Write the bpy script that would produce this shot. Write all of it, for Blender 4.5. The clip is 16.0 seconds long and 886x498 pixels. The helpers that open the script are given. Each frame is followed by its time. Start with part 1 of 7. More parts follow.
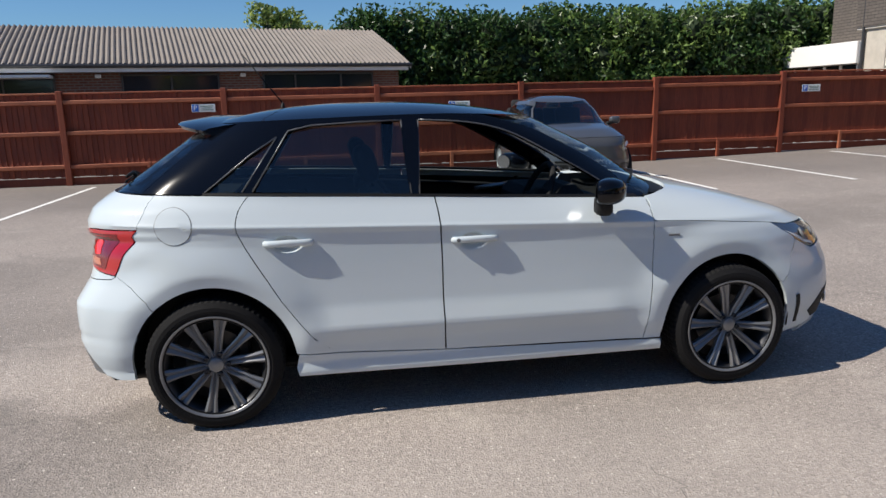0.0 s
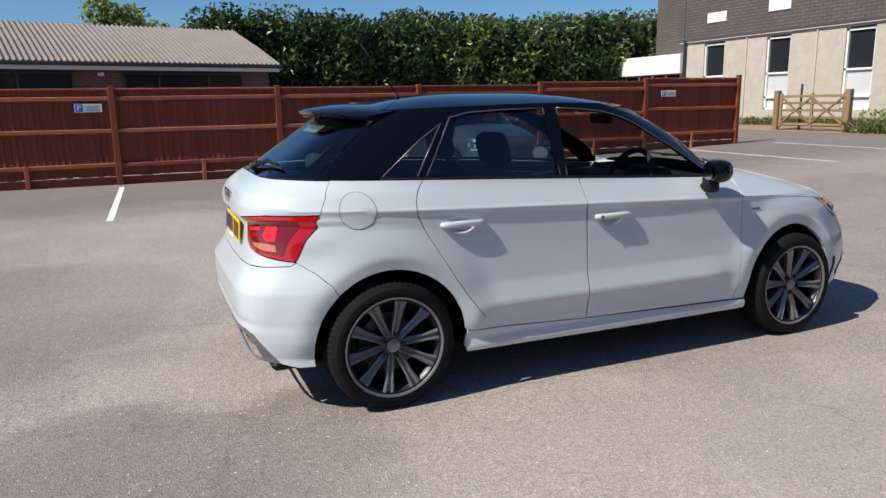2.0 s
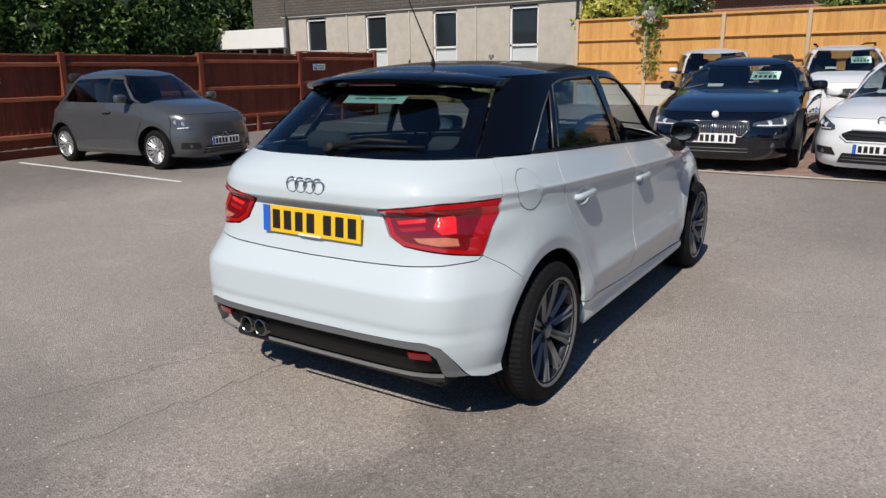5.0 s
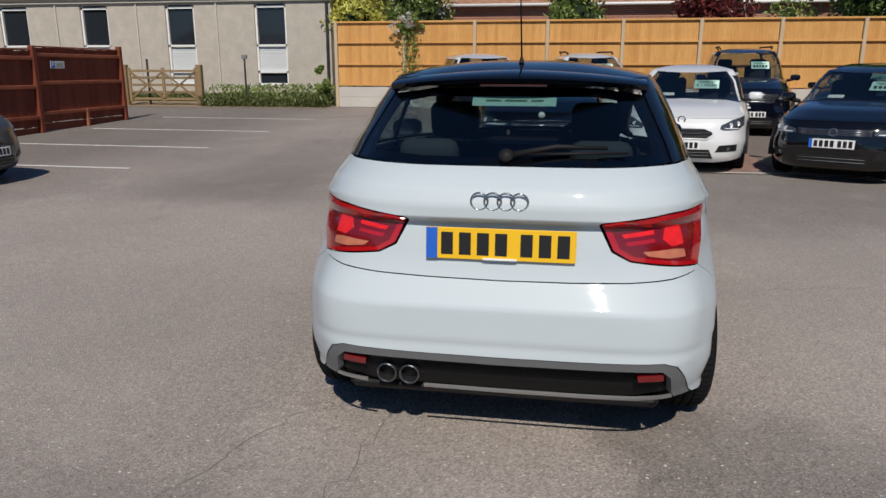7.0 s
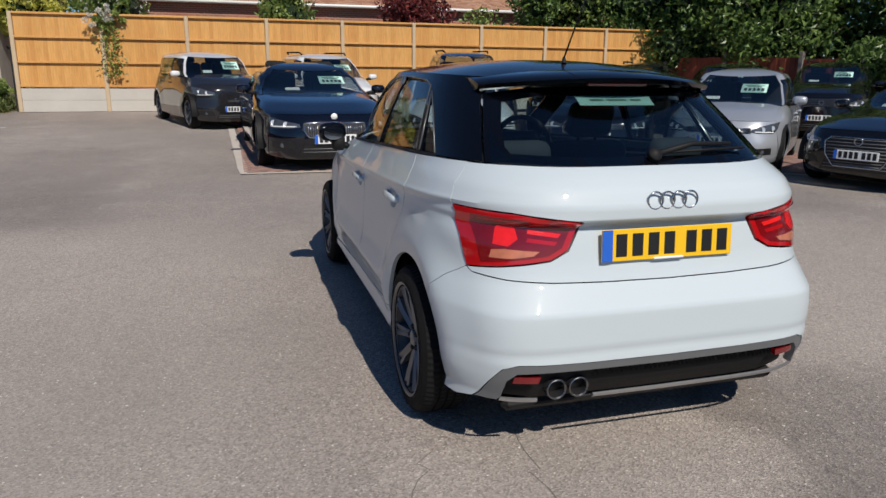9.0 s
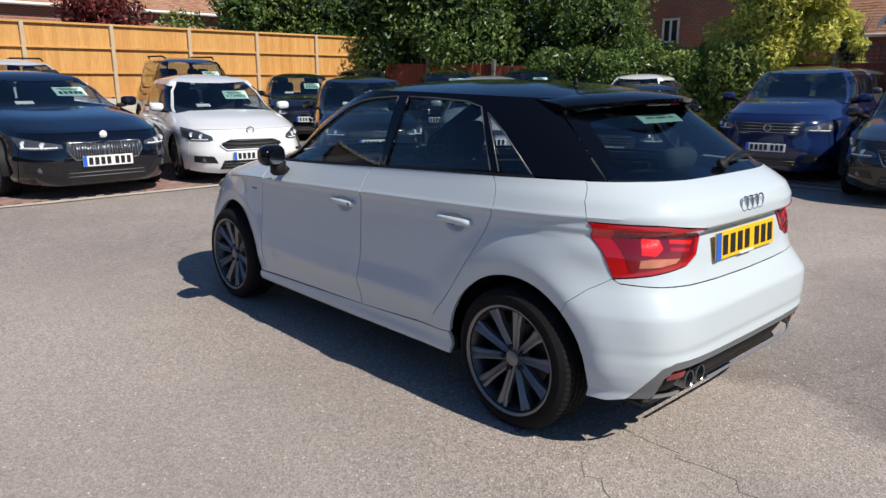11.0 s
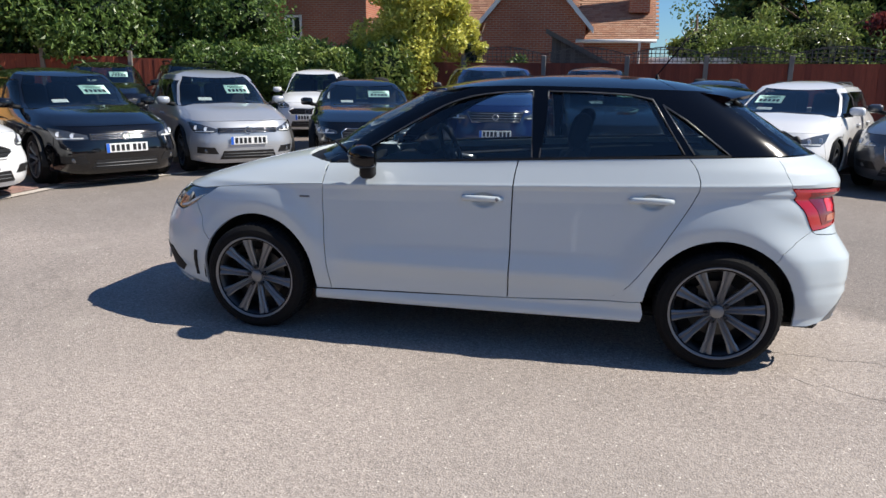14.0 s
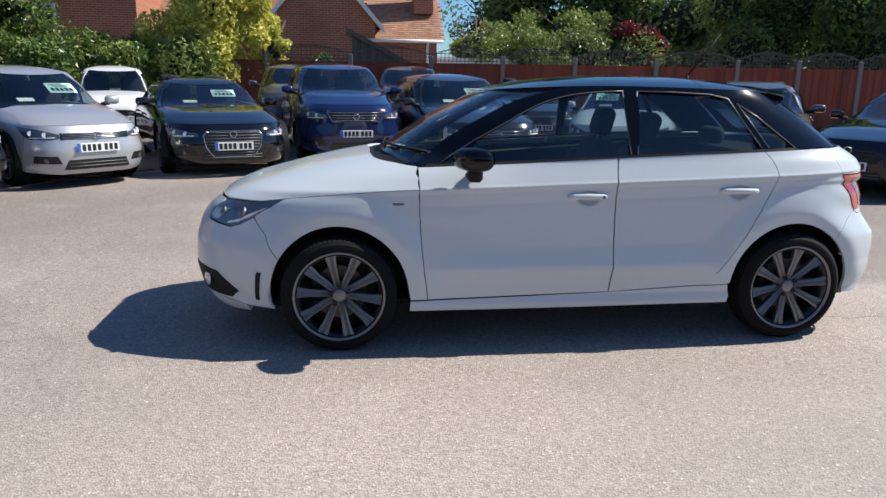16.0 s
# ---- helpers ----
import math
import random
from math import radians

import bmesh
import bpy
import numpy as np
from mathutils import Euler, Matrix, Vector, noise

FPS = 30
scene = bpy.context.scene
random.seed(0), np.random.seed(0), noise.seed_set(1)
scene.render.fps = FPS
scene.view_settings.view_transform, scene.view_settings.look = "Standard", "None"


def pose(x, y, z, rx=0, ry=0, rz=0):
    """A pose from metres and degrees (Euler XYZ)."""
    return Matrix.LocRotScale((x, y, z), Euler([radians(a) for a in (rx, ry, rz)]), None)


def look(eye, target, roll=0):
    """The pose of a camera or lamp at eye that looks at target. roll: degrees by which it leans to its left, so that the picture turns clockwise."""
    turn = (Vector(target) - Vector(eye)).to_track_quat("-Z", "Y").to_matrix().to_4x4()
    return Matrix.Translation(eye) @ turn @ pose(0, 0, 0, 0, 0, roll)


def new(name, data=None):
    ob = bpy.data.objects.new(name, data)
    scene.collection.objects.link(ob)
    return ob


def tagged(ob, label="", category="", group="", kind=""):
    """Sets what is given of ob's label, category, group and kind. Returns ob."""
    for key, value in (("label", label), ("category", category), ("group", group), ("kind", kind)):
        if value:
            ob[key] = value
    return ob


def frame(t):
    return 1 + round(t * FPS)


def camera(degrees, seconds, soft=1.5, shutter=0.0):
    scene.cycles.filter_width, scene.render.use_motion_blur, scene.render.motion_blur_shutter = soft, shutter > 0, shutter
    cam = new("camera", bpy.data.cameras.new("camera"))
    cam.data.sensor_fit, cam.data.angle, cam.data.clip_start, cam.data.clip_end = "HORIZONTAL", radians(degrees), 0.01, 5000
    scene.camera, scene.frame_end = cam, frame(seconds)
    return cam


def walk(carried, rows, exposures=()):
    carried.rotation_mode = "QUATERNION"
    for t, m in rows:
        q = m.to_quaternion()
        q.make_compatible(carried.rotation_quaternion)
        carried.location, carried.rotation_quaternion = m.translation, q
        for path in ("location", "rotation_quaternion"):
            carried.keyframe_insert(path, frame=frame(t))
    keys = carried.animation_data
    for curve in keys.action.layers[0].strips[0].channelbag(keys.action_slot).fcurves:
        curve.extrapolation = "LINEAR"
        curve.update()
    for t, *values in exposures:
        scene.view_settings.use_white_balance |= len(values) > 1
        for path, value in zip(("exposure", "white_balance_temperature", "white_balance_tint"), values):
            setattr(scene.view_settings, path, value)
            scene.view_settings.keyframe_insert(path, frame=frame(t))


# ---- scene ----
cam = camera(64.1, 16.0)
PATH = [
    (0, (3.886, -0.698, 1.432), (1.954, -0.388, 1.02), -1.4),
    (0.5, (3.886, -1.091, 1.411), (1.971, -0.664, 1.022), -1.4),
    (1, (3.835, -1.441, 1.391), (1.945, -0.91, 1.008), -1.3),
    (1.5, (3.794, -1.854, 1.381), (1.948, -1.198, 0.983), -1.1),
    (2, (3.696, -2.213, 1.383), (1.892, -1.451, 0.977), -1.0),
    (2.5, (3.487, -2.563, 1.391), (1.728, -1.704, 0.985), -0.9),
    (3, (3.289, -2.935, 1.397), (1.61, -1.928, 0.985), -0.8),
    (3.5, (3.013, -3.204, 1.375), (1.464, -2.012, 0.951), -0.7),
    (4, (2.701, -3.458, 1.371), (1.265, -2.138, 0.932), -0.5),
    (4.5, (2.37, -3.722, 1.399), (1.127, -2.225, 0.937), -0.5),
    (4.7, (2.202, -3.782, 1.388), (1.04, -2.224, 0.913), -0.6),
    (6.8, (0.376, -4.176, 1.368), (-0.04, -2.282, 0.88), -0.0),
    (7, (0.194, -4.191, 1.376), (-0.126, -2.277, 0.889), 0.1),
    (7.5, (-0.251, -4.144, 1.363), (-0.366, -2.207, 0.877), 0.2),
    (8, (-0.712, -4.118, 1.358), (-0.538, -2.185, 0.874), 0.3),
    (8.5, (-1.118, -4.032, 1.342), (-0.743, -2.128, 0.857), 0.4),
    (9, (-1.448, -3.9, 1.358), (-0.894, -2.039, 0.879), 0.5),
    (9.5, (-1.875, -3.801, 1.386), (-1.063, -2.037, 0.907), 0.3),
    (9.7, (-2.016, -3.717, 1.394), (-1.108, -2.001, 0.916), 0.2),
    (11.8, (-3.375, -2.568, 1.433), (-1.862, -1.348, 0.959), 0.2),
    (12, (-3.507, -2.429, 1.421), (-1.944, -1.277, 0.942), 0.2),
    (12.5, (-3.803, -2.057, 1.429), (-2.129, -1.069, 0.956), 0.3),
    (13, (-3.973, -1.631, 1.413), (-2.206, -0.822, 0.939), 0.4),
    (13.5, (-4.174, -1.174, 1.415), (-2.334, -0.549, 0.942), 0.5),
    (14, (-4.309, -0.668, 1.408), (-2.416, -0.229, 0.937), 0.6),
    (14.5, (-4.39, -0.22, 1.416), (-2.465, 0.056, 0.947), 0.8),
    (15, (-4.481, 0.238, 1.429), (-2.536, 0.267, 0.962), 0.8),
    (15.5, (-4.414, 0.695, 1.411), (-2.473, 0.569, 0.945), 0.8),
    (16, (-4.305, 1.143, 1.393), (-2.375, 0.901, 0.926), 0.9),
]
EXPOSURE = [(0.0, 0.38), (2.5, 0.3), (4.5, 0.08), (7.0, -0.3), (8.5, -0.22), (9.5, -0.03), (12.0, 0.4), (14.0, 0.59), (16.0, 0.68)]
walk(cam, [(t, look(eye, target, roll)) for t, eye, target, roll in PATH], EXPOSURE)

# ---- light ----
world = bpy.data.worlds.new("sky")
scene.world = world
world.use_nodes = True
SUN_AZ, SUN_EL = 8.0, 46.0          # degrees east of -y, degrees up
to_sun = Vector((math.sin(radians(SUN_AZ)) * math.cos(radians(SUN_EL)), -math.cos(radians(SUN_AZ)) * math.cos(radians(SUN_EL)), math.sin(radians(SUN_EL))))
wn = world.node_tree
sky = wn.nodes.new("ShaderNodeTexSky")
sky.sky_type = 'NISHITA'
sky.sun_disc = False
sky.sun_elevation = radians(SUN_EL)
sky.sun_rotation = math.atan2(to_sun.x, to_sun.y)
sky.air_density, sky.dust_density, sky.ozone_density = 1.0, 0.1, 2.2
tint = wn.nodes.new("ShaderNodeMix")
tint.data_type, tint.blend_type = 'RGBA', 'MULTIPLY'
tint.inputs[0].default_value = 1.0
tint.inputs[7].default_value = (0.67, 0.98, 1.32, 1)
wn.links.new(sky.outputs[0], tint.inputs[6])
wn.links.new(tint.outputs[2], wn.nodes["Background"].inputs[0])
wn.nodes["Background"].inputs[1].default_value = 0.058
lamp = bpy.data.lights.new("sun", 'SUN')
lamp.energy, lamp.angle, lamp.color = 4.6, radians(0.53), (1.0, 0.93, 0.83)
sun = new("sun", lamp)
sun.matrix_world = look(to_sun * 50, (0, 0, 0))

# ---- materials ----


class Mat:
    """A small node builder for procedural surfaces."""

    def __init__(self, name):
        self.m = bpy.data.materials.new(name)
        self.m.use_nodes = True
        self.t = self.m.node_tree
        self.b = self.t.nodes["Principled BSDF"]

    def n(self, kind, **inputs):
        node = self.t.nodes.new("ShaderNode" + kind)
        for k, v in inputs.items():
            node.inputs[k.replace("_", " ")].default_value = v
        return node

    def link(self, a, b):
        self.t.links.new(a, b)

    def place(self):
        if not hasattr(self, "pos"):
            self.pos = self.n("NewGeometry").outputs["Position"]
        return self.pos

    def stretched(self, sx, sy, sz):
        mp = self.n("Mapping")
        mp.inputs["Scale"].default_value = (sx, sy, sz)
        self.link(self.place(), mp.inputs["Vector"])
        return mp.outputs[0]

    def noise(self, scale, detail=4.0, rough=0.6, vector=None):
        nd = self.n("TexNoise", Scale=scale, Detail=detail, Roughness=rough)
        self.link(vector or self.place(), nd.inputs["Vector"])
        return nd.outputs["Fac"]

    def ramp(self, fac, *stops):
        r = self.n("ValToRGB")
        el = r.color_ramp.elements
        while len(el) < len(stops):
            el.new(0.5)
        for e, (p, c) in zip(el, stops):
            e.position, e.color = p, (*c, 1)
        self.link(fac, r.inputs[0])
        return r.outputs[0]

    def mix(self, fac, a, b, how='MIX'):
        mx = self.n("Mix")
        mx.data_type, mx.blend_type = 'RGBA', how
        for socket, v in ((mx.inputs[0], fac), (mx.inputs[6], a), (mx.inputs[7], b)):
            if hasattr(v, "links"):
                self.link(v, socket)
            else:
                socket.default_value = v if isinstance(v, (int, float)) else (*v, 1)
        return mx.outputs[2]

    def bump(self, height, strength, distance=0.01):
        bp = self.n("Bump", Strength=strength, Distance=distance)
        self.link(height, bp.inputs["Height"])
        self.link(bp.outputs[0], self.b.inputs["Normal"])

    def done(self, colour=None, rough=0.6, metal=0.0, **more):
        if colour is not None:
            if hasattr(colour, "links"):
                self.link(colour, self.b.inputs["Base Color"])
            else:
                self.b.inputs["Base Color"].default_value = (*colour, 1)
        if hasattr(rough, "links"):
            self.link(rough, self.b.inputs["Roughness"])
        else:
            self.b.inputs["Roughness"].default_value = rough
        self.b.inputs["Metallic"].default_value = metal
        for k, v in more.items():
            self.b.inputs[k.replace("_", " ")].default_value = v
        return self.m


def shade(c, k):
    return tuple(min(1, max(0, v * k)) for v in c)


def plain(name, c, rough=0.5, metal=0.0, vary=0.12, scale=6.0, bump=0.0, bscale=60.0, **more):
    """Two scales of variation round one colour."""
    m = Mat(name)
    big, fine = m.noise(scale, 3), m.noise(scale * 9, 4)
    col = m.mix(big, shade(c, 1 - vary), shade(c, 1 + vary))
    col = m.mix(m.ramp(fine, (0.35, (0.4,) * 3), (0.7, (0.6,) * 3)), col, m.mix(0.5, col, shade(c, 1 + vary)), 'MIX')
    if bump:
        m.bump(m.noise(bscale, 5), bump)
    return m.done(col, rough, metal, **more)


def varied(name, colours, rough=0.75, spread=0.25, grain=None, bump=0.3, bscale=80.0):
    """Pieces of one kind: each object takes its own shade; grain stretches the noise along the piece."""
    m = Mat(name)
    info = m.n("ObjectInfo")
    island = m.n("NewGeometry").outputs["Random Per Island"]
    add = m.n("Math")
    add.operation = 'ADD'
    m.link(info.outputs["Random"], add.inputs[0])
    m.link(island, add.inputs[1])
    fr = m.n("Math")
    fr.operation = 'FRACT'
    m.link(add.outputs[0], fr.inputs[0])
    base = m.ramp(fr.outputs[0], *[(i / max(1, len(colours) - 1), c) for i, c in enumerate(colours)])
    vec = m.stretched(*grain) if grain else m.place()
    g = m.noise(14.0, 5, 0.65, vec)
    dirt = m.noise(1.1, 4)
    col = m.mix(m.ramp(g, (0.3, (0, 0, 0)), (0.75, (1, 1, 1))), m.mix(spread, base, (0, 0, 0)), base)
    col = m.mix(m.ramp(dirt, (0.45, (0, 0, 0)), (0.8, (0.35,) * 3)), col, shade(colours[0], 0.6))
    m.bump(m.noise(bscale, 4, 0.6, vec), bump, 0.004)
    return m.done(col, rough)


def asphalt():
    m = Mat("asphalt")
    vor = m.n("TexVoronoi", Scale=120.0)
    m.link(m.place(), vor.inputs["Vector"])
    grit = m.ramp(vor.outputs["Color"], (0.0, (0.165, 0.14, 0.124)), (0.5, (0.36, 0.31, 0.275)), (0.86, (0.48, 0.415, 0.37)), (1.0, (0.72, 0.64, 0.57)))
    patch = m.noise(0.33, 5, 0.62)
    col = m.mix(m.ramp(patch, (0.36, (0, 0, 0)), (0.66, (1, 1, 1))), m.mix(0.55, grit, (0.19, 0.172, 0.155)), grit)
    stain = m.noise(1.6, 5, 0.6)
    col = m.mix(m.ramp(stain, (0.55, (0, 0, 0)), (0.72, (0.45,) * 3)), col, m.mix(0.55, grit, (0.5, 0.455, 0.4)))
    fleck = m.noise(38.0, 3, 0.7)
    col = m.mix(m.ramp(fleck, (0.3, (0.5,) * 3), (0.47, (0, 0, 0))), col, (0.09, 0.082, 0.075))
    oil = m.noise(2.3, 2, 0.4)
    col = m.mix(m.ramp(oil, (0.71, (0, 0, 0)), (0.8, (0.4,) * 3)), col, (0.1, 0.095, 0.09))
    crack = m.n("TexVoronoi", Scale=0.17)
    crack.feature = 'DISTANCE_TO_EDGE'
    wob = m.n("VectorMath")
    wob.operation = 'ADD'
    wn2 = m.n("TexNoise", Scale=1.3, Detail=5.0)
    m.link(m.place(), wn2.inputs["Vector"])
    m.link(m.place(), wob.inputs[0])
    m.link(wn2.outputs["Color"], wob.inputs[1])
    m.link(wob.outputs[0], crack.inputs["Vector"])
    col = m.mix(m.ramp(crack.outputs["Distance"], (0.0, (0.28,) * 3), (0.0011, (0, 0, 0))), col, (0.12, 0.11, 0.1))
    sep = m.n("SeparateXYZ")
    m.link(m.place(), sep.inputs[0])
    lane = m.n("MapRange", From_Min=-7.6, From_Max=-5.6, To_Min=0.5, To_Max=0.0)
    m.link(sep.outputs["X"], lane.inputs[0])
    warp = m.n("SeparateXYZ")
    big = m.n("TexNoise", Scale=0.8, Detail=5.0, Roughness=0.6)
    m.link(m.place(), big.inputs["Vector"])
    off = m.n("VectorMath")
    off.operation = 'MULTIPLY_ADD'
    off.inputs[1].default_value = (1.5, 1.5, 0)
    m.link(big.outputs["Color"], off.inputs[0])
    m.link(m.place(), off.inputs[2])
    m.link(off.outputs[0], warp.inputs[0])

    def zone(x0, x1, y0, y1, soft, k):
        """A laid patch with an uneven rim; the warp shifts it by about 0.75 m."""
        out = None
        for axis, lo, hi in (("X", x0, x1), ("Y", y0, y1)):
            for edge, way in ((lo + 0.75, 1), (hi + 0.75, -1)):
                r = m.n("MapRange", From_Min=edge - soft * way, From_Max=edge + soft * way)
                m.link(warp.outputs[axis], r.inputs[0])
                if out is None:
                    out = r.outputs[0]
                else:
                    mul = m.n("Math")
                    mul.operation = 'MULTIPLY'
                    m.link(out, mul.inputs[0])
                    m.link(r.outputs[0], mul.inputs[1])
                    out = mul.outputs[0]
        last = m.n("Math")
        last.operation = 'MULTIPLY'
        last.inputs[1].default_value = k
        m.link(out, last.inputs[0])
        return last.outputs[0]

    tar, dust = (0.1, 0.09, 0.08), m.mix(0.5, grit, (0.62, 0.55, 0.48))
    for x0, x1, y0, y1, soft, k in ((0.35, 6.5, -6.5, -1.35, 0.12, 0.4), (1.3, 5.0, 1.6, 6.5, 0.5, 0.26), (-2.2, -0.98, -2.7, 0.2, 0.08, 0.1), (-3.2, -0.5, -6.0, -2.1, 0.15, 0.32), (-4.6, -2.9, 3.0, 9.0, 0.3, 0.25)):
        col = m.mix(zone(x0, x1, y0, y1, soft, k), col, tar)
    for x0, x1, y0, y1, soft, k in ((-0.95, 0.3, -2.6, -1.45, 0.08, 0.22), (-6.0, -1.2, -3.0, 2.8, 0.6, 0.3), (1.0, 4.0, -1.6, 2.4, 0.5, 0.34)):
        col = m.mix(zone(x0, x1, y0, y1, soft, k), col, dust)
    stone = m.noise(55.0, 1, 0.3)
    col = m.mix(m.ramp(stone, (0.735, (0, 0, 0)), (0.76, (0.8,) * 3)), col, (0.75, 0.7, 0.62))
    col = m.mix(lane.outputs[0], col, (0.11, 0.097, 0.088))
    m.bump(vor.outputs["Distance"], 0.55, 0.006)
    return m.done(col, 0.82)


def brickwork(name, c1, c2, mortar, sx=1.0, scale=1.0, axis='X'):
    """Brick courses for walls that stay far off; axis is the wall's run."""
    m = Mat(name)
    br = m.n("TexBrick", Scale=1.0, Mortar_Size=0.012, Brick_Width=0.225 * scale, Row_Height=0.075 * scale, Bias=-0.2)
    sep, com = m.n("SeparateXYZ"), m.n("CombineXYZ")
    m.link(m.place(), sep.inputs[0])
    m.link(sep.outputs[axis], com.inputs["X"])
    m.link(sep.outputs["Z"], com.inputs["Y"])
    m.link(com.outputs[0], br.inputs["Vector"])
    br.inputs["Color1"].default_value, br.inputs["Color2"].default_value, br.inputs["Mortar"].default_value = (*c1, 1), (*c2, 1), (*mortar, 1)
    col = m.mix(m.ramp(m.noise(0.8, 4), (0.4, (0, 0, 0)), (0.8, (0.5,) * 3)), br.outputs["Color"], shade(c1, 0.55))
    m.bump(br.outputs["Fac"], -0.4, 0.01)
    return m.done(col, 0.85)


def leafy(name, dark, light, rough=0.38):
    m = Mat(name)
    isl = m.n("NewGeometry").outputs["Random Per Island"]
    col = m.ramp(isl, (0.0, dark), (0.6, tuple((a + b) / 2 for a, b in zip(dark, light))), (1.0, light))
    col = m.mix(m.ramp(m.noise(0.7, 3), (0.4, (0, 0, 0)), (0.7, (0.5,) * 3)), col, shade(dark, 0.9))
    m.done(col, rough, Specular_IOR_Level=0.5)
    tl = m.n("BsdfTranslucent")
    m.link(col, tl.inputs[0])
    mx = m.n("MixShader", Fac=0.35)
    m.link(m.b.outputs[0], mx.inputs[1])
    m.link(tl.outputs[0], mx.inputs[2])
    m.link(mx.outputs[0], m.t.nodes["Material Output"].inputs["Surface"])
    return m.m


def glass(name, tint=(0.8, 0.9, 0.9)):
    """Thin pane: mirror gloss over a tinted see-through."""
    m = Mat(name)
    tr = m.n("BsdfTransparent")
    tr.inputs[0].default_value = (*tint, 1)
    gl = m.n("BsdfGlossy", Roughness=0.02)
    fr = m.n("LayerWeight", Blend=0.5)
    pw = m.n("Math")
    pw.operation = 'POWER'
    pw.inputs[1].default_value = 4.5
    m.link(fr.outputs["Facing"], pw.inputs[0])
    ad = m.n("Math")
    ad.operation = 'MULTIPLY_ADD'
    ad.inputs[1].default_value, ad.inputs[2].default_value = 0.9, 0.09
    m.link(pw.outputs[0], ad.inputs[0])
    mx = m.n("MixShader")
    m.link(ad.outputs[0], mx.inputs[0])
    m.link(tr.outputs[0], mx.inputs[1])
    m.link(gl.outputs[0], mx.inputs[2])
    m.link(mx.outputs[0], m.t.nodes["Material Output"].inputs["Surface"])
    return m.m


def paint(name, c, rough=0.32, coat=1.0, flake=0.0, metal=0.0, spec_=0.0):
    m = Mat(name)
    col = m.mix(m.noise(0.9, 3), shade(c, 0.97), shade(c, 1.03))
    if flake:
        col = m.mix(m.ramp(m.noise(900.0, 2), (0.5, (0, 0, 0)), (0.75, (flake,) * 3)), col, shade(c, 1.9))
    dust = m.noise(3.5, 5)
    r = m.ramp(dust, (0.3, (rough * 0.96,) * 3), (0.8, (rough * 1.08,) * 3))
    return m.done(col, r, metal, Coat_Weight=coat, Coat_Roughness=0.03, Specular_IOR_Level=spec_ if spec_ else (0.25 if max(c) < 0.1 else 0.5))


ASPHALT = asphalt()
LINE = plain("line_paint", (0.72, 0.71, 0.68), 0.8, vary=0.18, scale=5, bump=0.3)
FENCE_RED = varied("red_stained_wood", [(0.235, 0.045, 0.018), (0.29, 0.062, 0.025), (0.2, 0.038, 0.016)], 0.72, 0.45, (3, 3, 0.25))
RAIL_RED = varied("red_stained_rail", [(0.36, 0.09, 0.04), (0.5, 0.165, 0.08), (0.31, 0.072, 0.032)], 0.7, 0.5, (1, 0.2, 1))
FENCE_GOLD = varied("golden_larch", [(0.72, 0.36, 0.095), (0.78, 0.42, 0.13), (0.66, 0.31, 0.08)], 0.7, 0.3, (3, 3, 0.25))
CONCRETE = plain("concrete", (0.5, 0.47, 0.42), 0.85, vary=0.15, scale=2, bump=0.4, bscale=40)
POST_TAN = plain("tan_concrete", (0.52, 0.4, 0.26), 0.85, vary=0.15, scale=2, bump=0.4, bscale=40)
BRICK_BROWN = brickwork("brown_brick", (0.2, 0.075, 0.045), (0.14, 0.05, 0.032), (0.2, 0.17, 0.14), axis='Y')
BRICK_RED = brickwork("red_brick_y", (0.4, 0.12, 0.06), (0.3, 0.08, 0.045), (0.36, 0.27, 0.2), axis='Y')
BRICK_RED_X = brickwork("red_brick_x", (0.36, 0.12, 0.07), (0.28, 0.085, 0.05), (0.34, 0.26, 0.2), axis='X')
TILE_HUNG = brickwork("grey_hung_tiles", (0.125, 0.105, 0.09), (0.1, 0.085, 0.075), (0.04, 0.036, 0.033), scale=1.6, axis='X')
PEBBLE = plain("pebbledash", (0.44, 0.4, 0.34), 0.92, vary=0.3, scale=3.4, bump=1.0, bscale=30)
WHITE_PAINT = plain("white_paint", (0.78, 0.77, 0.74), 0.5, vary=0.04, scale=2)
ROOF_SHEET = plain("corrugated_sheet", (0.21, 0.185, 0.165), 0.9, vary=0.28, scale=1.4, bump=0.3)
ROOF_TILE = varied("clay_roof_tile", [(0.42, 0.21, 0.125), (0.52, 0.31, 0.2), (0.34, 0.165, 0.105)], 0.85, 0.3)
DARK_PANE = plain("dark_window_pane", (0.02, 0.024, 0.03), 0.06, vary=0.2, scale=1)
BLIND = plain("white_blind", (0.6, 0.62, 0.62), 0.6, vary=0.06, scale=1)
OLD_WOOD = varied("weathered_wood", [(0.3, 0.2, 0.1), (0.36, 0.25, 0.13), (0.25, 0.165, 0.085)], 0.85, 0.4, (0.3, 3, 3))
SHED_WOOD = varied("black_stained_wood", [(0.12, 0.108, 0.1), (0.16, 0.145, 0.135), (0.09, 0.08, 0.076)], 0.85, 0.4, (3, 3, 0.3))
PAVING = varied("clay_pavers", [(0.33, 0.19, 0.155), (0.4, 0.24, 0.195), (0.27, 0.165, 0.145), (0.37, 0.27, 0.23)], 0.88, 0.25)
JOINT = plain("paver_joint", (0.17, 0.14, 0.12), 0.95, vary=0.2, scale=8)
BARK = plain("bark", (0.12, 0.085, 0.06), 0.95, vary=0.3, scale=5, bump=0.8, bscale=25)
LEAF_HEDGE = leafy("conifer_leaf", (0.02, 0.05, 0.014), (0.085, 0.175, 0.042))
LEAF_DARK = leafy("laurel_leaf", (0.05, 0.1, 0.022), (0.26, 0.38, 0.1))
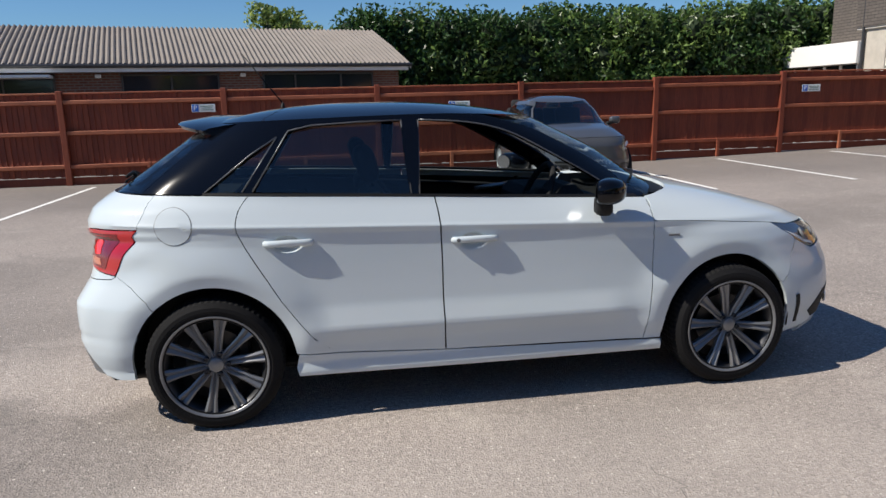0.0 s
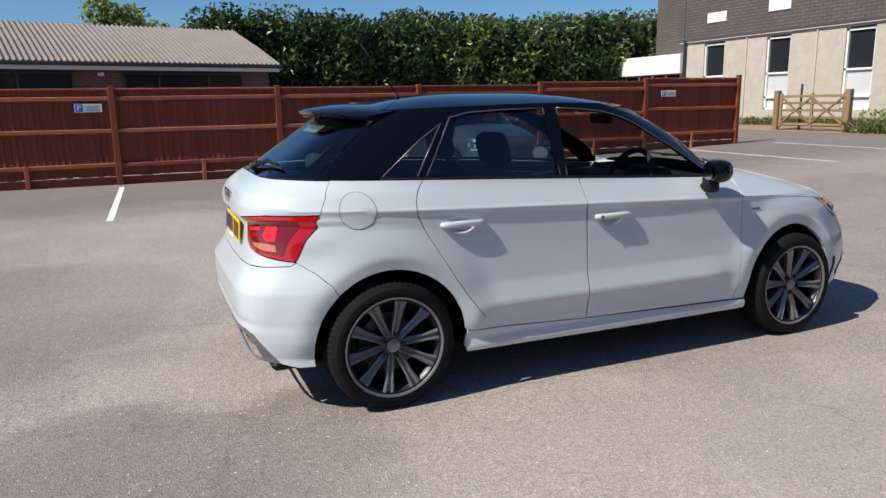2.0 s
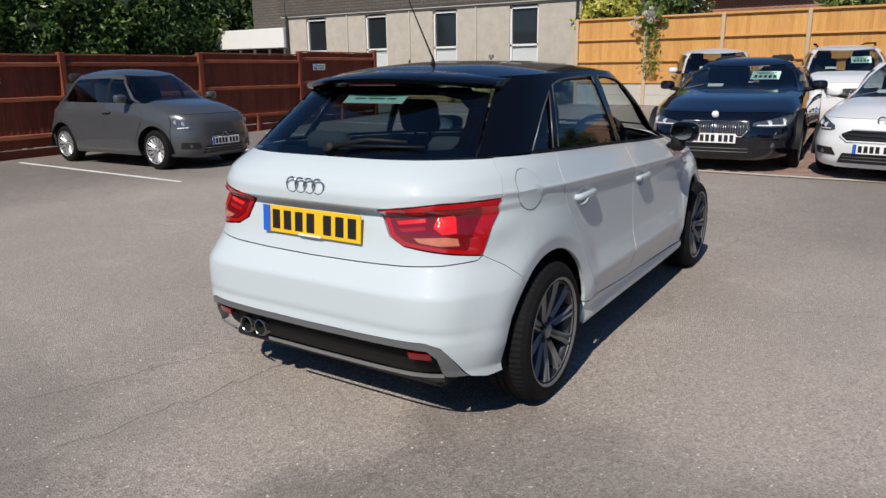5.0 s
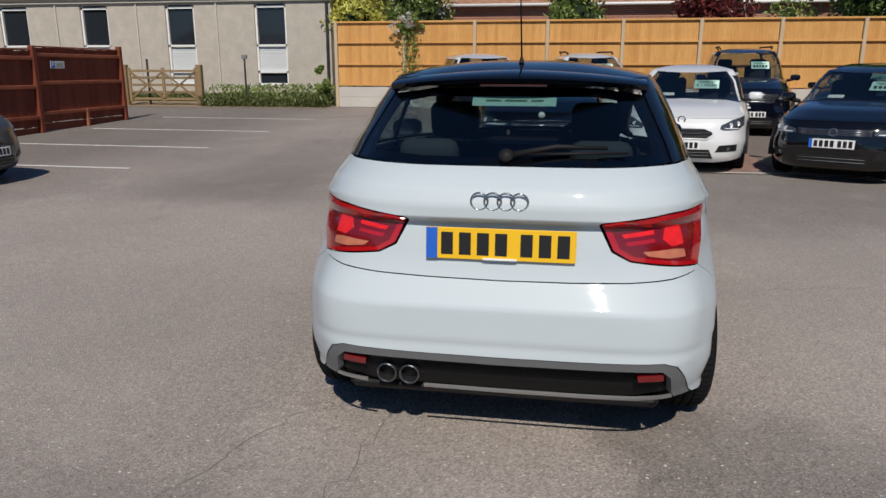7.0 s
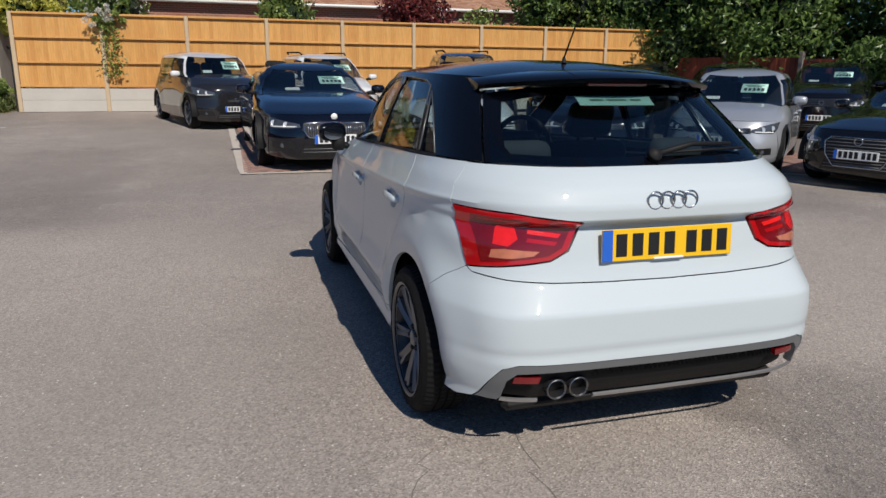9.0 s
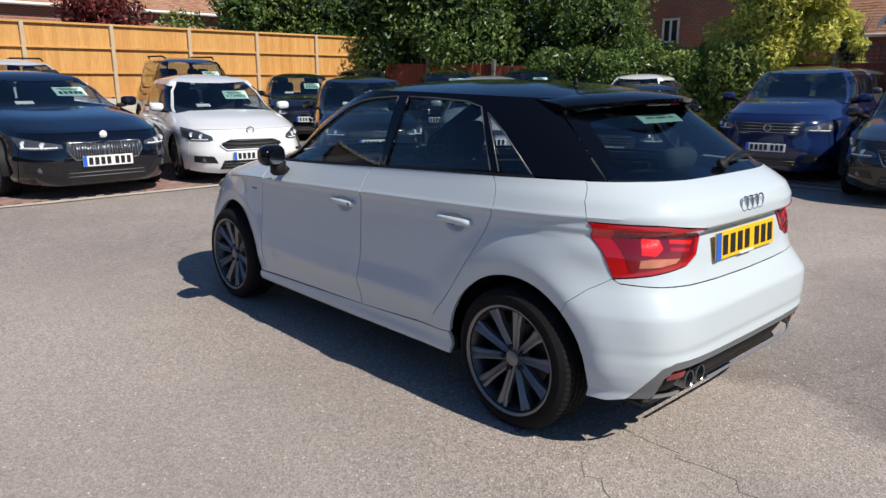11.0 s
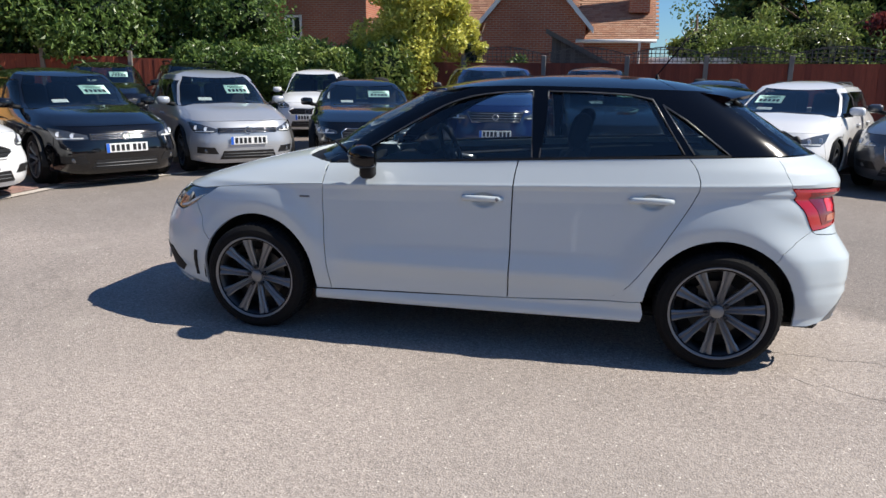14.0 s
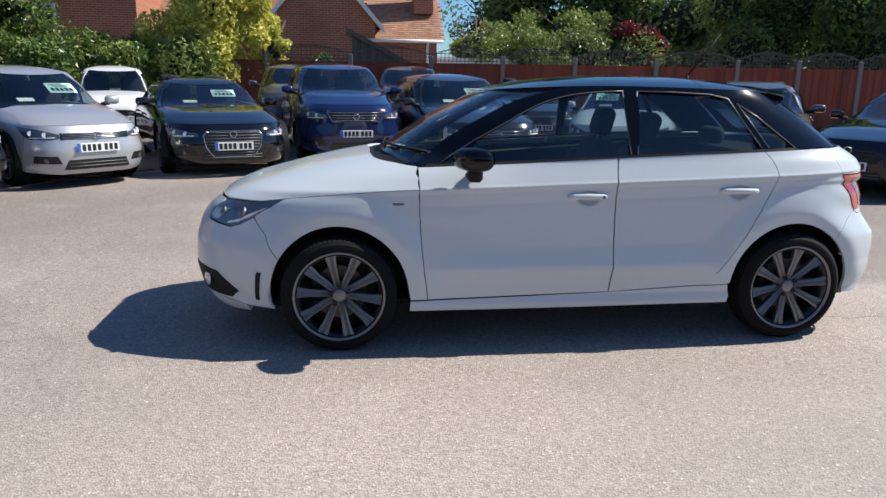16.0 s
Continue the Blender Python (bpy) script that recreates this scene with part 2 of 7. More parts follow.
LEAF_MID = leafy("tree_leaf", (0.1, 0.16, 0.035), (0.42, 0.5, 0.14))
LEAF_YELLOW = leafy("golden_leaf", (0.48, 0.48, 0.09), (0.9, 0.86, 0.24))
# Near-black: puts the shade inside foliage into the colour of its filler cores.
LEAF_SHADE_CORE = plain("foliage_inner_shade", (0.012, 0.024, 0.008), 0.95, vary=0.5, scale=3)
LEAF_PURPLE = leafy("copper_leaf", (0.08, 0.018, 0.022), (0.32, 0.07, 0.06))
BLOSSOM = leafy("white_blossom", (0.6, 0.58, 0.5), (0.82, 0.8, 0.76))
GRASS = leafy("grass_blade", (0.06, 0.09, 0.02), (0.24, 0.26, 0.09))

# ---- mesh helpers ----


def part(name, bm, mat, parent=None, label="", smooth=False):
    me = bpy.data.meshes.new(name)
    bm.normal_update()
    bm.to_mesh(me)
    bm.free()
    if smooth:
        me.polygons.foreach_set("use_smooth", [True] * len(me.polygons))
        if smooth is not True:
            me.set_sharp_from_angle(angle=radians(smooth))
    me.materials.append(mat)
    ob = new(name, me)
    if parent:
        ob.parent = parent
    if label:
        ob["label"] = label
    return ob


def thing(name, label, category, m=None, group="", kind=""):
    ob = tagged(new(name), label, category, group, kind)
    if m is not None:
        ob.matrix_basis = m
    return ob


def box(bm, c, s, m=None, bevel=0.0, segments=1):
    """An axis box of size s round c, turned by m afterwards."""
    r = bmesh.ops.create_cube(bm, size=1.0, matrix=(m or Matrix()) @ Matrix.Translation(c) @ Matrix.Diagonal((*s, 1)))
    if bevel:
        es = {e for v in r["verts"] for e in v.link_edges}
        bmesh.ops.bevel(bm, geom=list(es), offset=bevel, segments=segments, affect='EDGES', profile=0.5)
    return bm


def boxes(*rows, bevel=0.0):
    bm = bmesh.new()
    for c, s in rows:
        box(bm, c, s, None, bevel)
    return bm


def prism(bm, poly, lo, hi, m=None):
    """A flat outline in x, y drawn out from z = lo to hi, then turned by m."""
    m = m or Matrix()
    a = [bm.verts.new(m @ Vector((x, y, lo))) for x, y in poly]
    b = [bm.verts.new(m @ Vector((x, y, hi))) for x, y in poly]
    k = len(poly)
    bm.faces.new(a[::-1]), bm.faces.new(b)
    for i in range(k):
        bm.faces.new((a[i], a[(i + 1) % k], b[(i + 1) % k], b[i]))
    return bm


def tube(bm, pts, r0, r1=None, seg=8, caps=True):
    """A round bar along pts, from radius r0 to r1."""
    pts = [Vector(p) for p in pts]
    r1 = r0 if r1 is None else r1
    rings = []
    for i, p in enumerate(pts):
        d = (pts[min(i + 1, len(pts) - 1)] - pts[max(i - 1, 0)]).normalized()
        a = d.orthogonal().normalized() if not rings else (last - d * last.dot(d)).normalized()
        last = a
        b = d.cross(a)
        r = r0 + (r1 - r0) * i / max(1, len(pts) - 1)
        rings.append([bm.verts.new(p + r * (math.cos(t) * a + math.sin(t) * b)) for t in (2 * math.pi * j / seg for j in range(seg))])
    for p, q in zip(rings, rings[1:]):
        for j in range(seg):
            bm.faces.new((p[j], p[(j + 1) % seg], q[(j + 1) % seg], q[j]))
    if caps:
        bm.faces.new(rings[0][::-1]), bm.faces.new(rings[-1])
    return bm


def lathe(bm, profile, seg=32, m=None):
    """A profile of (radius, height) spun round z, then turned by m."""
    m = m or Matrix()
    rings = [[bm.verts.new(m @ Vector((r * math.cos(a), r * math.sin(a), h))) for a in (2 * math.pi * j / seg for j in range(seg))] for r, h in profile]
    for p, q in zip(rings, rings[1:]):
        for j in range(seg):
            bm.faces.new((p[j], p[(j + 1) % seg], q[(j + 1) % seg], q[j]))
    return bm


def sheet(name, verts, faces, mat, parent=None, label="", smooth=False):
    me = bpy.data.meshes.new(name)
    me.from_pydata(verts, [], faces)
    me.update()
    if smooth:
        me.polygons.foreach_set("use_smooth", [True] * len(me.polygons))
    me.materials.append(mat)
    ob = new(name, me)
    if parent:
        ob.parent = parent
    if label:
        ob["label"] = label
    return ob


rng = np.random.default_rng(7)


def leaf_sheet(name, centres, size, mat, parent=None, label="", droop=0.3, slim=0.5):
    """Many small leaves, one four-sided blade at each centre, turned at random."""
    c = np.asarray(centres, float)
    k = len(c)
    a = rng.normal(size=(k, 3))
    a[:, 2] -= droop
    a /= np.linalg.norm(a, axis=1)[:, None]
    b = np.cross(a, rng.normal(size=(k, 3)))
    b /= np.linalg.norm(b, axis=1)[:, None]
    s = size * rng.uniform(0.6, 1.35, (k, 1))
    bend = np.cross(a, b) * s * 0.18
    v = np.stack([c - a * s * 0.5, c + b * s * slim * 0.5 + bend, c + a * s * 0.5, c - b * s * slim * 0.5 + bend], 1).reshape(-1, 3)
    f = np.arange(4 * k).reshape(-1, 4)
    return sheet(name, v.tolist(), f.tolist(), mat, parent, label)


def lumps(n, centre, radii, count, hollow=0.55):
    """Points in an uneven crown: count lumps scattered over an ellipsoid, with leaves near the skin of each lump."""
    centre, radii = np.array(centre, float), np.array(radii, float)
    d = rng.normal(size=(count, 3))
    d /= np.linalg.norm(d, axis=1)[:, None]
    seat = centre + d * radii * rng.uniform(0.25, 0.82, (count, 1))
    rad = radii.min() * rng.uniform(0.24, 0.5, count)
    which = rng.integers(0, count, n)
    e = rng.normal(size=(n, 3))
    e /= np.linalg.norm(e, axis=1)[:, None]
    return seat[which] + e * (rad[which] * rng.uniform(hollow, 1.08, n))[:, None] * (1, 1, 0.85)


def clumps(n, centre, radii):
    """Filler lumps that stand for the shade deep inside a crown of leaves."""
    bm = bmesh.new()
    for _ in range(n):
        d = rng.normal(size=3)
        d /= np.linalg.norm(d)
        p = np.array(centre) + d * np.array(radii) * rng.uniform(0.1, 0.95)
        r = min(radii) * rng.uniform(0.35, 0.6)
        bmesh.ops.create_icosphere(bm, subdivisions=2, radius=1.0, matrix=Matrix.Translation(p) @ Matrix.Rotation(rng.uniform(0, 6), 4, 'Z') @ Matrix.Diagonal((r, r * 0.9, r * 0.8, 1)))
    for v in bm.verts:
        v.co += Vector(rng.normal(0, 0.06 * min(radii), 3))
    return bm


def thicket(name, label, path, depth, low, high, mat, leaves, leaf=0.18, mix=None, every=0.8, category="trees", ragged=(0.78, 1.08)):
    """A belt of dense foliage along a line on the ground, with a ragged top."""
    top = tagged(new(name), label, category, kind="stuff")
    spots_, core = [], bmesh.new()
    for (x0, y0), (x1, y1) in zip(path, path[1:]):
        k = max(1, int(math.hypot(x1 - x0, y1 - y0) / every))
        for i in range(k):
            hh = high * rng.uniform(*ragged)
            for z in np.arange(low + depth * 0.35, hh, depth * 0.62):
                c = np.array((x0 + (x1 - x0) * (i + rng.uniform(0, 1)) / k + rng.normal(0, depth * 0.22), y0 + (y1 - y0) * (i + rng.uniform(0, 1)) / k + rng.normal(0, depth * 0.22), ground_z(x0, y0) + z))
                spots_.append((c, depth * rng.uniform(0.36, 0.62)))
    per = max(1, leaves // len(spots_))
    pts_ = []
    for c, r in spots_:
        e = rng.normal(size=(per, 3))
        e /= np.linalg.norm(e, axis=1)[:, None]
        pts_.append(c + e * (r * rng.uniform(0.62, 1.15, per))[:, None])
        # Added core ball: closes gaps between leaves, coloured dark as their inner shade.
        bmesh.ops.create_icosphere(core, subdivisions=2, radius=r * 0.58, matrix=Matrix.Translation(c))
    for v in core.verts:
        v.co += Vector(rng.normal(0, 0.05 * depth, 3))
    part("inner_foliage", core, LEAF_SHADE_CORE, top)
    allp = np.concatenate(pts_)
    if mix:
        pick = rng.permutation(len(spots_))[:max(1, len(spots_) * 2 // 5)]
        sel = np.zeros(len(allp), bool)
        for j in pick:
            sel[j * per:(j + 1) * per] = True
        leaf_sheet("lighter_leaves", allp[sel], leaf, mix, top)
        allp = allp[~sel]
    leaf_sheet("leaves", allp, leaf, mat, top)
    return top


def tree(label, base, height, crown, radii, mat, leaves=4000, leaf=0.16, lumps_n=26, name="tree", category="tree", extra=None):
    """Tapered trunk, limbs into the crown, and a crown of leaf lumps."""
    x, y, z = base
    top = thing(name, label, category, Matrix.Translation(base))
    bm = bmesh.new()
    lean = rng.uniform(-0.15, 0.15, 2)
    tube(bm, [(0, 0, -0.1), (lean[0] * .3, lean[1] * .3, height * 0.3), (lean[0], lean[1], height * 0.62), (lean[0] * 1.3, lean[1] * 1.3, height * 0.92)], height * 0.032, height * 0.008, 8)
    for i in range(9):
        a, h = i * 2.4, height * rng.uniform(0.22, 0.7)
        rr = min(radii[:2]) * rng.uniform(0.45, 0.8)
        tube(bm, [(lean[0] * h / height, lean[1] * h / height, h), (rr * 0.5 * math.cos(a), rr * 0.5 * math.sin(a), h + 0.1 * height), (rr * math.cos(a), rr * math.sin(a), h + 0.22 * height)], height * 0.012, height * 0.003, 6)
    part("trunk", bm, BARK, top, smooth=True)
    # Filler clumps, coloured as the crown's inner shade.
    part("inner_crown", clumps(14, (lean[0], lean[1], crown), np.array(radii) * 0.48), LEAF_SHADE_CORE, top)
    leaf_sheet("crown", lumps(leaves, (lean[0], lean[1], crown), radii, lumps_n), leaf, mat, top)
    if extra:
        m2, count, size = extra
        leaf_sheet("blossom", lumps(count, (lean[0], lean[1], crown), np.array(radii) * 1.03, lumps_n, 0.9), size, m2, top)
    return top


def ground_z(x, y):
    """Height of the yard: level round the middle, rising gently to the far end and towards the pavers."""
    d = min(y, 22.0) - 5.0
    back = 0.026 * 0.5 * (d + math.sqrt(d * d + 1.0))
    e = min(14.0, math.hypot(max(0.0, x), max(0.0, y) * 0.9 + min(0.0, y) * 0.4)) - 3.2
    side = 0.012 * 0.5 * (e + math.sqrt(e * e + 0.6))
    k = min(1.0, max(0.0, (x + 2.0) / 4.0))
    return back * (1 - k) + max(side, 0.75 * back) * k


# ---- ground ----
gx = np.concatenate([np.linspace(-600, -45, 12), np.arange(-40, 40.1, 1.0), np.linspace(45, 600, 12)])
gv = [(x, y, ground_z(x, y)) for y in gx for x in gx]
gn = len(gx)
tagged(sheet("ground", gv, [(j * gn + i, j * gn + i + 1, (j + 1) * gn + i + 1, (j + 1) * gn + i) for j in range(gn - 1) for i in range(gn - 1)], ASPHALT, smooth=True),
       "weathered grey-beige tarmac car park with pale and dark patches", "ground", kind="structure")


def strip(name, pts, width, label, mat=LINE, lift=0.004):
    """A painted line on the ground along pts."""
    v, f = [], []
    dense = []
    for (x0, y0), (x1, y1) in zip(pts, pts[1:]):
        k = max(2, int(math.hypot(x1 - x0, y1 - y0) / 0.5))
        dense += [(x0 + (x1 - x0) * i / k, y0 + (y1 - y0) * i / k) for i in range(k)]
    dense.append(pts[-1])
    for i, (x, y) in enumerate(dense):
        a, b = dense[max(0, i - 1)], dense[min(len(dense) - 1, i + 1)]
        d = math.hypot(b[0] - a[0], b[1] - a[1])
        nx, ny = -(b[1] - a[1]) / d, (b[0] - a[0]) / d
        w = width / 2 * (1 + 0.08 * math.sin(i * 2.3))
        for s in (1, -1):
            px, py = x + nx * s * w, y + ny * s * w
            v.append((px, py, ground_z(px, py) + lift))
    for i in range(len(dense) - 1):
        f.append((2 * i, 2 * i + 1, 2 * i + 3, 2 * i + 2))
    return tagged(sheet(name, v, f, mat), label, "road marking", "bay lines", "structure")


for y in (-9.9, -7.5, -5.03, -2.62, -0.26, 2.06, 5.1, 7.45, 10.12, 12.96):
    strip("bay_line", [(-10.1, y + 0.06), (-5.93, y - 0.02)], 0.085, "worn white parking bay line on the tarmac")

CRACK = plain("open_crack", (0.15, 0.138, 0.126), 0.95, vary=0.3, scale=9)
for x0, y0, x1, y1 in ((-1.15, -2.45, -0.8, -1.62), (-0.6, -2.6, -0.44, -1.5), (1.5, 0.5, 2.2, 0.66)):
    bends = [(x0 + (x1 - x0) * i / 14 + rng.normal(0, 0.022), y0 + (y1 - y0) * i / 14 + rng.normal(0, 0.022)) for i in range(15)]
    crack = strip("tarmac_crack", bends, 0.0035, "fine dark crack in the tarmac", CRACK, 0.0015)
    tagged(crack, "fine dark crack in the tarmac", "crack", "tarmac cracks", "structure")

# ---- red-brown fence ----
FX = -10.6
fence = tagged(new("wall_west"), "red-brown stained closeboard timber fence with three rails", "fence", kind="structure")


def mesh_of(name, bm, mat):
    """A mesh that several pieces share."""
    me = bpy.data.meshes.new(name)
    bm.normal_update()
    bm.to_mesh(me)
    bm.free()
    me.materials.append(mat)
    return me


def piece(name, me, parent, m):
    ob = new(name, me)
    ob.parent = parent
    ob.matrix_basis = m
    return ob


BOARD = [(-0.006, -0.055), (0.006, -0.055), (0.018, 0.052), (-0.002, 0.055)]
BAY = 2.96
post_me = mesh_of("post", boxes(((0, 0, 0.88), (0.11, 0.11, 1.76)), bevel=0.008), FENCE_RED)
board_me = mesh_of("board", prism(bmesh.new(), BOARD, 0.16, 1.70), FENCE_RED)
rail_me = mesh_of("rail", boxes(((0.012, 0, 0), (0.06, BAY - 0.11, 0.075)), bevel=0.01), RAIL_RED)
cap_me = mesh_of("cap", boxes(((-0.03, 0, 1.715), (0.075, BAY - 0.11, 0.03)), bevel=0.005), RAIL_RED)
gravel_me = mesh_of("gravel_board", boxes(((-0.035, 0, 0.07), (0.03, BAY - 0.11, 0.15)), bevel=0.004), FENCE_RED)
prop_me = mesh_of("prop", boxes(((0.03, 0, 0.2), (0.06, 0.07, 0.4)), bevel=0.006), RAIL_RED)
posts_y = [-5.55 + BAY * i for i in range(-4, 7)]
for y in posts_y:
    piece("post", post_me, fence, pose(FX, y, ground_z(FX, y)))
far = bmesh.new()
for y0 in posts_y[:-1]:
    mid, zz = y0 + BAY / 2, ground_z(FX, y0 + BAY / 2)
    for h in (0.36, 0.98, 1.55):
        piece("rail", rail_me, fence, pose(FX, mid, zz + h, rng.uniform(-0.25, 0.25)))
    piece("cap", cap_me, fence, pose(FX, mid, zz))
    piece("gravel_board", gravel_me, fence, pose(FX, mid, zz))
    piece("prop", prop_me, fence, pose(FX, mid, zz))
    for i in range(28):
        yy = y0 + 0.06 + (BAY - 0.12) * (i + 0.5) / 28
        m = pose(FX - 0.04, yy, zz + rng.uniform(-0.012, 0.012), 0, 0, rng.uniform(-5, 5))
        if -6 < yy < 12.3:
            piece("board", board_me, fence, m)
        else:
            prism(far, BOARD, 0.16, 1.70, m)
tagged(part("far_boards", far, FENCE_RED, fence), kind="stuff")

BLUE = plain("sign_blue", (0.02, 0.12, 0.5), 0.35, vary=0.05)
SIGN_WHITE = plain("sign_white", (0.75, 0.77, 0.75), 0.35, vary=0.04)
SIGN_TEXT = plain("sign_ink", (0.12, 0.22, 0.16), 0.5)


def letters(name, text, size, mat, parent, m, depth=0.001, label=""):
    cu = bpy.data.curves.new(name, 'FONT')
    cu.body, cu.size, cu.extrude, cu.align_x, cu.align_y = text, size, depth, 'CENTER', 'CENTER'
    tmp = bpy.data.objects.new(name, cu)
    me = bpy.data.meshes.new_from_object(tmp)
    bpy.data.objects.remove(tmp)
    me.materials.clear()
    me.materials.append(mat)
    ob = new(name, me)
    ob.parent = parent
    ob.matrix_basis = m
    if label:
        ob["label"] = label
    return ob


for y, z in ((-2.98, 1.39), (2.03, 1.33), (9.93, 1.5)):
    s = thing("parking_sign", "small white parking sign with a blue panel on the fence", "sign", pose(FX + 0.03, y, z, 90, 0, 90), "parking signs")
    part("plate", boxes(((0, 0, 0), (0.44, 0.15, 0.006)), bevel=0.002), SIGN_WHITE, s)
    part("panel", boxes(((-0.15, 0, 0.005), (0.12, 0.13, 0.004))), BLUE, s, "blue panel")
    letters("letter", "P", 0.13, SIGN_WHITE, s, pose(-0.15, 0, 0.008))
    for i in range(3):
        part("text_bar", boxes(((0.06, 0.035 - 0.035 * i, 0.005), (0.24 - 0.05 * (i == 1), 0.014, 0.004))), SIGN_TEXT, s, "illegible small print")

# ---- bungalow behind the red-brown fence ----
# Its frontage runs from the gable corner away along the fence.
GUTTER = plain("black_gutter", (0.03, 0.03, 0.032), 0.4, vary=0.1)
bung = thing("bungalow", "low brown-brick bungalow with a weathered corrugated roof and long dark windows", "building", pose(-19.6, 1.75, 0.0, 0, 0, 13.0))
# local axes: y runs along the frontage (negative from the corner), x towards the yard
part("wall", boxes(((-3.5, -11.0, 1.25), (7.0, 22.0, 2.5))), BRICK_BROWN, bung)
rv, rf = [], []
cols = 22 * 28
for i in range(cols + 1):
    yy = 0.25 - 22.4 * i / cols
    w = 0.036 * math.sin(i * math.pi / 2 + 0.4)
    for xx, zz in ((0.42, 2.62), (-1.3, 3.25), (-3.5, 3.98), (-7.4, 2.5)):
        rv.append((xx, yy, zz + w))
for i in range(cols):
    for j in range(3):
        a = 4 * i + j
        rf.append((a, a + 1, a + 5, a + 4))
sheet("roof", rv, rf, ROOF_SHEET, bung, "grey-brown corrugated sheet roof")
part("fascia", boxes(((0.40, -11.0, 2.48), (0.03, 22.4, 0.16))), WHITE_PAINT, bung, "white fascia board")
part("gutter", tube(bmesh.new(), [(0.47, 0.3, 2.56), (0.47, -22.2, 2.56)], 0.055, seg=8), GUTTER, bung)
part("bargeboard", prism(bmesh.new(), [(0.42, 2.45), (0.42, 2.6), (-3.5, 3.96), (-3.5, 3.8)], -0.03, 0.0, Matrix(((1, 0, 0, 0), (0, 0, -1, 0.26), (0, 1, 0, 0), (0, 0, 0, 1)))), CONCRETE, bung)
for y0, y1, split in ((-0.9, -4.3, (0.3, 0.72)), (-5.6, -8.2, (0.5,)), (-9.9, -13.6, (0.33, 0.66)), (-15.2, -18.0, (0.5,))):
    win = part("window", boxes(((0.0, (y0 + y1) / 2, 1.9), (0.02, y0 - y1, 0.9))), DARK_PANE, bung, "dark window pane")
    win.location.x = 0.02
    fr = bmesh.new()
    for z in (1.45, 2.33):
        box(fr, (0.03, (y0 + y1) / 2, z), (0.05, y0 - y1 + 0.08, 0.05))
    for f in (0, *split, 1):
        box(fr, (0.03, y0 + (y1 - y0) * f, 1.89), (0.05, 0.05, 0.9))
    part("window_frame", fr, plain("dark_frame", (0.06, 0.055, 0.05), 0.5), win)
for y in (-4.9, -8.8):
    part("flood_lamp", boxes(((0.12, y, 2.3), (0.12, 0.16, 0.1)), bevel=0.02), WHITE_PAINT, bung, "white flood lamp")
part("awning", boxes(((0.6, -12.0, 2.28), (1.0, 4.2, 0.07))), WHITE_PAINT, bung, "white door canopy")

# ---- tall conifer hedge ----
thicket("hedge", "tall dark green conifer hedge with a ragged top", [(-27.0, 0.2), (-27.3, 9.0), (-27.0, 18.0), (-27.4, 27.0)], 1.9, 0.0, 5.1, LEAF_HEDGE, 110000, 0.25, LEAF_DARK, 0.42, category="hedge", ragged=(0.92, 1.03))
tree("round light green tree beyond the bungalow roof", (-31, -2.6, 0), 6.0, 4.6, (2.0, 2.0, 1.5), LEAF_MID, 3500, 0.25)
for x, y, h in ((-13.2, 4.4, 2.15), (-14.5, 9.0, 2.3), (-13.0, -6.5, 1.7)):
    b = thing("shrub", "small bright green shrub beyond the red-brown fence", "shrub", pose(x, y, 0), "shrubs")
    leaf_sheet("foliage", lumps(900, (0, 0, h * 0.55), (0.7, 0.9, h * 0.5), 9), 0.12, LEAF_MID, b)
    part("stem", tube(bmesh.new(), [(0, 0, 0), (0.05, 0, h * 0.5)], 0.04, 0.02, 6), BARK, b)

# ---- two-storey building with the flat-roofed wing ----
BY = 20.2
blk = thing("office_building", "two-storey building, grey pebbledash below and dark hung tiles above", "building")
bz = 0.3
xs = [(-20.53, -19.38), (-17.24, -16.14), (-13.9, -12.8), (-10.55, -9.4)]     # window openings
edges = [-21.7] + [v for pair in xs for v in pair] + [-7.8]
for a, b in zip(edges[::2], edges[1::2]):
    part("wall", boxes((((a + b) / 2, BY + 0.15, 1.95), (b - a, 0.3, 3.7))), PEBBLE, blk)
for a, b in xs:
    part("wall", boxes((((a + b) / 2, BY + 0.15, 0.5), (b - a, 0.3, 0.8))), PEBBLE, blk)
    part("wall", boxes((((a + b) / 2, BY + 0.15, 3.72), (b - a, 0.3, 0.16))), PEBBLE, blk)
part("wall", boxes(((-7.95, BY + 5.3, 1.95), (0.3, 10.0, 3.7))), PEBBLE, blk)
part("upper_wall", boxes(((-14.85, BY + 5.0, 5.55), (14.3, 10.3, 3.5))), TILE_HUNG, blk, "dark brown-grey hung tiles")
part("soffit", boxes(((-14.85, BY + 5.0, 3.76), (14.2, 10.2, 0.08))), CONCRETE, blk)
part("roof", boxes(((-14.85, BY + 5.0, 7.42), (14.6, 10.6, 0.25))), CONCRETE, blk)
part("stair_tower", boxes(((-23.3, BY + 5.5, 3.9), (3.1, 9.0, 7.4))), TILE_HUNG, blk)
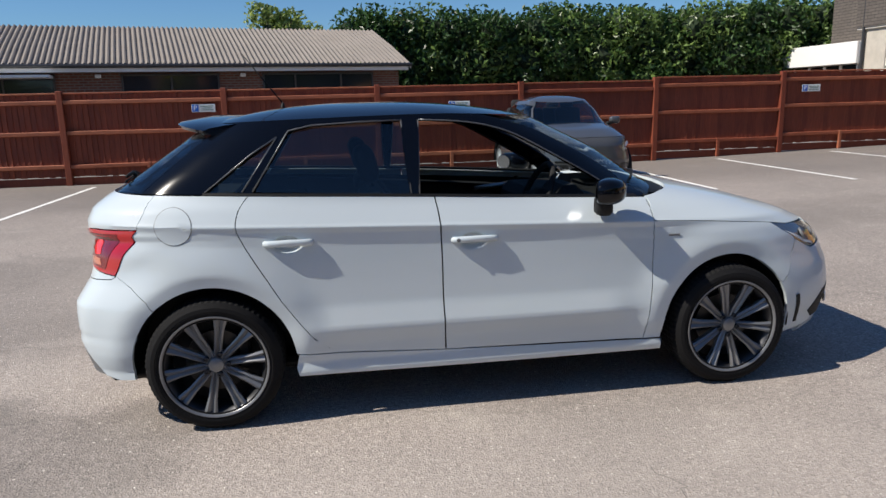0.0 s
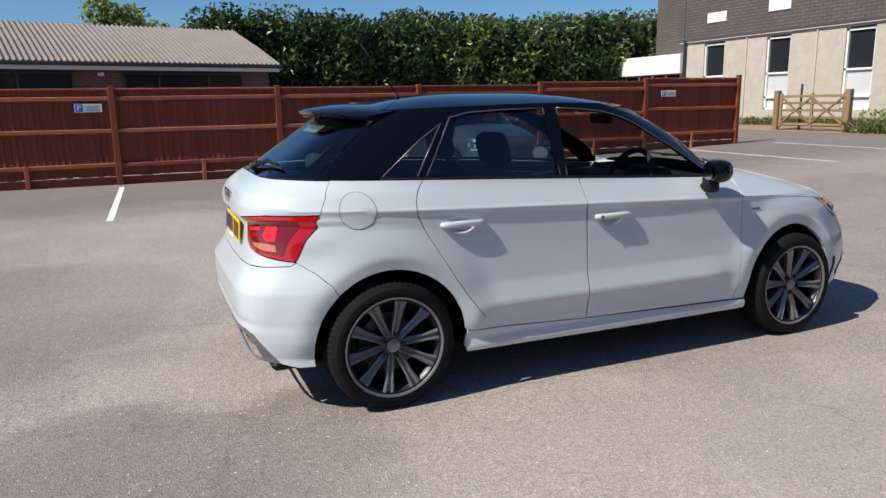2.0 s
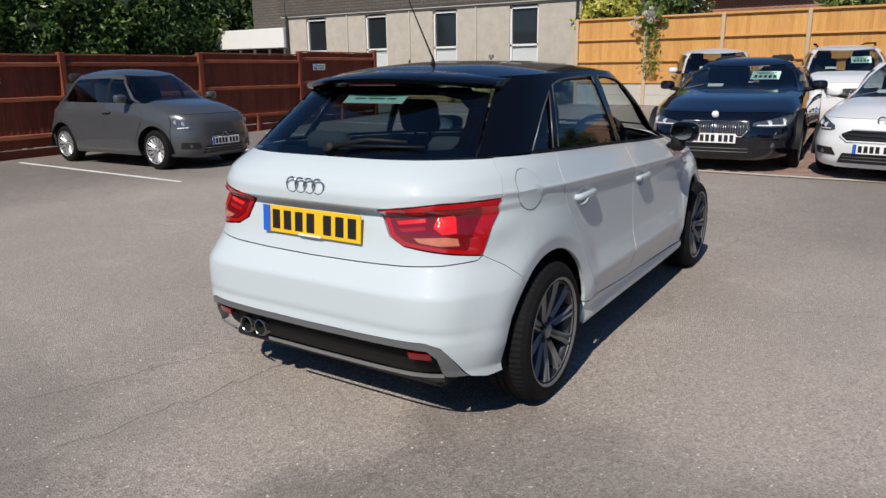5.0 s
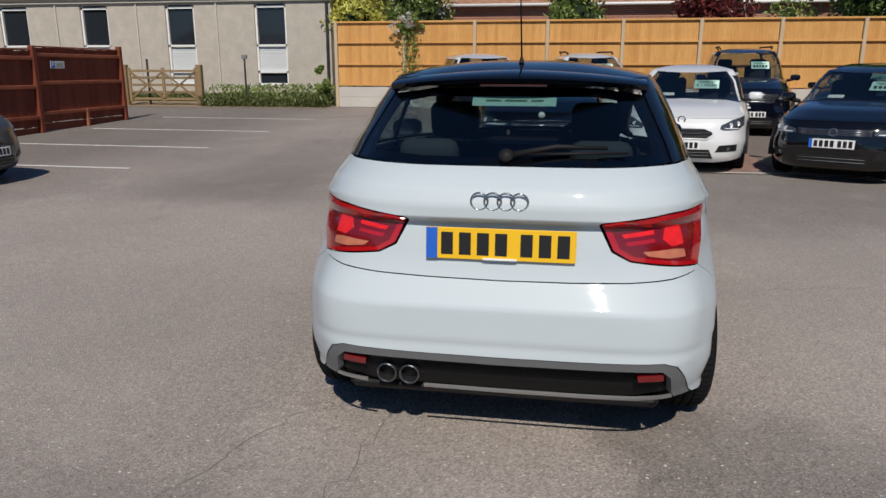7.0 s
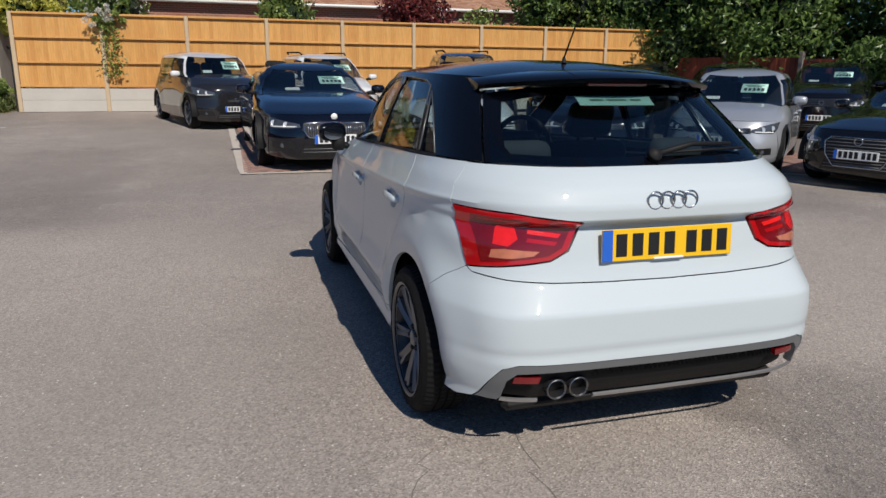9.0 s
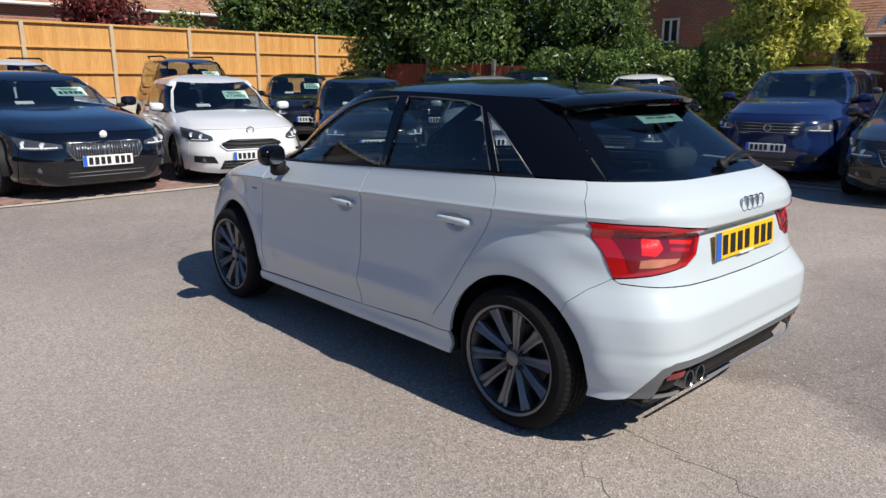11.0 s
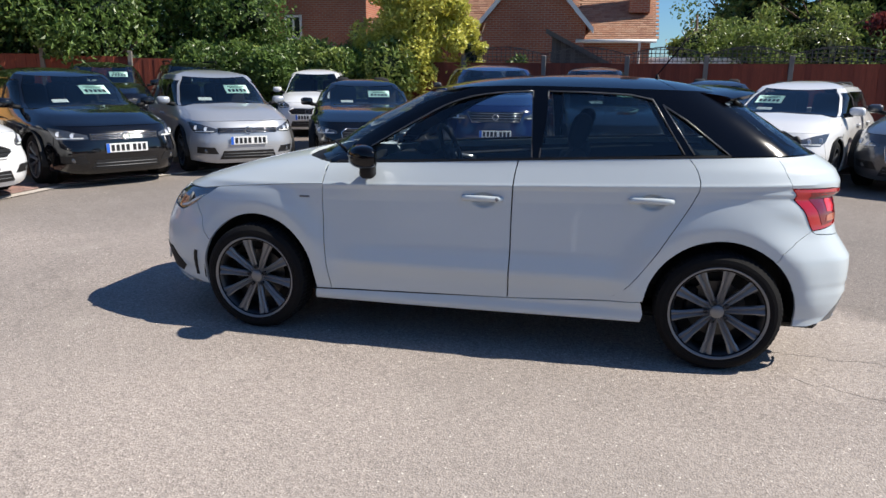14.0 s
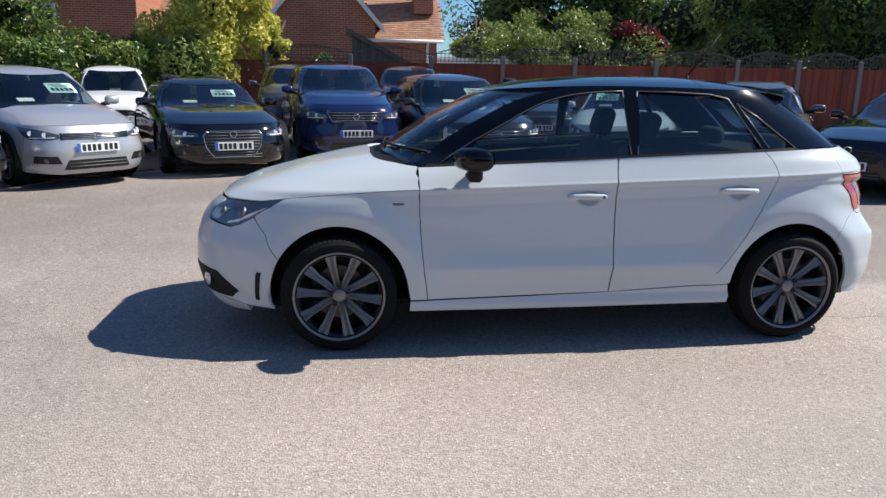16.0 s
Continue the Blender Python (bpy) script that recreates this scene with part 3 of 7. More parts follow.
for a, b in xs:
    w = part("window", boxes((((a + b) / 2, BY + 0.16, 2.95), (b - a, 0.03, 1.4))), DARK_PANE, blk, "dark upper pane")
    fr = boxes(*[((x, BY + 0.1, 2.25), (0.07, 0.08, 2.8)) for x in (a + 0.035, b - 0.035)], *[(((a + b) / 2, BY + 0.1, z), (b - a, 0.08, 0.07)) for z in (0.93, 1.35, 2.25, 3.55)])
    part("window_frame", fr, WHITE_PAINT, w)
    part("blind", boxes((((a + b) / 2, BY + 0.17, 1.8), (b - a - 0.1, 0.03, 0.85))), BLIND, w, "white slatted blind")
    for i in range(8):
        part("slat", boxes((((a + b) / 2, BY + 0.15, 1.42 + 0.1 * i), (b - a - 0.12, 0.012, 0.06))), BLIND, w)
    part("low_pane" if a > -11 else "low_panel", boxes((((a + b) / 2, BY + 0.17, 1.13), (b - a - 0.1, 0.03, 0.36))), DARK_PANE if a > -11 else BLIND, w)
for a, b, z0, z1 in ((-20.25, -19.2, 4.4, 4.8), (-17.1, -16.1, 4.5, 4.95), (-13.9, -12.9, 4.6, 5.05), (-10.6, -9.6, 4.7, 5.1)):
    part("window", boxes((((a + b) / 2, BY - 0.16, (z0 + z1) / 2), (b - a, 0.06, z1 - z0)), bevel=0.01), WHITE_PAINT, blk, "small white high window panel")
part("downpipe", tube(bmesh.new(), [(-21.6, BY - 0.1, 0), (-21.6, BY - 0.1, 7.2)], 0.06, seg=8), GUTTER, blk)
part("downpipe", tube(bmesh.new(), [(-7.9, BY - 0.1, 0), (-7.9, BY - 0.1, 3.7)], 0.05, seg=8), GUTTER, blk)
for x in (-11.95, -15.0, -18.2):
    part("column", boxes(((x, BY - 0.02, 1.95), (0.05, 0.06, 3.7))), CONCRETE, blk, "panel joint")
wing = thing("flat_roofed_wing", "white-fasciaed flat-roofed wing with high windows", "building")
part("wall", boxes(((-25.4, BY + 2.2, 1.05), (7.2, 4.0, 2.1))), BRICK_RED_X, wing)
part("fascia", boxes(((-25.4, BY + 2.0, 2.87), (7.5, 4.6, 0.85)), bevel=0.02), WHITE_PAINT, wing, "deep white fascia")
part("window", boxes(((-25.4, BY + 0.17, 2.2), (7.0, 0.04, 0.44))), DARK_PANE, wing)
for i in range(8):
    part("mullion", boxes(((-28.8 + 0.97 * i, BY + 0.12, 2.2), (0.09, 0.08, 0.46))), WHITE_PAINT, wing)

# ---- field gate, verge and meter post ----
gate = thing("field_gate", "weathered wooden five-bar gate with crossed braces", "gate", pose(-13.4, 16.9, 0.4))
for h in (0.12, 0.33, 0.55, 0.77, 0.98):
    part("bar", boxes(((1.15, 0, h), (2.25, 0.05, 0.075)), bevel=0.008), OLD_WOOD, gate)
for x0, x1 in ((0.05, 1.15), (1.15, 2.25)):
    for z0, z1 in ((0.15, 0.95), (0.95, 0.15)):
        part("brace", tube(bmesh.new(), [(x0, -0.035, z0), (x1, -0.035, z1)], 0.035, seg=4), OLD_WOOD, gate)
for x in (0.0, 1.15, 2.25):
    part("stile", boxes(((x, 0, 0.55), (0.09, 0.06, 1.05)), bevel=0.008), OLD_WOOD, gate)
for x in (-13.55, -11.02):
    p = thing("gate_post", "square weathered timber gate post", "post", pose(x, 16.9, 0.3), "gate posts")
    part("post", boxes(((0, 0, 0.62), (0.18, 0.18, 1.3)), bevel=0.02), OLD_WOOD, p)
meter = thing("service_post", "thin grey metal post with a small box on top", "post", pose(-9.55, 17.0, 0.3))
part("pole", tube(bmesh.new(), [(0, 0, 0), (0, 0, 1.5)], 0.03, seg=8), GUTTER, meter)
part("box", boxes(((0, 0, 1.5), (0.16, 0.1, 0.12)), bevel=0.01), plain("grey_metal", (0.2, 0.2, 0.2), 0.5), meter)
for x, h in ((-13.0, 1.75), (-6.75, 1.9)):
    p = thing("marker_post", "thin dark timber stake on the verge", "post", pose(x, 17.3, 0.3), "stakes")
    part("stake", tube(bmesh.new(), [(0, 0, 0), (0, 0, h - 0.3)], 0.035, seg=6), GUTTER, p)
verge = tagged(new("verge_grass"), "rough uncut grass and weeds below the building", "grass", kind="stuff")
gp = np.column_stack([rng.uniform(-11, -6.9, 9000), rng.uniform(16.6, 19.9, 9000), rng.uniform(0.3, 0.62, 9000)])
gp2 = np.column_stack([rng.uniform(-17, -11, 4000), rng.uniform(18.6, 20, 4000), rng.uniform(0.3, 0.6, 4000)])
leaf_sheet("blades", np.vstack([gp, gp2]), 0.26, GRASS, verge, droop=-1.4, slim=0.12)
leaf_sheet("weeds", np.column_stack([rng.uniform(-11, -6.9, 1500), rng.uniform(17, 19.9, 1500), rng.uniform(0.35, 0.95, 1500)]), 0.13, LEAF_MID, verge)
tagged(sheet("verge_soil", [(-17, 16.45, 0.305), (-6.85, 16.45, 0.305), (-6.85, 20.2, 0.42), (-17, 20.2, 0.42)], [(0, 1, 2, 3)], plain("dry_earth", (0.28, 0.2, 0.12), 0.95, vary=0.25, scale=2)), "dry earth verge", "ground", kind="structure")
brm = tagged(new("bramble"), "bramble climbing the end of the golden fence", "shrub", kind="stuff")
leaf_sheet("foliage", lumps(1500, (-7.1, 17.2, 1.0), (0.35, 0.35, 0.8), 8), 0.1, LEAF_MID, brm)

# ---- golden fence with concrete posts ----
YF, YZ = 17.0, 0.34
gold = tagged(new("wall_north"), "golden timber closeboard panels between concrete posts on concrete gravel boards", "fence", kind="structure")
YBAY, X0 = 2.085, -6.6
cpost_me = mesh_of("concrete_post", boxes(((0, 0, 1.24), (0.1, 0.12, 2.49)), bevel=0.012), POST_TAN)
gb_me = mesh_of("gravel_board", boxes(((0, 0, 0.15), (YBAY - 0.1, 0.05, 0.295)), ((0, 0, 0.45), (YBAY - 0.1, 0.05, 0.295)), bevel=0.006), CONCRETE)
gboard_me = mesh_of("board", prism(bmesh.new(), [(-0.055, -0.006), (-0.055, 0.006), (0.052, 0.018), (0.055, -0.002)][::-1], 0.61, 2.46), FENCE_GOLD)
grail_me = mesh_of("rail", boxes(((0, -0.03, 0), (YBAY - 0.1, 0.045, 0.055)), bevel=0.006), FENCE_GOLD)
for i in range(10):
    x = X0 + YBAY * i
    piece("concrete_post", cpost_me, gold, pose(x, YF, YZ - 0.02))
    if i == 9:
        break
    mid = x + YBAY / 2
    piece("gravel_board", gb_me, gold, pose(mid, YF, YZ - 0.02))
    for h in (0.64, 1.24, 1.86, 2.44):
        piece("rail", grail_me, gold, pose(mid, YF, YZ + h))
    for j in range(19):
        piece("board", gboard_me, gold, pose(x + 0.06 + (YBAY - 0.12) * (j + 0.5) / 19, YF + 0.02, YZ + rng.uniform(-0.004, 0.004)))

# ---- clay paver strip in front of the parked cars ----
EDGE = [(-4.3, 20.5), (-1.45, 12.4), (-1.32, 5.95), (3.2, 5.95), (5.15, 4.95), (6.25, 3.85), (6.85, 1.9), (7.1, -0.5), (7.3, -4.0), (7.4, -9.0), (7.4, -16)]
INNER = [(1.0, 20.5), (4.0, 16.0), (7.0, 13.0), (9.5, 11.0), (11.0, 8.5), (12.0, 6.5), (12.5, 3.5), (12.8, 0), (13, -4), (13, -9), (13, -16)]
base_v, base_f = [], []
for (a, b), (c, d) in zip(EDGE, INNER):
    for k in range(9):
        x, y = a + (c - a) * k / 8, b + (d - b) * k / 8
        base_v.append((x, y, ground_z(x, y) + 0.006))
for i in range(len(EDGE) - 1):
    for k in range(8):
        base_f.append((9 * i + k, 9 * i + k + 1, 9 * i + k + 10, 9 * i + k + 9))
pave = tagged(sheet("pavement", base_v, base_f, JOINT), "reddish clay block paving in rows under the parked cars", "pavement", kind="structure")
brick_me = mesh_of("paver", boxes(((0, 0, 0.008), (0.192, 0.093, 0.016)), bevel=0.004), PAVING)
rest = []
count = 0
for i in range(len(EDGE) - 1):
    a, b = Vector((*EDGE[i], 0)), Vector((*EDGE[i + 1], 0))
    c = Vector((*INNER[i], 0))
    run = (b - a)
    along = run.normalized()
    inward = Vector((-along.y, along.x, 0))
    if inward.dot(c - a) < 0:
        inward = -inward
    ang = math.degrees(math.atan2(along.y, along.x))
    rows = 26 if i in (1, 2, 3, 4, 5) else 16
    for r in range(rows):
        for k in range(int(run.length / 0.2)):
            p = a + along * (0.1 + 0.2 * (k + 0.5 * (r % 2))) + inward * (0.17 + 0.1 * r)
            if (p - a).dot(along) > run.length - 0.06:
                continue
            m = pose(p.x, p.y, ground_z(p.x, p.y) + 0.004 + rng.uniform(0, 0.004), rng.uniform(-1, 1), rng.uniform(-1, 1), ang + rng.uniform(-1.5, 1.5))
            if i in (2, 3, 4) and r < 7 and count < 300:
                piece("paver", brick_me, pave, m)
                count += 1
            else:
                rest.append(m)
bx = np.array([(sx * 0.096, sy * 0.0465, sz) for sz in (0, 0.016) for sx, sy in ((-1, -1), (1, -1), (1, 1), (-1, 1))])
allv, allf = [], []
quads = [(4, 5, 6, 7), (0, 1, 5, 4), (1, 2, 6, 5), (2, 3, 7, 6), (3, 0, 4, 7)]
for j, m in enumerate(rest):
    mm = np.array(m)
    allv.append(bx @ mm[:3, :3].T + mm[:3, 3])
    allf += [tuple(q + 8 * j for q in f) for f in quads]
tagged(sheet("more_pavers", np.concatenate(allv).tolist(), allf, PAVING, pave), kind="stuff")
strip("edging", EDGE, 0.13, "pale concrete edging between tarmac and pavers", plain("edging", (0.5, 0.45, 0.4), 0.9, vary=0.2, scale=4), 0.012)

# ---- houses, dark fence, shed and gardens beyond the parked cars ----
dark = tagged(new("wall_east"), "dark red-brown timber fence with an arched trellis top", "fence", kind="structure")
DRED = varied("dark_red_boards", [(0.27, 0.055, 0.028), (0.33, 0.075, 0.038), (0.21, 0.042, 0.023)], 0.75, 0.4, (3, 3, 0.25))
line_e = [(12.2, 17.0), (13.6, 12.5), (15.2, 8.0), (16.0, 3.5), (16.2, -1.0), (15.6, -5.0), (15.0, -9.5), (14.2, -14.5), (13.0, -20)]
dpost = mesh_of("post", boxes(((0, 0, 0.95), (0.12, 0.12, 1.9)), bevel=0.01), plain("grey_post", (0.2, 0.18, 0.16), 0.85, vary=0.2, scale=4))
tre = bmesh.new()
for (x0, y0), (x1, y1) in zip(line_e, line_e[1:]):
    run = Vector((x1 - x0, y1 - y0, 0))
    k = max(1, round(run.length / 2.0))
    ang = math.degrees(math.atan2(run.y, run.x))
    for i in range(k):
        p, q = Vector((x0, y0, 0)) + run * (i / k), Vector((x0, y0, 0)) + run * ((i + 1) / k)
        zz, L = ground_z(p.x, p.y), (q - p).length
        mm = pose(p.x, p.y, zz, 0, 0, ang)
        piece("post", dpost, dark, mm)
        part("panel", boxes(*[((0.06 + (L - 0.1) * (j + 0.5) / 16, 0.012 * (j % 2), 0.85), (L / 15.5, 0.016, 1.7)) for j in range(16)]), DRED, dark).matrix_basis = mm
        if y0 < 4:
            arc = [0.2 + 0.2 * math.sin(math.pi * (j + 0.5) / 18) for j in range(18)]
            for j, h in enumerate(arc):
                box(tre, (L * (j + 0.5) / 18, 0, 1.72 + h / 2), (0.018, 0.02, h), mm)
                box(tre, (L * (j + 0.5) / 18, 0.004, 1.72 + h), (L / 17, 0.03, 0.03), mm)
            for j in range(4):
                inside = [k_ for k_, h in enumerate(arc) if h > 0.06 + 0.1 * j]
                if inside:
                    box(tre, (L * (inside[0] + inside[-1] + 1) / 36, 0.012, 1.76 + 0.1 * j), (L * (inside[-1] - inside[0] + 1) / 18, 0.018, 0.018), mm)
part("trellis", tre, SHED_WOOD, dark, "dark weathered trellis")


def gable_house(label, m, w, d, eave, ridge, wallmat, windows=(), gable_front=True, chimney=None):
    """A brick house: w wide (local y), d deep (away, local x), with the roof's ridge along x if its gable faces the yard."""
    h = thing("house", label, "house", m, "neighbouring houses")
    bm = bmesh.new()
    if gable_front:
        prism(bm, [(-w / 2, 0), (w / 2, 0), (w / 2, eave), (0, ridge), (-w / 2, eave)], 0, d, Matrix(((0, 0, 1, 0), (1, 0, 0, 0), (0, 1, 0, 0), (0, 0, 0, 1))))
    else:
        prism(bm, [(0, 0), (d, 0), (d, eave), (d / 2, ridge), (0, eave)], -w / 2, w / 2, Matrix(((1, 0, 0, 0), (0, 0, 1, 0), (0, 1, 0, 0), (0, 0, 0, 1))))
    bmesh.ops.recalc_face_normals(bm, faces=bm.faces)
    part("wall", bm, wallmat, h)
    run = w / 2 if gable_front else d / 2
    slope = math.hypot(run, ridge - eave)
    tilt = math.degrees(math.atan2(ridge - eave, run))
    n_rows, span = int(slope / 0.13) + 2, (d if gable_front else w) + 0.5
    corner = np.array([(x * 0.102, y * 0.085, z * 0.011, 1) for z in (-1, 1) for x, y in ((-1, -1), (1, -1), (1, 1), (-1, 1))])
    tv, tf = [], []
    for side in (1, -1):
        if gable_front:
            mm = pose(d / 2, -w / 2, eave, tilt, 0, 0) if side == 1 else pose(d / 2, w / 2, eave, 0, 0, 180) @ pose(0, 0, 0, tilt, 0, 0)
        else:
            mm = pose(0, 0, eave, 0, 0, -90) @ pose(0, 0, 0, tilt, 0, 0) if side == 1 else pose(d, 0, eave, 0, 0, 90) @ pose(0, 0, 0, tilt, 0, 0)
        for r in range(n_rows):
            for k in range(int(span / 0.21)):
                t4 = np.array(mm @ pose(-span / 2 + 0.21 * (k + 0.5 + 0.5 * (r % 2)), -0.2 + 0.13 * (r + 0.5) - 0.05, 0.045, -6 + rng.uniform(-0.8, 0.8), 0, 0))
                o = 8 * len(tv)
                tv.append((corner @ t4.T)[:, :3])
                tf += [(o + 4, o + 5, o + 6, o + 7), (o, o + 1, o + 5, o + 4), (o + 1, o + 2, o + 6, o + 5), (o + 3, o, o + 4, o + 7), (o + 2, o + 3, o + 7, o + 6)]
    tagged(sheet("roof", np.concatenate(tv).tolist(), tf, ROOF_TILE, h, "clay-tiled roof"), kind="stuff")
    if gable_front:
        for s in (1, -1):
            part("bargeboard", prism(bmesh.new(), [(s * (w / 2 + 0.3), eave - 0.35), (s * (w / 2 + 0.3), eave - 0.15), (0, ridge + 0.12), (0, ridge - 0.1)][::s], -0.32, -0.26, Matrix(((0, 0, 1, 0), (1, 0, 0, 0), (0, 1, 0, 0), (0, 0, 0, 1)))), WHITE_PAINT, h, "white bargeboard")
    if not gable_front:
        part("gutter", tube(bmesh.new(), [(-0.3, -w / 2 - 0.2, eave - 0.12), (-0.3, w / 2 + 0.2, eave - 0.12)], 0.06, seg=8), WHITE_PAINT, h, "white eaves gutter", smooth=True)
        if chimney:
            part("downpipe", tube(bmesh.new(), [(-0.3, -w / 2 + 0.35, eave - 0.15), (-0.08, -w / 2 + 0.35, eave - 0.45), (-0.08, -w / 2 + 0.35, 0)], 0.045, seg=8), WHITE_PAINT, h, "white downpipe", smooth=True)
    for y, z, ww, hh in windows:
        win = part("window", boxes(((-0.01, y, z), (0.04, ww, hh))), DARK_PANE, h)
        part("window_frame", boxes(*[((-0.04, y + s * ww / 2, z), (0.06, 0.07, hh + 0.1)) for s in (-1, 0, 1)], *[((-0.04, y, z + s * hh / 2), (0.06, ww, 0.07)) for s in (-1, 1)]), WHITE_PAINT, win)
    if chimney:
        x, y, z = chimney
        part("chimney", boxes(((x, y, z / 2 + ridge / 2), (0.9, 0.7, z - ridge + 2)), ((x, y, z), (1.0, 0.8, 0.15))), wallmat, h)
    return h


gable_house("red-brick house with a white-edged gable and clay-tiled roof", pose(21.6, 2.2, 0.3, 0, 0, 0), 3.6, 4.0, 2.95, 5.1, BRICK_RED, (), True)
gable_house("long clay-tiled main roof of the red-brick house", pose(24.2, 4.0, 0.3, 0, 0, 0), 9.6, 8.0, 2.7, 7.2, BRICK_RED, (), False)
gable_house("long red-brick house wing with a clay-tiled roof", pose(21.8, 11.7, 0.3, 0, 0, 0), 6.6, 6.0, 4.9, 7.2, BRICK_RED, ((-0.4, 2.9, 0.6, 0.8),), False)
gable_house("lower red-brick house end with a tiled roof", pose(21.9, -0.65, 0.3, 0, 0, 0), 2.3, 5.0, 2.5, 4.4, BRICK_RED, (), False, (1.3, -0.75, 6.5))
gable_house("red-brick house behind the golden fence with a low tiled roof", pose(4.0, 25.0, 0.4, 0, 0, 90), 20.0, 8.0, 3.6, 6.3, BRICK_RED_X, ((-4, 2.3, 1.6, 1.1), (2, 2.3, 1.6, 1.1), (-8, 2.3, 1.2, 1.1)), False)
gable_house("red-brick house with a white-edged gable behind the golden fence", pose(13.5, 27.0, 0.4, 0, 0, 90), 6.0, 8.0, 3.4, 6.0, BRICK_RED_X, (), True)
shed = thing("shed", "black-stained timber shed with a steep pitched roof", "shed", pose(17.9, 0.13, 0.2))
for j in range(16):
    y = -1.1 + 0.14 * j
    top = 2.5 - 0.5 * max(0.0, 1.15 - y)
    part("board", boxes(((0, y, top / 2), (0.02 + 0.012 * (j % 2), 0.142, top))), SHED_WOOD, shed)
part("roof", prism(bmesh.new(), [(1.25, 2.52), (-1.35, 1.2), (-1.35, 1.33), (1.25, 2.66)], -0.15, 2.2, Matrix(((0, 0, 1, 0), (1, 0, 0, 0), (0, 1, 0, 0), (0, 0, 0, 1)))), SHED_WOOD, shed)
conserv = thing("garden_room", "small white-framed flat-roofed garden room", "building", pose(22.6, -3.2, 0.0))
part("wall", boxes(((1.0, 0, 0.9), (2.0, 3.0, 1.8))), DARK_PANE, conserv)
part("roof", boxes(((0.9, 0, 2.05), (2.4, 3.4, 0.22)), bevel=0.02), WHITE_PAINT, conserv)
part("frame", boxes(*[((-0.02, -1.4 + 0.7 * i, 1.0), (0.06, 0.08, 2.0)) for i in range(5)]), WHITE_PAINT, conserv)

G = ground_z
tree("large dark laurel tree overhanging the yard", (14.6, 14.6, G(14, 14)), 5.5, 3.2, (3.0, 3.0, 2.6), LEAF_DARK, 9000, 0.18, 40, extra=(BLOSSOM, 300, 0.07))
tree("dense green tree behind the dark fence", (16.6, 10.9, G(15, 10)), 5.0, 3.0, (2.3, 2.4, 2.3), LEAF_DARK, 7000, 0.17, 34, extra=(BLOSSOM, 120, 0.07))
tree("lighter green tree behind the dark fence", (17.6, 12.2, G(15, 10)), 6.0, 3.8, (2.4, 2.4, 2.4), LEAF_MID, 6000, 0.17, 30)
tree("tall golden-leaved bamboo clump above the fence", (16.2, 4.8, G(15, 5)), 5.4, 2.6, (1.2, 1.75, 2.8), LEAF_YELLOW, 34000, 0.14, 60)
tree("slim golden shrub beside the bamboo", (16.5, 3.3, G(15, 5)), 3.2, 1.8, (0.6, 0.8, 1.3), LEAF_YELLOW, 5000, 0.12, 18, "shrub", "shrub")
thicket("laurel_hedge", "dense dark green laurel hedge along the fence", [(15.1, 5.4), (14.4, 8.5), (13.9, 10.4)], 1.4, 0.1, 2.1, LEAF_DARK, 42000, 0.15, LEAF_MID, 0.45, category="hedge", ragged=(0.88, 1.05))
thicket("tree_belt", "dense tall dark green trees behind the yard's corner", [(17.6, 11.2), (16.4, 13.5), (14.0, 16.5), (11.5, 18.8), (8.2, 19.2)], 2.1, 1.5, 6.4, LEAF_DARK, 46000, 0.17, LEAF_MID)
thicket("corner_shrubs", "dark green shrubs filling the corner behind the fences", [(14.6, 15.4), (12.8, 17.7), (10.4, 18.7)], 1.7, 0.3, 3.4, LEAF_DARK, 18000, 0.16, LEAF_MID, category="shrubs")
thicket("overhanging_trees", "dense dark trees overhanging the red-brown fence", [(18.2, -10.4), (17.6, -12.4), (16.8, -15.0), (15.5, -20.0)], 2.2, 1.5, 6.2, LEAF_DARK, 40000, 0.16, LEAF_MID)
thicket("garden_shrubs", "pale green flowering shrubs in the garden", [(23.5, -4.6), (23.0, -7.0), (21.5, -9.0)], 1.7, 0.5, 3.0, LEAF_MID, 14000, 0.15, GRASS, category="shrubs")
thicket("far_trees", "tall green trees beyond the gardens", [(36, -6.0), (33, -12), (28, -17), (24, -21)], 3.2, 1.0, 7.6, LEAF_MID, 30000, 0.3, LEAF_DARK, 1.2)
for x, y, h, r in ((23.0, -3.5, 3.8, 1.2), (22.4, -5.6, 3.3, 1.4)):
    tree("pale green garden tree dotted with white blossom", (x, y, G(x, y)), h, h * 0.6, (r, r, h * 0.4), LEAF_MID, 6000, 0.15, 30, extra=(BLOSSOM, 260, 0.09))
for x, y, h, r in ((16.2, 6.9, 2.0, 1.5), (15.6, 8.9, 2.1, 1.6), (15.0, 11.0, 2.3, 1.5), (16.9, 2.3, 1.9, 0.7)):
    b = thing("shrub", "broad dark green laurel shrub against the fence", "shrub", pose(x, y, G(x, y)), "laurel shrubs")
    part("stem", tube(bmesh.new(), [(0, 0, 0), (0.1, 0, h * 0.6)], 0.07, 0.03, 6), BARK, b)
    leaf_sheet("foliage", lumps(3600, (0, 0, h * 0.62), (r, r, h * 0.5), 20), 0.15, LEAF_DARK, b)
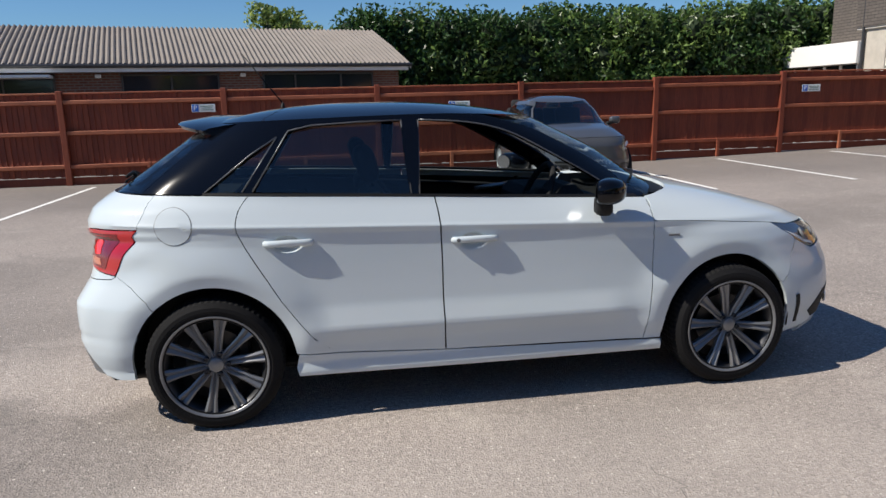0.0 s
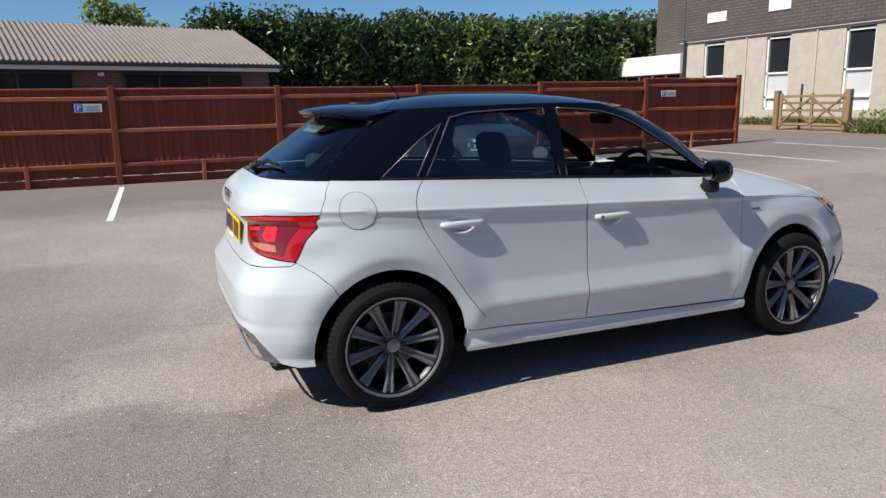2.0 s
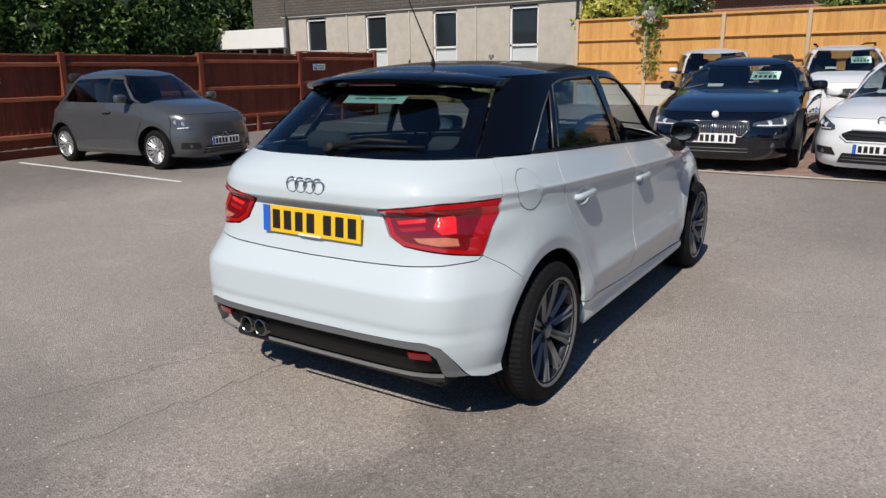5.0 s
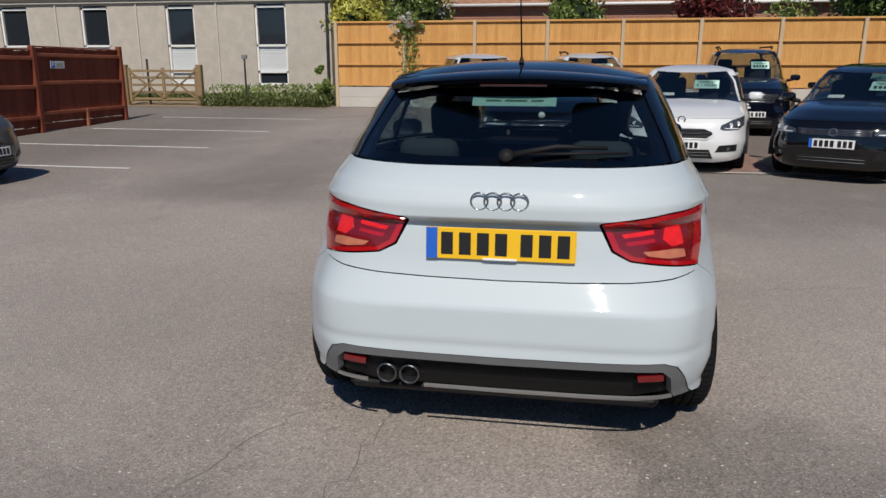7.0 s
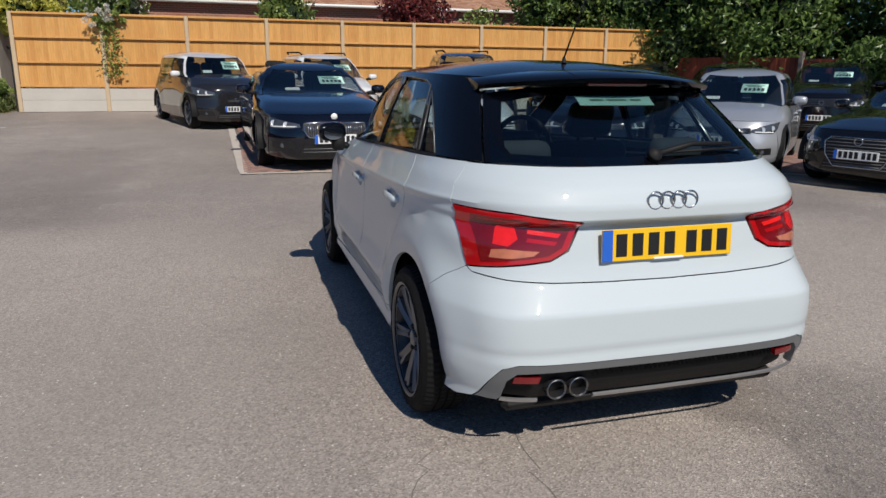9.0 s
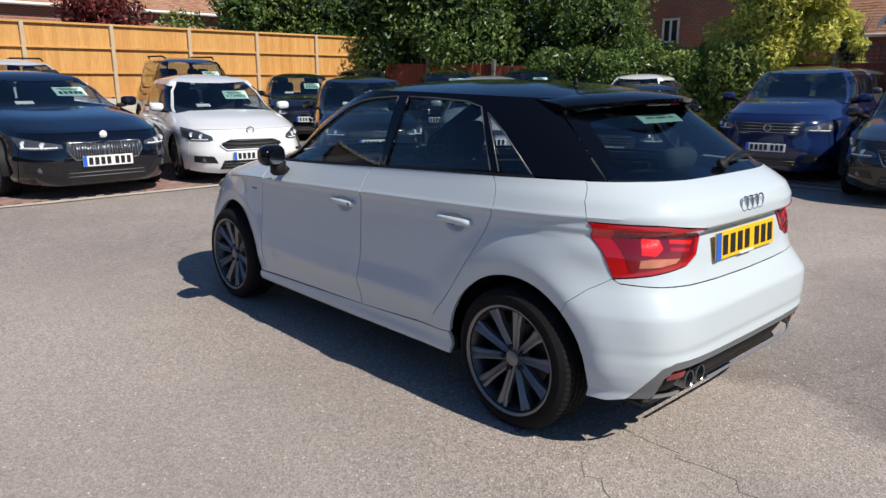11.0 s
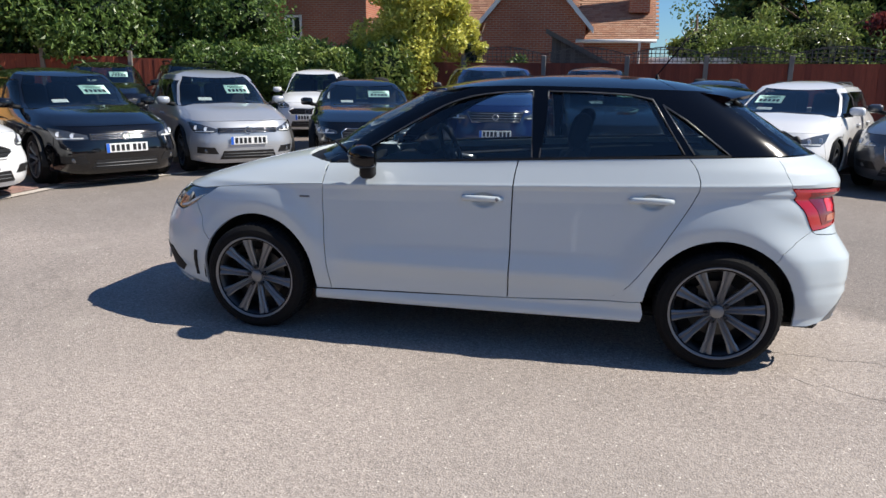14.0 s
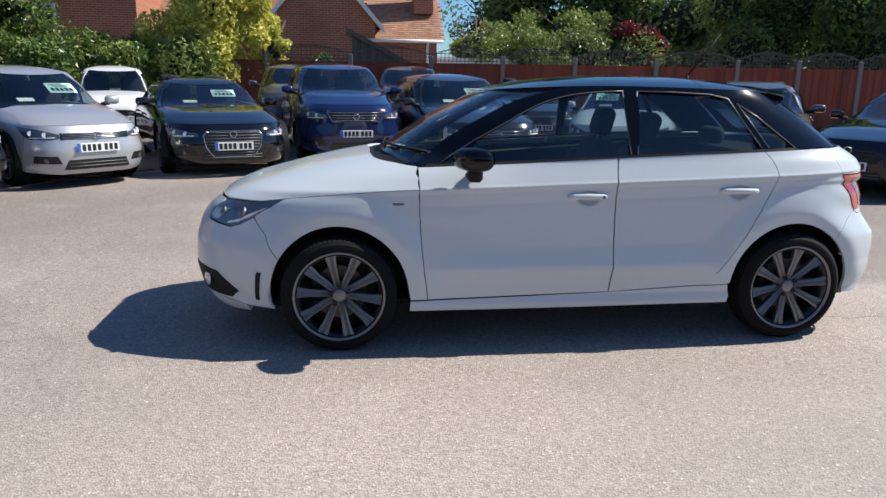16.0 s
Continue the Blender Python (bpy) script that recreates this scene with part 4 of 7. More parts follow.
for x, y, h, r, mt, lb in ((30, -9, 5.0, 3.0, LEAF_MID, "pale green tree in the gardens beyond"), (36, -6.5, 6.5, 3.2, LEAF_DARK, "tall dark tree in the gardens beyond"), (34, -13, 7.5, 3.6, LEAF_MID, "tall green tree in the gardens beyond"),
                           (22.5, -9.6, 3.6, 1.0, LEAF_PURPLE, "small copper-leaved tree in the gardens"), (19.5, -13.2, 4.6, 1.2, LEAF_PURPLE, "small copper-leaved tree among dark foliage"), (19, -12.5, 5.2, 2.6, LEAF_DARK, "dark ivy-clad tree behind the fence"),
                           (18, -19, 6.5, 3.2, LEAF_DARK, "dark green tree behind the fence"), (24, -7.5, 3.2, 1.8, LEAF_MID, "pale flowering garden shrub"), (28, -5.2, 3.6, 1.7, LEAF_MID, "pale green garden tree beyond the fence"),
                           (-4.6, 20.5, 4.6, 1.5, LEAF_MID, "small tree with white blossom behind the golden fence"), (0.6, 20.0, 4.2, 1.1, LEAF_MID, "small green tree behind the golden fence"),
                           (4.9, 20.4, 4.3, 1.5, LEAF_PURPLE, "copper-leaved tree behind the golden fence"), (-7.4, 21.2, 4.4, 1.4, LEAF_YELLOW, "yellow-green shrub beside the building"),
                           (10, 19.6, 4.6, 1.7, LEAF_DARK, "dark tree with white flowers behind the golden fence"), (30, 22, 8, 3.5, LEAF_DARK, "dark tree behind the houses")):
    tree(lb, (x, y, G(x, y)), h, h * 0.68, (r, r, h * 0.36), mt, 3600, 0.2, 24, extra=(BLOSSOM, 500, 0.1) if "white" in lb else None)
ivy = tagged(new("climber"), "white-flowered climber hanging over the golden fence", "shrub", kind="stuff")
leaf_sheet("leaves", np.vstack([lumps(700, (-4.35, 16.85, 2.75), (0.5, 0.2, 0.45), 10), np.column_stack([rng.normal(-4.3, 0.16, 260), rng.normal(16.86, 0.04, 260), rng.uniform(1.2, 2.5, 260)])]), 0.1, LEAF_MID, ivy)
leaf_sheet("flowers", lumps(380, (-4.5, 16.75, 2.75), (0.45, 0.22, 0.42), 9), 0.07, BLOSSOM, ivy)

# ---- the white hatchback: one closed skin, cut into its panels ----
BODY_WHITE = paint("white_car_paint", (0.535, 0.597, 0.626), 0.42, 0.8, spec_=0.12)
GLOSS_BLACK = paint("gloss_black_paint", (0.0025, 0.003, 0.005), 0.1, 0.38, spec_=0.15)
TRIM_BLACK = plain("black_plastic", (0.009, 0.009, 0.0095), 0.6, vary=0.15, scale=20, bump=0.1, bscale=300, Specular_IOR_Level=0.25)
SATIN_GREY = plain("grey_trim", (0.13, 0.135, 0.14), 0.42, vary=0.1, scale=15)
SATIN_SILVER = plain("satin_silver", (0.5, 0.51, 0.52), 0.32, 0.8, vary=0.05)
MOULDING = plain("grey_moulding", (0.16, 0.165, 0.17), 0.35, 0.6, vary=0.05)
CHROME = plain("chrome", (0.42, 0.43, 0.45), 0.18, 1.0, vary=0.03)
RUBBER = plain("tyre_rubber", (0.0065, 0.0065, 0.007), 0.8, vary=0.3, scale=12, bump=0.25, bscale=120, Specular_IOR_Level=0.2)
ALLOY = plain("gunmetal_alloy", (0.2, 0.205, 0.212), 0.34, 0.45, vary=0.1, scale=25)
ALLOY_DARK = plain("dark_alloy", (0.05, 0.051, 0.055), 0.4, 0.7, vary=0.1, scale=25)
WHEEL_SILVER = plain("silver_alloy", (0.5, 0.5, 0.5), 0.35, 0.6, vary=0.1, scale=25)
STEEL = plain("brake_steel", (0.07, 0.068, 0.066), 0.4, 0.9, vary=0.1)
INTERIOR = plain("dark_cloth", (0.01, 0.0105, 0.012), 0.9, vary=0.2, scale=30, bump=0.2, bscale=300)
INTERIOR_GREY = plain("grey_cloth", (0.07, 0.072, 0.076), 0.9, vary=0.2, scale=30, bump=0.2, bscale=300)
GLASS_CLEAR = glass("clear_car_glass", (0.74, 0.82, 0.82))
GLASS_TINT = glass("tinted_car_glass", (0.46, 0.55, 0.57))
RED_LENS = plain("red_lens", (0.16, 0.003, 0.005), 0.1, vary=0.5, scale=22, bump=0.12, bscale=160, Coat_Weight=1.0)
RED_RIM = plain("red_lens_edge", (0.42, 0.006, 0.009), 0.1, vary=0.2, scale=14, Coat_Weight=1.0)
RED_BRIGHT = plain("bright_red_lens", (0.8, 0.012, 0.008), 0.14, vary=0.35, scale=30, bump=0.2, bscale=200, Coat_Weight=1.0)
AMBER_LENS = plain("amber_lens", (0.5, 0.17, 0.1), 0.12, vary=0.5, bump=0.2, bscale=200, scale=20, Coat_Weight=1.0)
CLEAR_LENS = plain("lamp_reflector", (0.62, 0.64, 0.67), 0.28, 0.35, vary=0.3, scale=22, Coat_Weight=1.0)
HEAD_CLEAR = plain("headlight_clear", (0.13, 0.135, 0.145), 0.16, 0.6, vary=0.6, scale=24, Coat_Weight=1.0)
HEAD_CHROME = plain("headlight_chrome", (0.6, 0.6, 0.58), 0.2, 0.9, vary=0.4, scale=30, bump=0.3, bscale=60, Coat_Weight=1.0)
PLATE_YELLOW = plain("plate_yellow", (0.85, 0.5, 0.015), 0.35, vary=0.03)
PLATE_WHITE = plain("plate_white", (0.8, 0.8, 0.78), 0.35, vary=0.03)
PLATE_BLUE = plain("plate_blue", (0.02, 0.12, 0.55), 0.35, vary=0.03)
INK = plain("black_ink", (0.012, 0.012, 0.012), 0.4)
PAPER_GREEN = plain("pale_green_card", (0.55, 0.8, 0.7), 0.6, vary=0.04)
PAPER_WHITE = plain("white_card", (0.8, 0.82, 0.8), 0.6, vary=0.04)


def soft_table(rows, h):
    xs_, ys_ = np.array(rows).T

    def f(v):
        return sum(np.interp(v + d * h, xs_, ys_) for d in (-1, -0.6, -0.2, 0.2, 0.6, 1)) / 6
    return f


def step01(a, b, v):
    v = min(1.0, max(0.0, (v - a) / (b - a)))
    return v * v * (3 - 2 * v)


half_width = soft_table([(0.12, 0.70), (0.2, 0.782), (0.235, 0.80), (0.285, 0.785), (0.30, 0.79), (0.36, 0.799), (0.425, 0.823), (0.445, 0.823), (0.53, 0.8), (0.62, 0.793), (0.76, 0.786), (0.82, 0.789), (0.842, 0.798), (0.846, 0.799),
                         (0.855, 0.791), (0.95, 0.74), (1.05, 0.708), (1.15, 0.668), (1.25, 0.622), (1.33, 0.572), (1.42, 0.5)], 0.005)
rear_y = soft_table([(0.12, -1.72), (0.2, -1.8), (0.27, -1.845), (0.33, -1.862), (0.405, -1.876), (0.44, -1.872), (0.46, -1.878), (0.58, -1.879), (0.587, -1.873), (0.655, -1.832), (0.67, -1.822), (0.7, -1.812), (0.74, -1.802), (0.862, -1.783),
                     (0.884, -1.826), (0.93, -1.829), (0.985, -1.803), (1.03, -1.748), (1.06, -1.695), (1.3, -1.335), (1.36, -1.245)], 0.005)
front_y = soft_table([(0.12, 1.86), (0.2, 1.95), (0.28, 2.0), (0.4, 2.03), (0.55, 2.03), (0.65, 2.0), (0.72, 1.95), (0.77, 1.87), (0.82, 1.75), (0.9, 1.47), (0.95, 1.25), (0.98, 1.08), (1.0, 0.99), (1.18, 0.72), (1.347, 0.37), (1.4, 0.1)], 0.012)
YM = -0.2
HUBS = (-1.2345, 1.2345)
HUB_Z, ARCH, LIFT, FLARE = 0.302, 0.357, 0.036, 0.021
LIP = 0.013          # how far the arch edges turn in
CUPS = ((-0.06, 0.803), (-0.89, 0.829))      # hollows behind the door handles


def power(z, front):
    if front:
        return 3.9 - 1.0 * step01(0.75, 1.05, z) + 0.7 * step01(0.68, 0.42, z)
    return 4.2 + 0.4 * step01(1.05, 0.98, z) + 1.2 * step01(0.93, 0.78, z) + 1.6 * step01(0.74, 0.5, z)


def skin(a, z, inset=0.0):
    """A point of the right half of the skin: a runs from 0 at the tail's middle over the side to pi at the nose's middle."""
    front = a > math.pi / 2
    n = power(z, front)
    c, s = abs(math.cos(a)), math.sin(a)
    r = (c ** n + s ** n) ** (-1 / n)
    y = YM + (front_y(z) - YM) * r * c if front else YM + (rear_y(z) - YM) * r * c
    q = z - LIFT * (0.82 - y) * step01(0.35, 0.85, z)
    w = half_width(q)
    if 0.3 < q < 0.56 and CUPS:
        w -= max(0.0, w - 0.799) * (1 - step01(-0.92, -0.66, y) * step01(0.84, 0.6, y))
    for hy in HUBS:
        d = math.hypot(y - hy, z - HUB_Z)
        if d < ARCH + 0.2:
            lip_ = min(1.0, max(0.0, (ARCH + 0.052 - d) / 0.052))
            w += (FLARE * step01(ARCH + 0.2, ARCH + 0.05, d) - LIP * lip_) * step01(0.62, 0.82, r * s) * step01(0.16, 0.4, z)
    for hy, hz in CUPS:
        d = math.hypot((y - hy) / 0.066, (z - hz) / 0.043)
        w -= 0.021 * step01(1.0, 0.55, d)
    w *= 1 - 0.03 * step01(-1.35, -1.85, y)
    return Vector((w * r * s, y, z))


def a_side(y, z):
    """The running angle of the skin at a given y on the side."""
    front = y > YM
    L = (front_y(z) - YM) if front else (YM - rear_y(z))
    n = power(z, front)
    t = min(0.9999, abs(y - YM) / L)
    x = (1 - t ** n) ** (1 / n)
    a = math.atan2(x, t)
    return math.pi - a if front else a


def a_end(x, z, front):
    """The running angle at a given x on the tail or the nose."""
    n = power(z, front)
    w = half_width(z)
    t = min(0.9999, x / w)
    a = math.atan2(t, (1 - t ** n) ** (1 / n))
    return math.pi - a if front else a


def S(*rows):
    return [(a_side(y, z), z) for y, z in rows]


def R(*rows):
    return [(a_end(abs(x), z, False) * (1 if x >= 0 else -1), z) for x, z in rows]


def N(*rows):
    return [(a_end(abs(x), z, True) if x >= 0 else 2 * math.pi - a_end(abs(x), z, True), z) for x, z in rows]


def skin_at(a, z, inset=0.0):
    """The whole skin: negative angles and angles past pi lie on the left half."""
    if a < 0:
        p = skin(-a, z)
        p.x = -p.x
    elif a > math.pi:
        p = skin(2 * math.pi - a, z)
        p.x = -p.x
    else:
        p = skin(a, z)
    if inset:
        e = 1e-3
        n = (skin_at(a + e, z) - skin_at(a - e, z)).cross(skin_at(a, z + e) - skin_at(a, z - e)).normalized()
        p = p - n * inset
    return p


def fine(rows, k=4):
    """A smooth curve through the points."""
    out = []
    pts_ = [rows[0], *rows, rows[-1]]
    for i in range(1, len(pts_) - 2):
        p0, p1, p2, p3 = (np.array(v, float) for v in pts_[i - 1:i + 3])
        for j in range(k):
            t = j / k
            out.append(tuple(0.5 * (2 * p1 + (p2 - p0) * t + (2 * p0 - 5 * p1 + 4 * p2 - p3) * t * t + (3 * p1 - p0 - 3 * p2 + p3) * t ** 3)))
    out.append(tuple(rows[-1]))
    return out


def arch(hy, a0, a1, k=22, r=ARCH):
    """Points of a wheel arch in y, z, from angle a0 to a1 in degrees (0 is ahead, 90 is up)."""
    return [(hy + r * math.cos(radians(a0 + (a1 - a0) * i / k)), HUB_Z + r * math.sin(radians(a0 + (a1 - a0) * i / k))) for i in range(k + 1)]


def skin_panel(outline, step_a=0.03, step_z=0.025, inset=0.0, rim=0.018, mirror=False, dense=(), dense_a=()):
    """The stretch of skin inside an outline of (angle, height), with turned-in edges."""
    bm = bmesh.new()
    f = bm.faces.new([bm.verts.new((a * 10, z * 10, 0)) for a, z in outline])
    if f.calc_area() and f.normal.z == 0:
        bm.normal_update()
    lo_a, hi_a = min(a for a, _ in outline), max(a for a, _ in outline)
    lo_z, hi_z = min(z for _, z in outline), max(z for _, z in outline)
    for lo, hi, st, no in ((lo_a, hi_a, step_a, (1, 0, 0)), (lo_z, hi_z, step_z, (0, 1, 0))):
        k = int((hi - lo) / st)
        for i in range(1, k + 1):
            v = (lo + (hi - lo) * i / (k + 1)) * 10
            bmesh.ops.bisect_plane(bm, geom=[*bm.verts, *bm.edges, *bm.faces], plane_co=(v * no[0], v * no[1], 0), plane_no=no, dist=1e-5)
    for v in dense:
        bmesh.ops.bisect_plane(bm, geom=[*bm.verts, *bm.edges, *bm.faces], plane_co=(0, v * 10, 0), plane_no=(0, 1, 0), dist=1e-5)
    for v in dense_a:
        bmesh.ops.bisect_plane(bm, geom=[*bm.verts, *bm.edges, *bm.faces], plane_co=(v * 10, 0, 0), plane_no=(1, 0, 0), dist=1e-5)
    bm.normal_update()
    flip = sum(g.normal.z * g.calc_area() for g in bm.faces) < 0
    if flip:
        bmesh.ops.reverse_faces(bm, faces=list(bm.faces))
    bmesh.ops.triangulate(bm, faces=[g for g in bm.faces if len(g.verts) > 4])
    edge = [e for e in bm.edges if e.is_boundary]
    flat = {v: (v.co.x / 10, v.co.y / 10) for v in bm.verts}
    if rim:
        ext = bmesh.ops.extrude_edge_only(bm, edges=edge)
        for v in [g for g in ext["geom"] if isinstance(g, bmesh.types.BMVert)]:
            a, z = v.co.x / 10, v.co.y / 10
            v.co = skin_at(a, z, inset + rim)
    for v, (a, z) in flat.items():
        v.co = skin_at(a, z, inset)
    if mirror:
        for v in bm.verts:
            v.co.x = -v.co.x
        bmesh.ops.reverse_faces(bm, faces=list(bm.faces))
    return bm


car = thing("hatchback_car", "white five-door hatchback with black roof, tinted glass and gunmetal wheels", "car")


def both(name, outline, mat, parent=car, label="", **k):
    made = []
    for mirror in (False, True):
        made.append(part(name, skin_panel(outline, mirror=mirror, **k), mat, parent, label, smooth=35))
    return made


gap = 0.0035
CREASE = np.arange(0.8225, 0.945, 0.0052)        # fine rows about the shoulder line
ROWS = [*np.arange(0.757, 0.82, 0.0065), *CREASE, *np.arange(0.405, 0.465, 0.0085)]
CUP_A = {hy: [a_side(hy + d, hz) for d in np.arange(-0.075, 0.0751, 0.0094)] for hy, hz in CUPS}
BELT = [(0.80, 0.948), (0.5, 0.965), (0.2, 0.982), (-0.2, 1.003), (-0.6, 1.022), (-1.0, 1.038), (-1.22, 1.046), (-1.45, 1.052)]


def belt(y):
    return float(np.interp(-y, [-b[0] for b in BELT], [b[1] for b in BELT]))


front_edge = fine([(0.821, 0.946), (0.82, 0.86), (0.818, 0.7), (0.805, 0.5), (0.775, 0.272)])
b_edge = fine([(-0.225, 1.004), (-0.212, 0.92), (-0.205, 0.75), (-0.205, 0.5), (-0.198, 0.296)])
c_edge = fine([(-1.045, 1.04), (-1.085, 0.985), (-1.1, 0.915), (-1.075, 0.84), (-0.995, 0.7), (-0.89, 0.53), (-0.79, 0.40), (-0.71, 0.34), (-0.62, 0.32)])
fd = both("front_door", S(*front_edge, *[(y + gap, z) for y, z in b_edge[::-1]], *[(y, belt(y)) for y in (0.0, 0.2, 0.4, 0.6)]), BODY_WHITE, dense=ROWS, dense_a=CUP_A[-0.06], step_a=0.024, step_z=0.02)
rd = both("rear_door", S(*[(y - gap, z) for y, z in b_edge], *[(y, z) for y, z in c_edge[::-1]], *[(y, belt(y)) for y in (-0.85, -0.65, -0.45)]), BODY_WHITE, dense=ROWS, dense_a=CUP_A[-0.89], step_a=0.016, step_z=0.018)
HOODLINE = fine([(0.824, 0.845), (1.0, 0.835), (1.25, 0.812), (1.5, 0.785)])
LAMP_F = [(1.5, 0.783), (1.575, 0.742), (1.655, 0.696), (1.745, 0.65)]
fender = both("front_wing", S(*[(y + gap * 1.3, z) for y, z in front_edge[::-1] if z < 0.836], (0.8235, 0.8435), *HOODLINE[1:], *LAMP_F[1:3], (1.662, 0.688), (1.605, 0.61), (1.545, 0.49), *arch(1.2345, 33, 172), (0.865, 0.27)), BODY_WHITE, step_a=0.012, step_z=0.012)
sill = both("side_skirt", S((0.868, 0.262), *[(y, float(np.interp(-y, [-0.87, 0.2, 0.62, 0.88], [0.262, 0.29, 0.313, 0.326]))) for y in (0.6, 0.3, 0.0, -0.3, -0.6, -0.75)], (-0.868, 0.325), (-0.882, 0.26), (-0.872, 0.222), (0.0, 0.212), (0.872, 0.208)), BODY_WHITE, label="white side skirt", step_z=0.012)
quarter = both("rear_quarter", S(*[(y - gap * 1.3, z) for y, z in c_edge[:-3]], (-0.8, 0.402), (-0.735, 0.349), (-0.68, 0.331), (-0.63, 0.3195), (-0.876, 0.331), *arch(-1.2345, 6, 132), (-1.5, 0.612), (-1.56, 0.665), (-1.636, 0.714), (-1.585, 0.81), (-1.522, 0.914), (-1.49, 0.985), (-1.452, 1.052), (-1.22, 1.046)), BODY_WHITE, dense=CREASE, step_a=0.012, step_z=0.012)
part("fuel_flap", skin_panel(S(*[(-1.365 + 0.078 * math.cos(t), 0.925 + 0.078 * math.sin(t)) for t in np.linspace(0, 2 * math.pi, 33)[:-1]]), 0.02, 0.02, inset=-0.0025, rim=0.0025), BODY_WHITE, quarter[0], "round fuel filler flap", smooth=35)
part("seam", skin_panel(S(*[(-1.365 + 0.081 * math.cos(t), 0.925 + 0.081 * math.sin(t)) for t in np.linspace(0, 2 * math.pi, 41)[:-1]]), 0.02, 0.02, inset=-0.0008, rim=0.0), SATIN_GREY, quarter[0], smooth=35)

right = S((-1.501, 0.6095)) + S((-1.561, 0.6625), (-1.633, 0.7095)) + R((0.69, 0.694), (0.6, 0.683), (0.45, 0.675), (0.25, 0.669))
low_in = R((0.3, 0.404), (0.5, 0.408), (0.6, 0.410), (0.648, 0.392), (0.675, 0.335), (0.705, 0.262))
low_out = S((-1.66, 0.248), (-1.588, 0.25)) + S(*arch(-1.2345, 188, 132.5, 14))
half = right + R((0.0, 0.666))
loop = half + [(-a, z) for a, z in right[::-1]] + [(-a, z) for a, z in low_out[::-1]] + [(-a, z) for a, z in low_in[::-1]] + R((0.0, 0.402)) + low_in + low_out
bumper = part("rear_bumper", skin_panel(loop, 0.02, 0.012), BODY_WHITE, car, smooth=35)

gr = S((-1.455, 1.05), (-1.493, 0.985), (-1.524, 0.915)) + R((0.56, 0.911), (0.345, 0.884), (0.335, 0.872), (0.385, 0.778), (0.45, 0.745)) + S((-1.64, 0.71)) + R((0.69, 0.698), (0.6, 0.687), (0.45, 0.679), (0.25, 0.673))
gtop = R((0.0, 1.052), (0.3, 1.052), (0.5, 1.053))
gate_loop = gr + R((0.0, 0.67)) + [(-a, z) for a, z in gr[::-1]] + [(-a, z) for a, z in gtop[1:][::-1]] + gtop
tailgate = part("tailgate", skin_panel(gate_loop, 0.025, 0.014, dense=np.arange(0.852, 0.9, 0.005)), BODY_WHITE, car, smooth=35)
LIGHT = R((0.345, 0.876), (0.55, 0.905)) + S((-1.528, 0.91), (-1.588, 0.81), (-1.638, 0.715)) + R((0.5, 0.745), (0.45, 0.752), (0.392, 0.784))


def shrunk(outline, k, da=0.0, dz=0.0):
    """The outline drawn in towards its middle."""
    ca, cz_ = np.mean(outline, axis=0)
    return [(ca + da + (a - ca) * k, cz_ + dz + (z - cz_) * k) for a, z in outline]


for k, lens in enumerate(both("rear_light", LIGHT, RED_RIM, label="red rear light cluster", inset=-0.004, rim=0.03, step_a=0.02, step_z=0.015)):
    m = k == 1
    deep = part("lamp_bowl", skin_panel(shrunk(LIGHT, 0.8, -0.012, 0.002), 0.02, 0.015, -0.0055, 0.002, m), RED_LENS, lens, "dark red lamp bowl", smooth=35)
    part("lamp_strip", skin_panel(R((0.42, 0.838), (0.53, 0.852), (0.535, 0.838), (0.43, 0.825)), 0.02, 0.02, -0.007, 0.002, m), RED_BRIGHT, deep, "bright red lamp strip", smooth=35)
    part("lamp_strip", skin_panel(R((0.43, 0.812), (0.53, 0.824), (0.535, 0.812), (0.44, 0.8)), 0.02, 0.02, -0.007, 0.002, m), RED_RIM, deep, "red lamp strip", smooth=35)
    part("lamp_strip", skin_panel(R((0.565, 0.862), (0.612, 0.868), (0.632, 0.80), (0.59, 0.795), (0.56, 0.82)), 0.02, 0.02, -0.007, 0.002, m), RED_BRIGHT, deep, "bright red lamp strip", smooth=35)
    part("turn_lens", skin_panel(R((0.49, 0.781), (0.6, 0.787), (0.635, 0.782), (0.64, 0.755), (0.58, 0.755), (0.51, 0.766)), 0.02, 0.02, -0.007, 0.002, m), AMBER_LENS, deep, "clear amber turn lens", smooth=35)

# lower tail: grey frame, black mesh insert, silver lip, reflectors, pipes
fr_in = R((0.0, 0.368), (0.3, 0.371), (0.5, 0.374), (0.59, 0.373), (0.62, 0.343), (0.64, 0.262))
fr_out = R((0.70, 0.262), (0.672, 0.335), (0.644, 0.39), (0.6, 0.407), (0.5, 0.405), (0.3, 0.401), (0.0, 0.399))
trim_loop = fr_in + fr_out + [(-a, z) for a, z in fr_out[:-1][::-1]] + [(-a, z) for a, z in fr_in[1:][::-1]]
part("diffuser_frame", skin_panel(trim_loop, 0.03, 0.012, 0.004, 0.03), SATIN_GREY, car, "grey diffuser frame", smooth=35)
part("diffuser", skin_panel(R((0.625, 0.34), (0.6, 0.372), (0.0, 0.372), (-0.6, 0.372), (-0.625, 0.34), (-0.645, 0.25), (-0.5, 0.215), (0.0, 0.21), (0.5, 0.215), (0.645, 0.25)), 0.03, 0.02, 0.05, 0.02), TRIM_BLACK, car, "black honeycomb diffuser", smooth=35)
mesh_bm = bmesh.new()
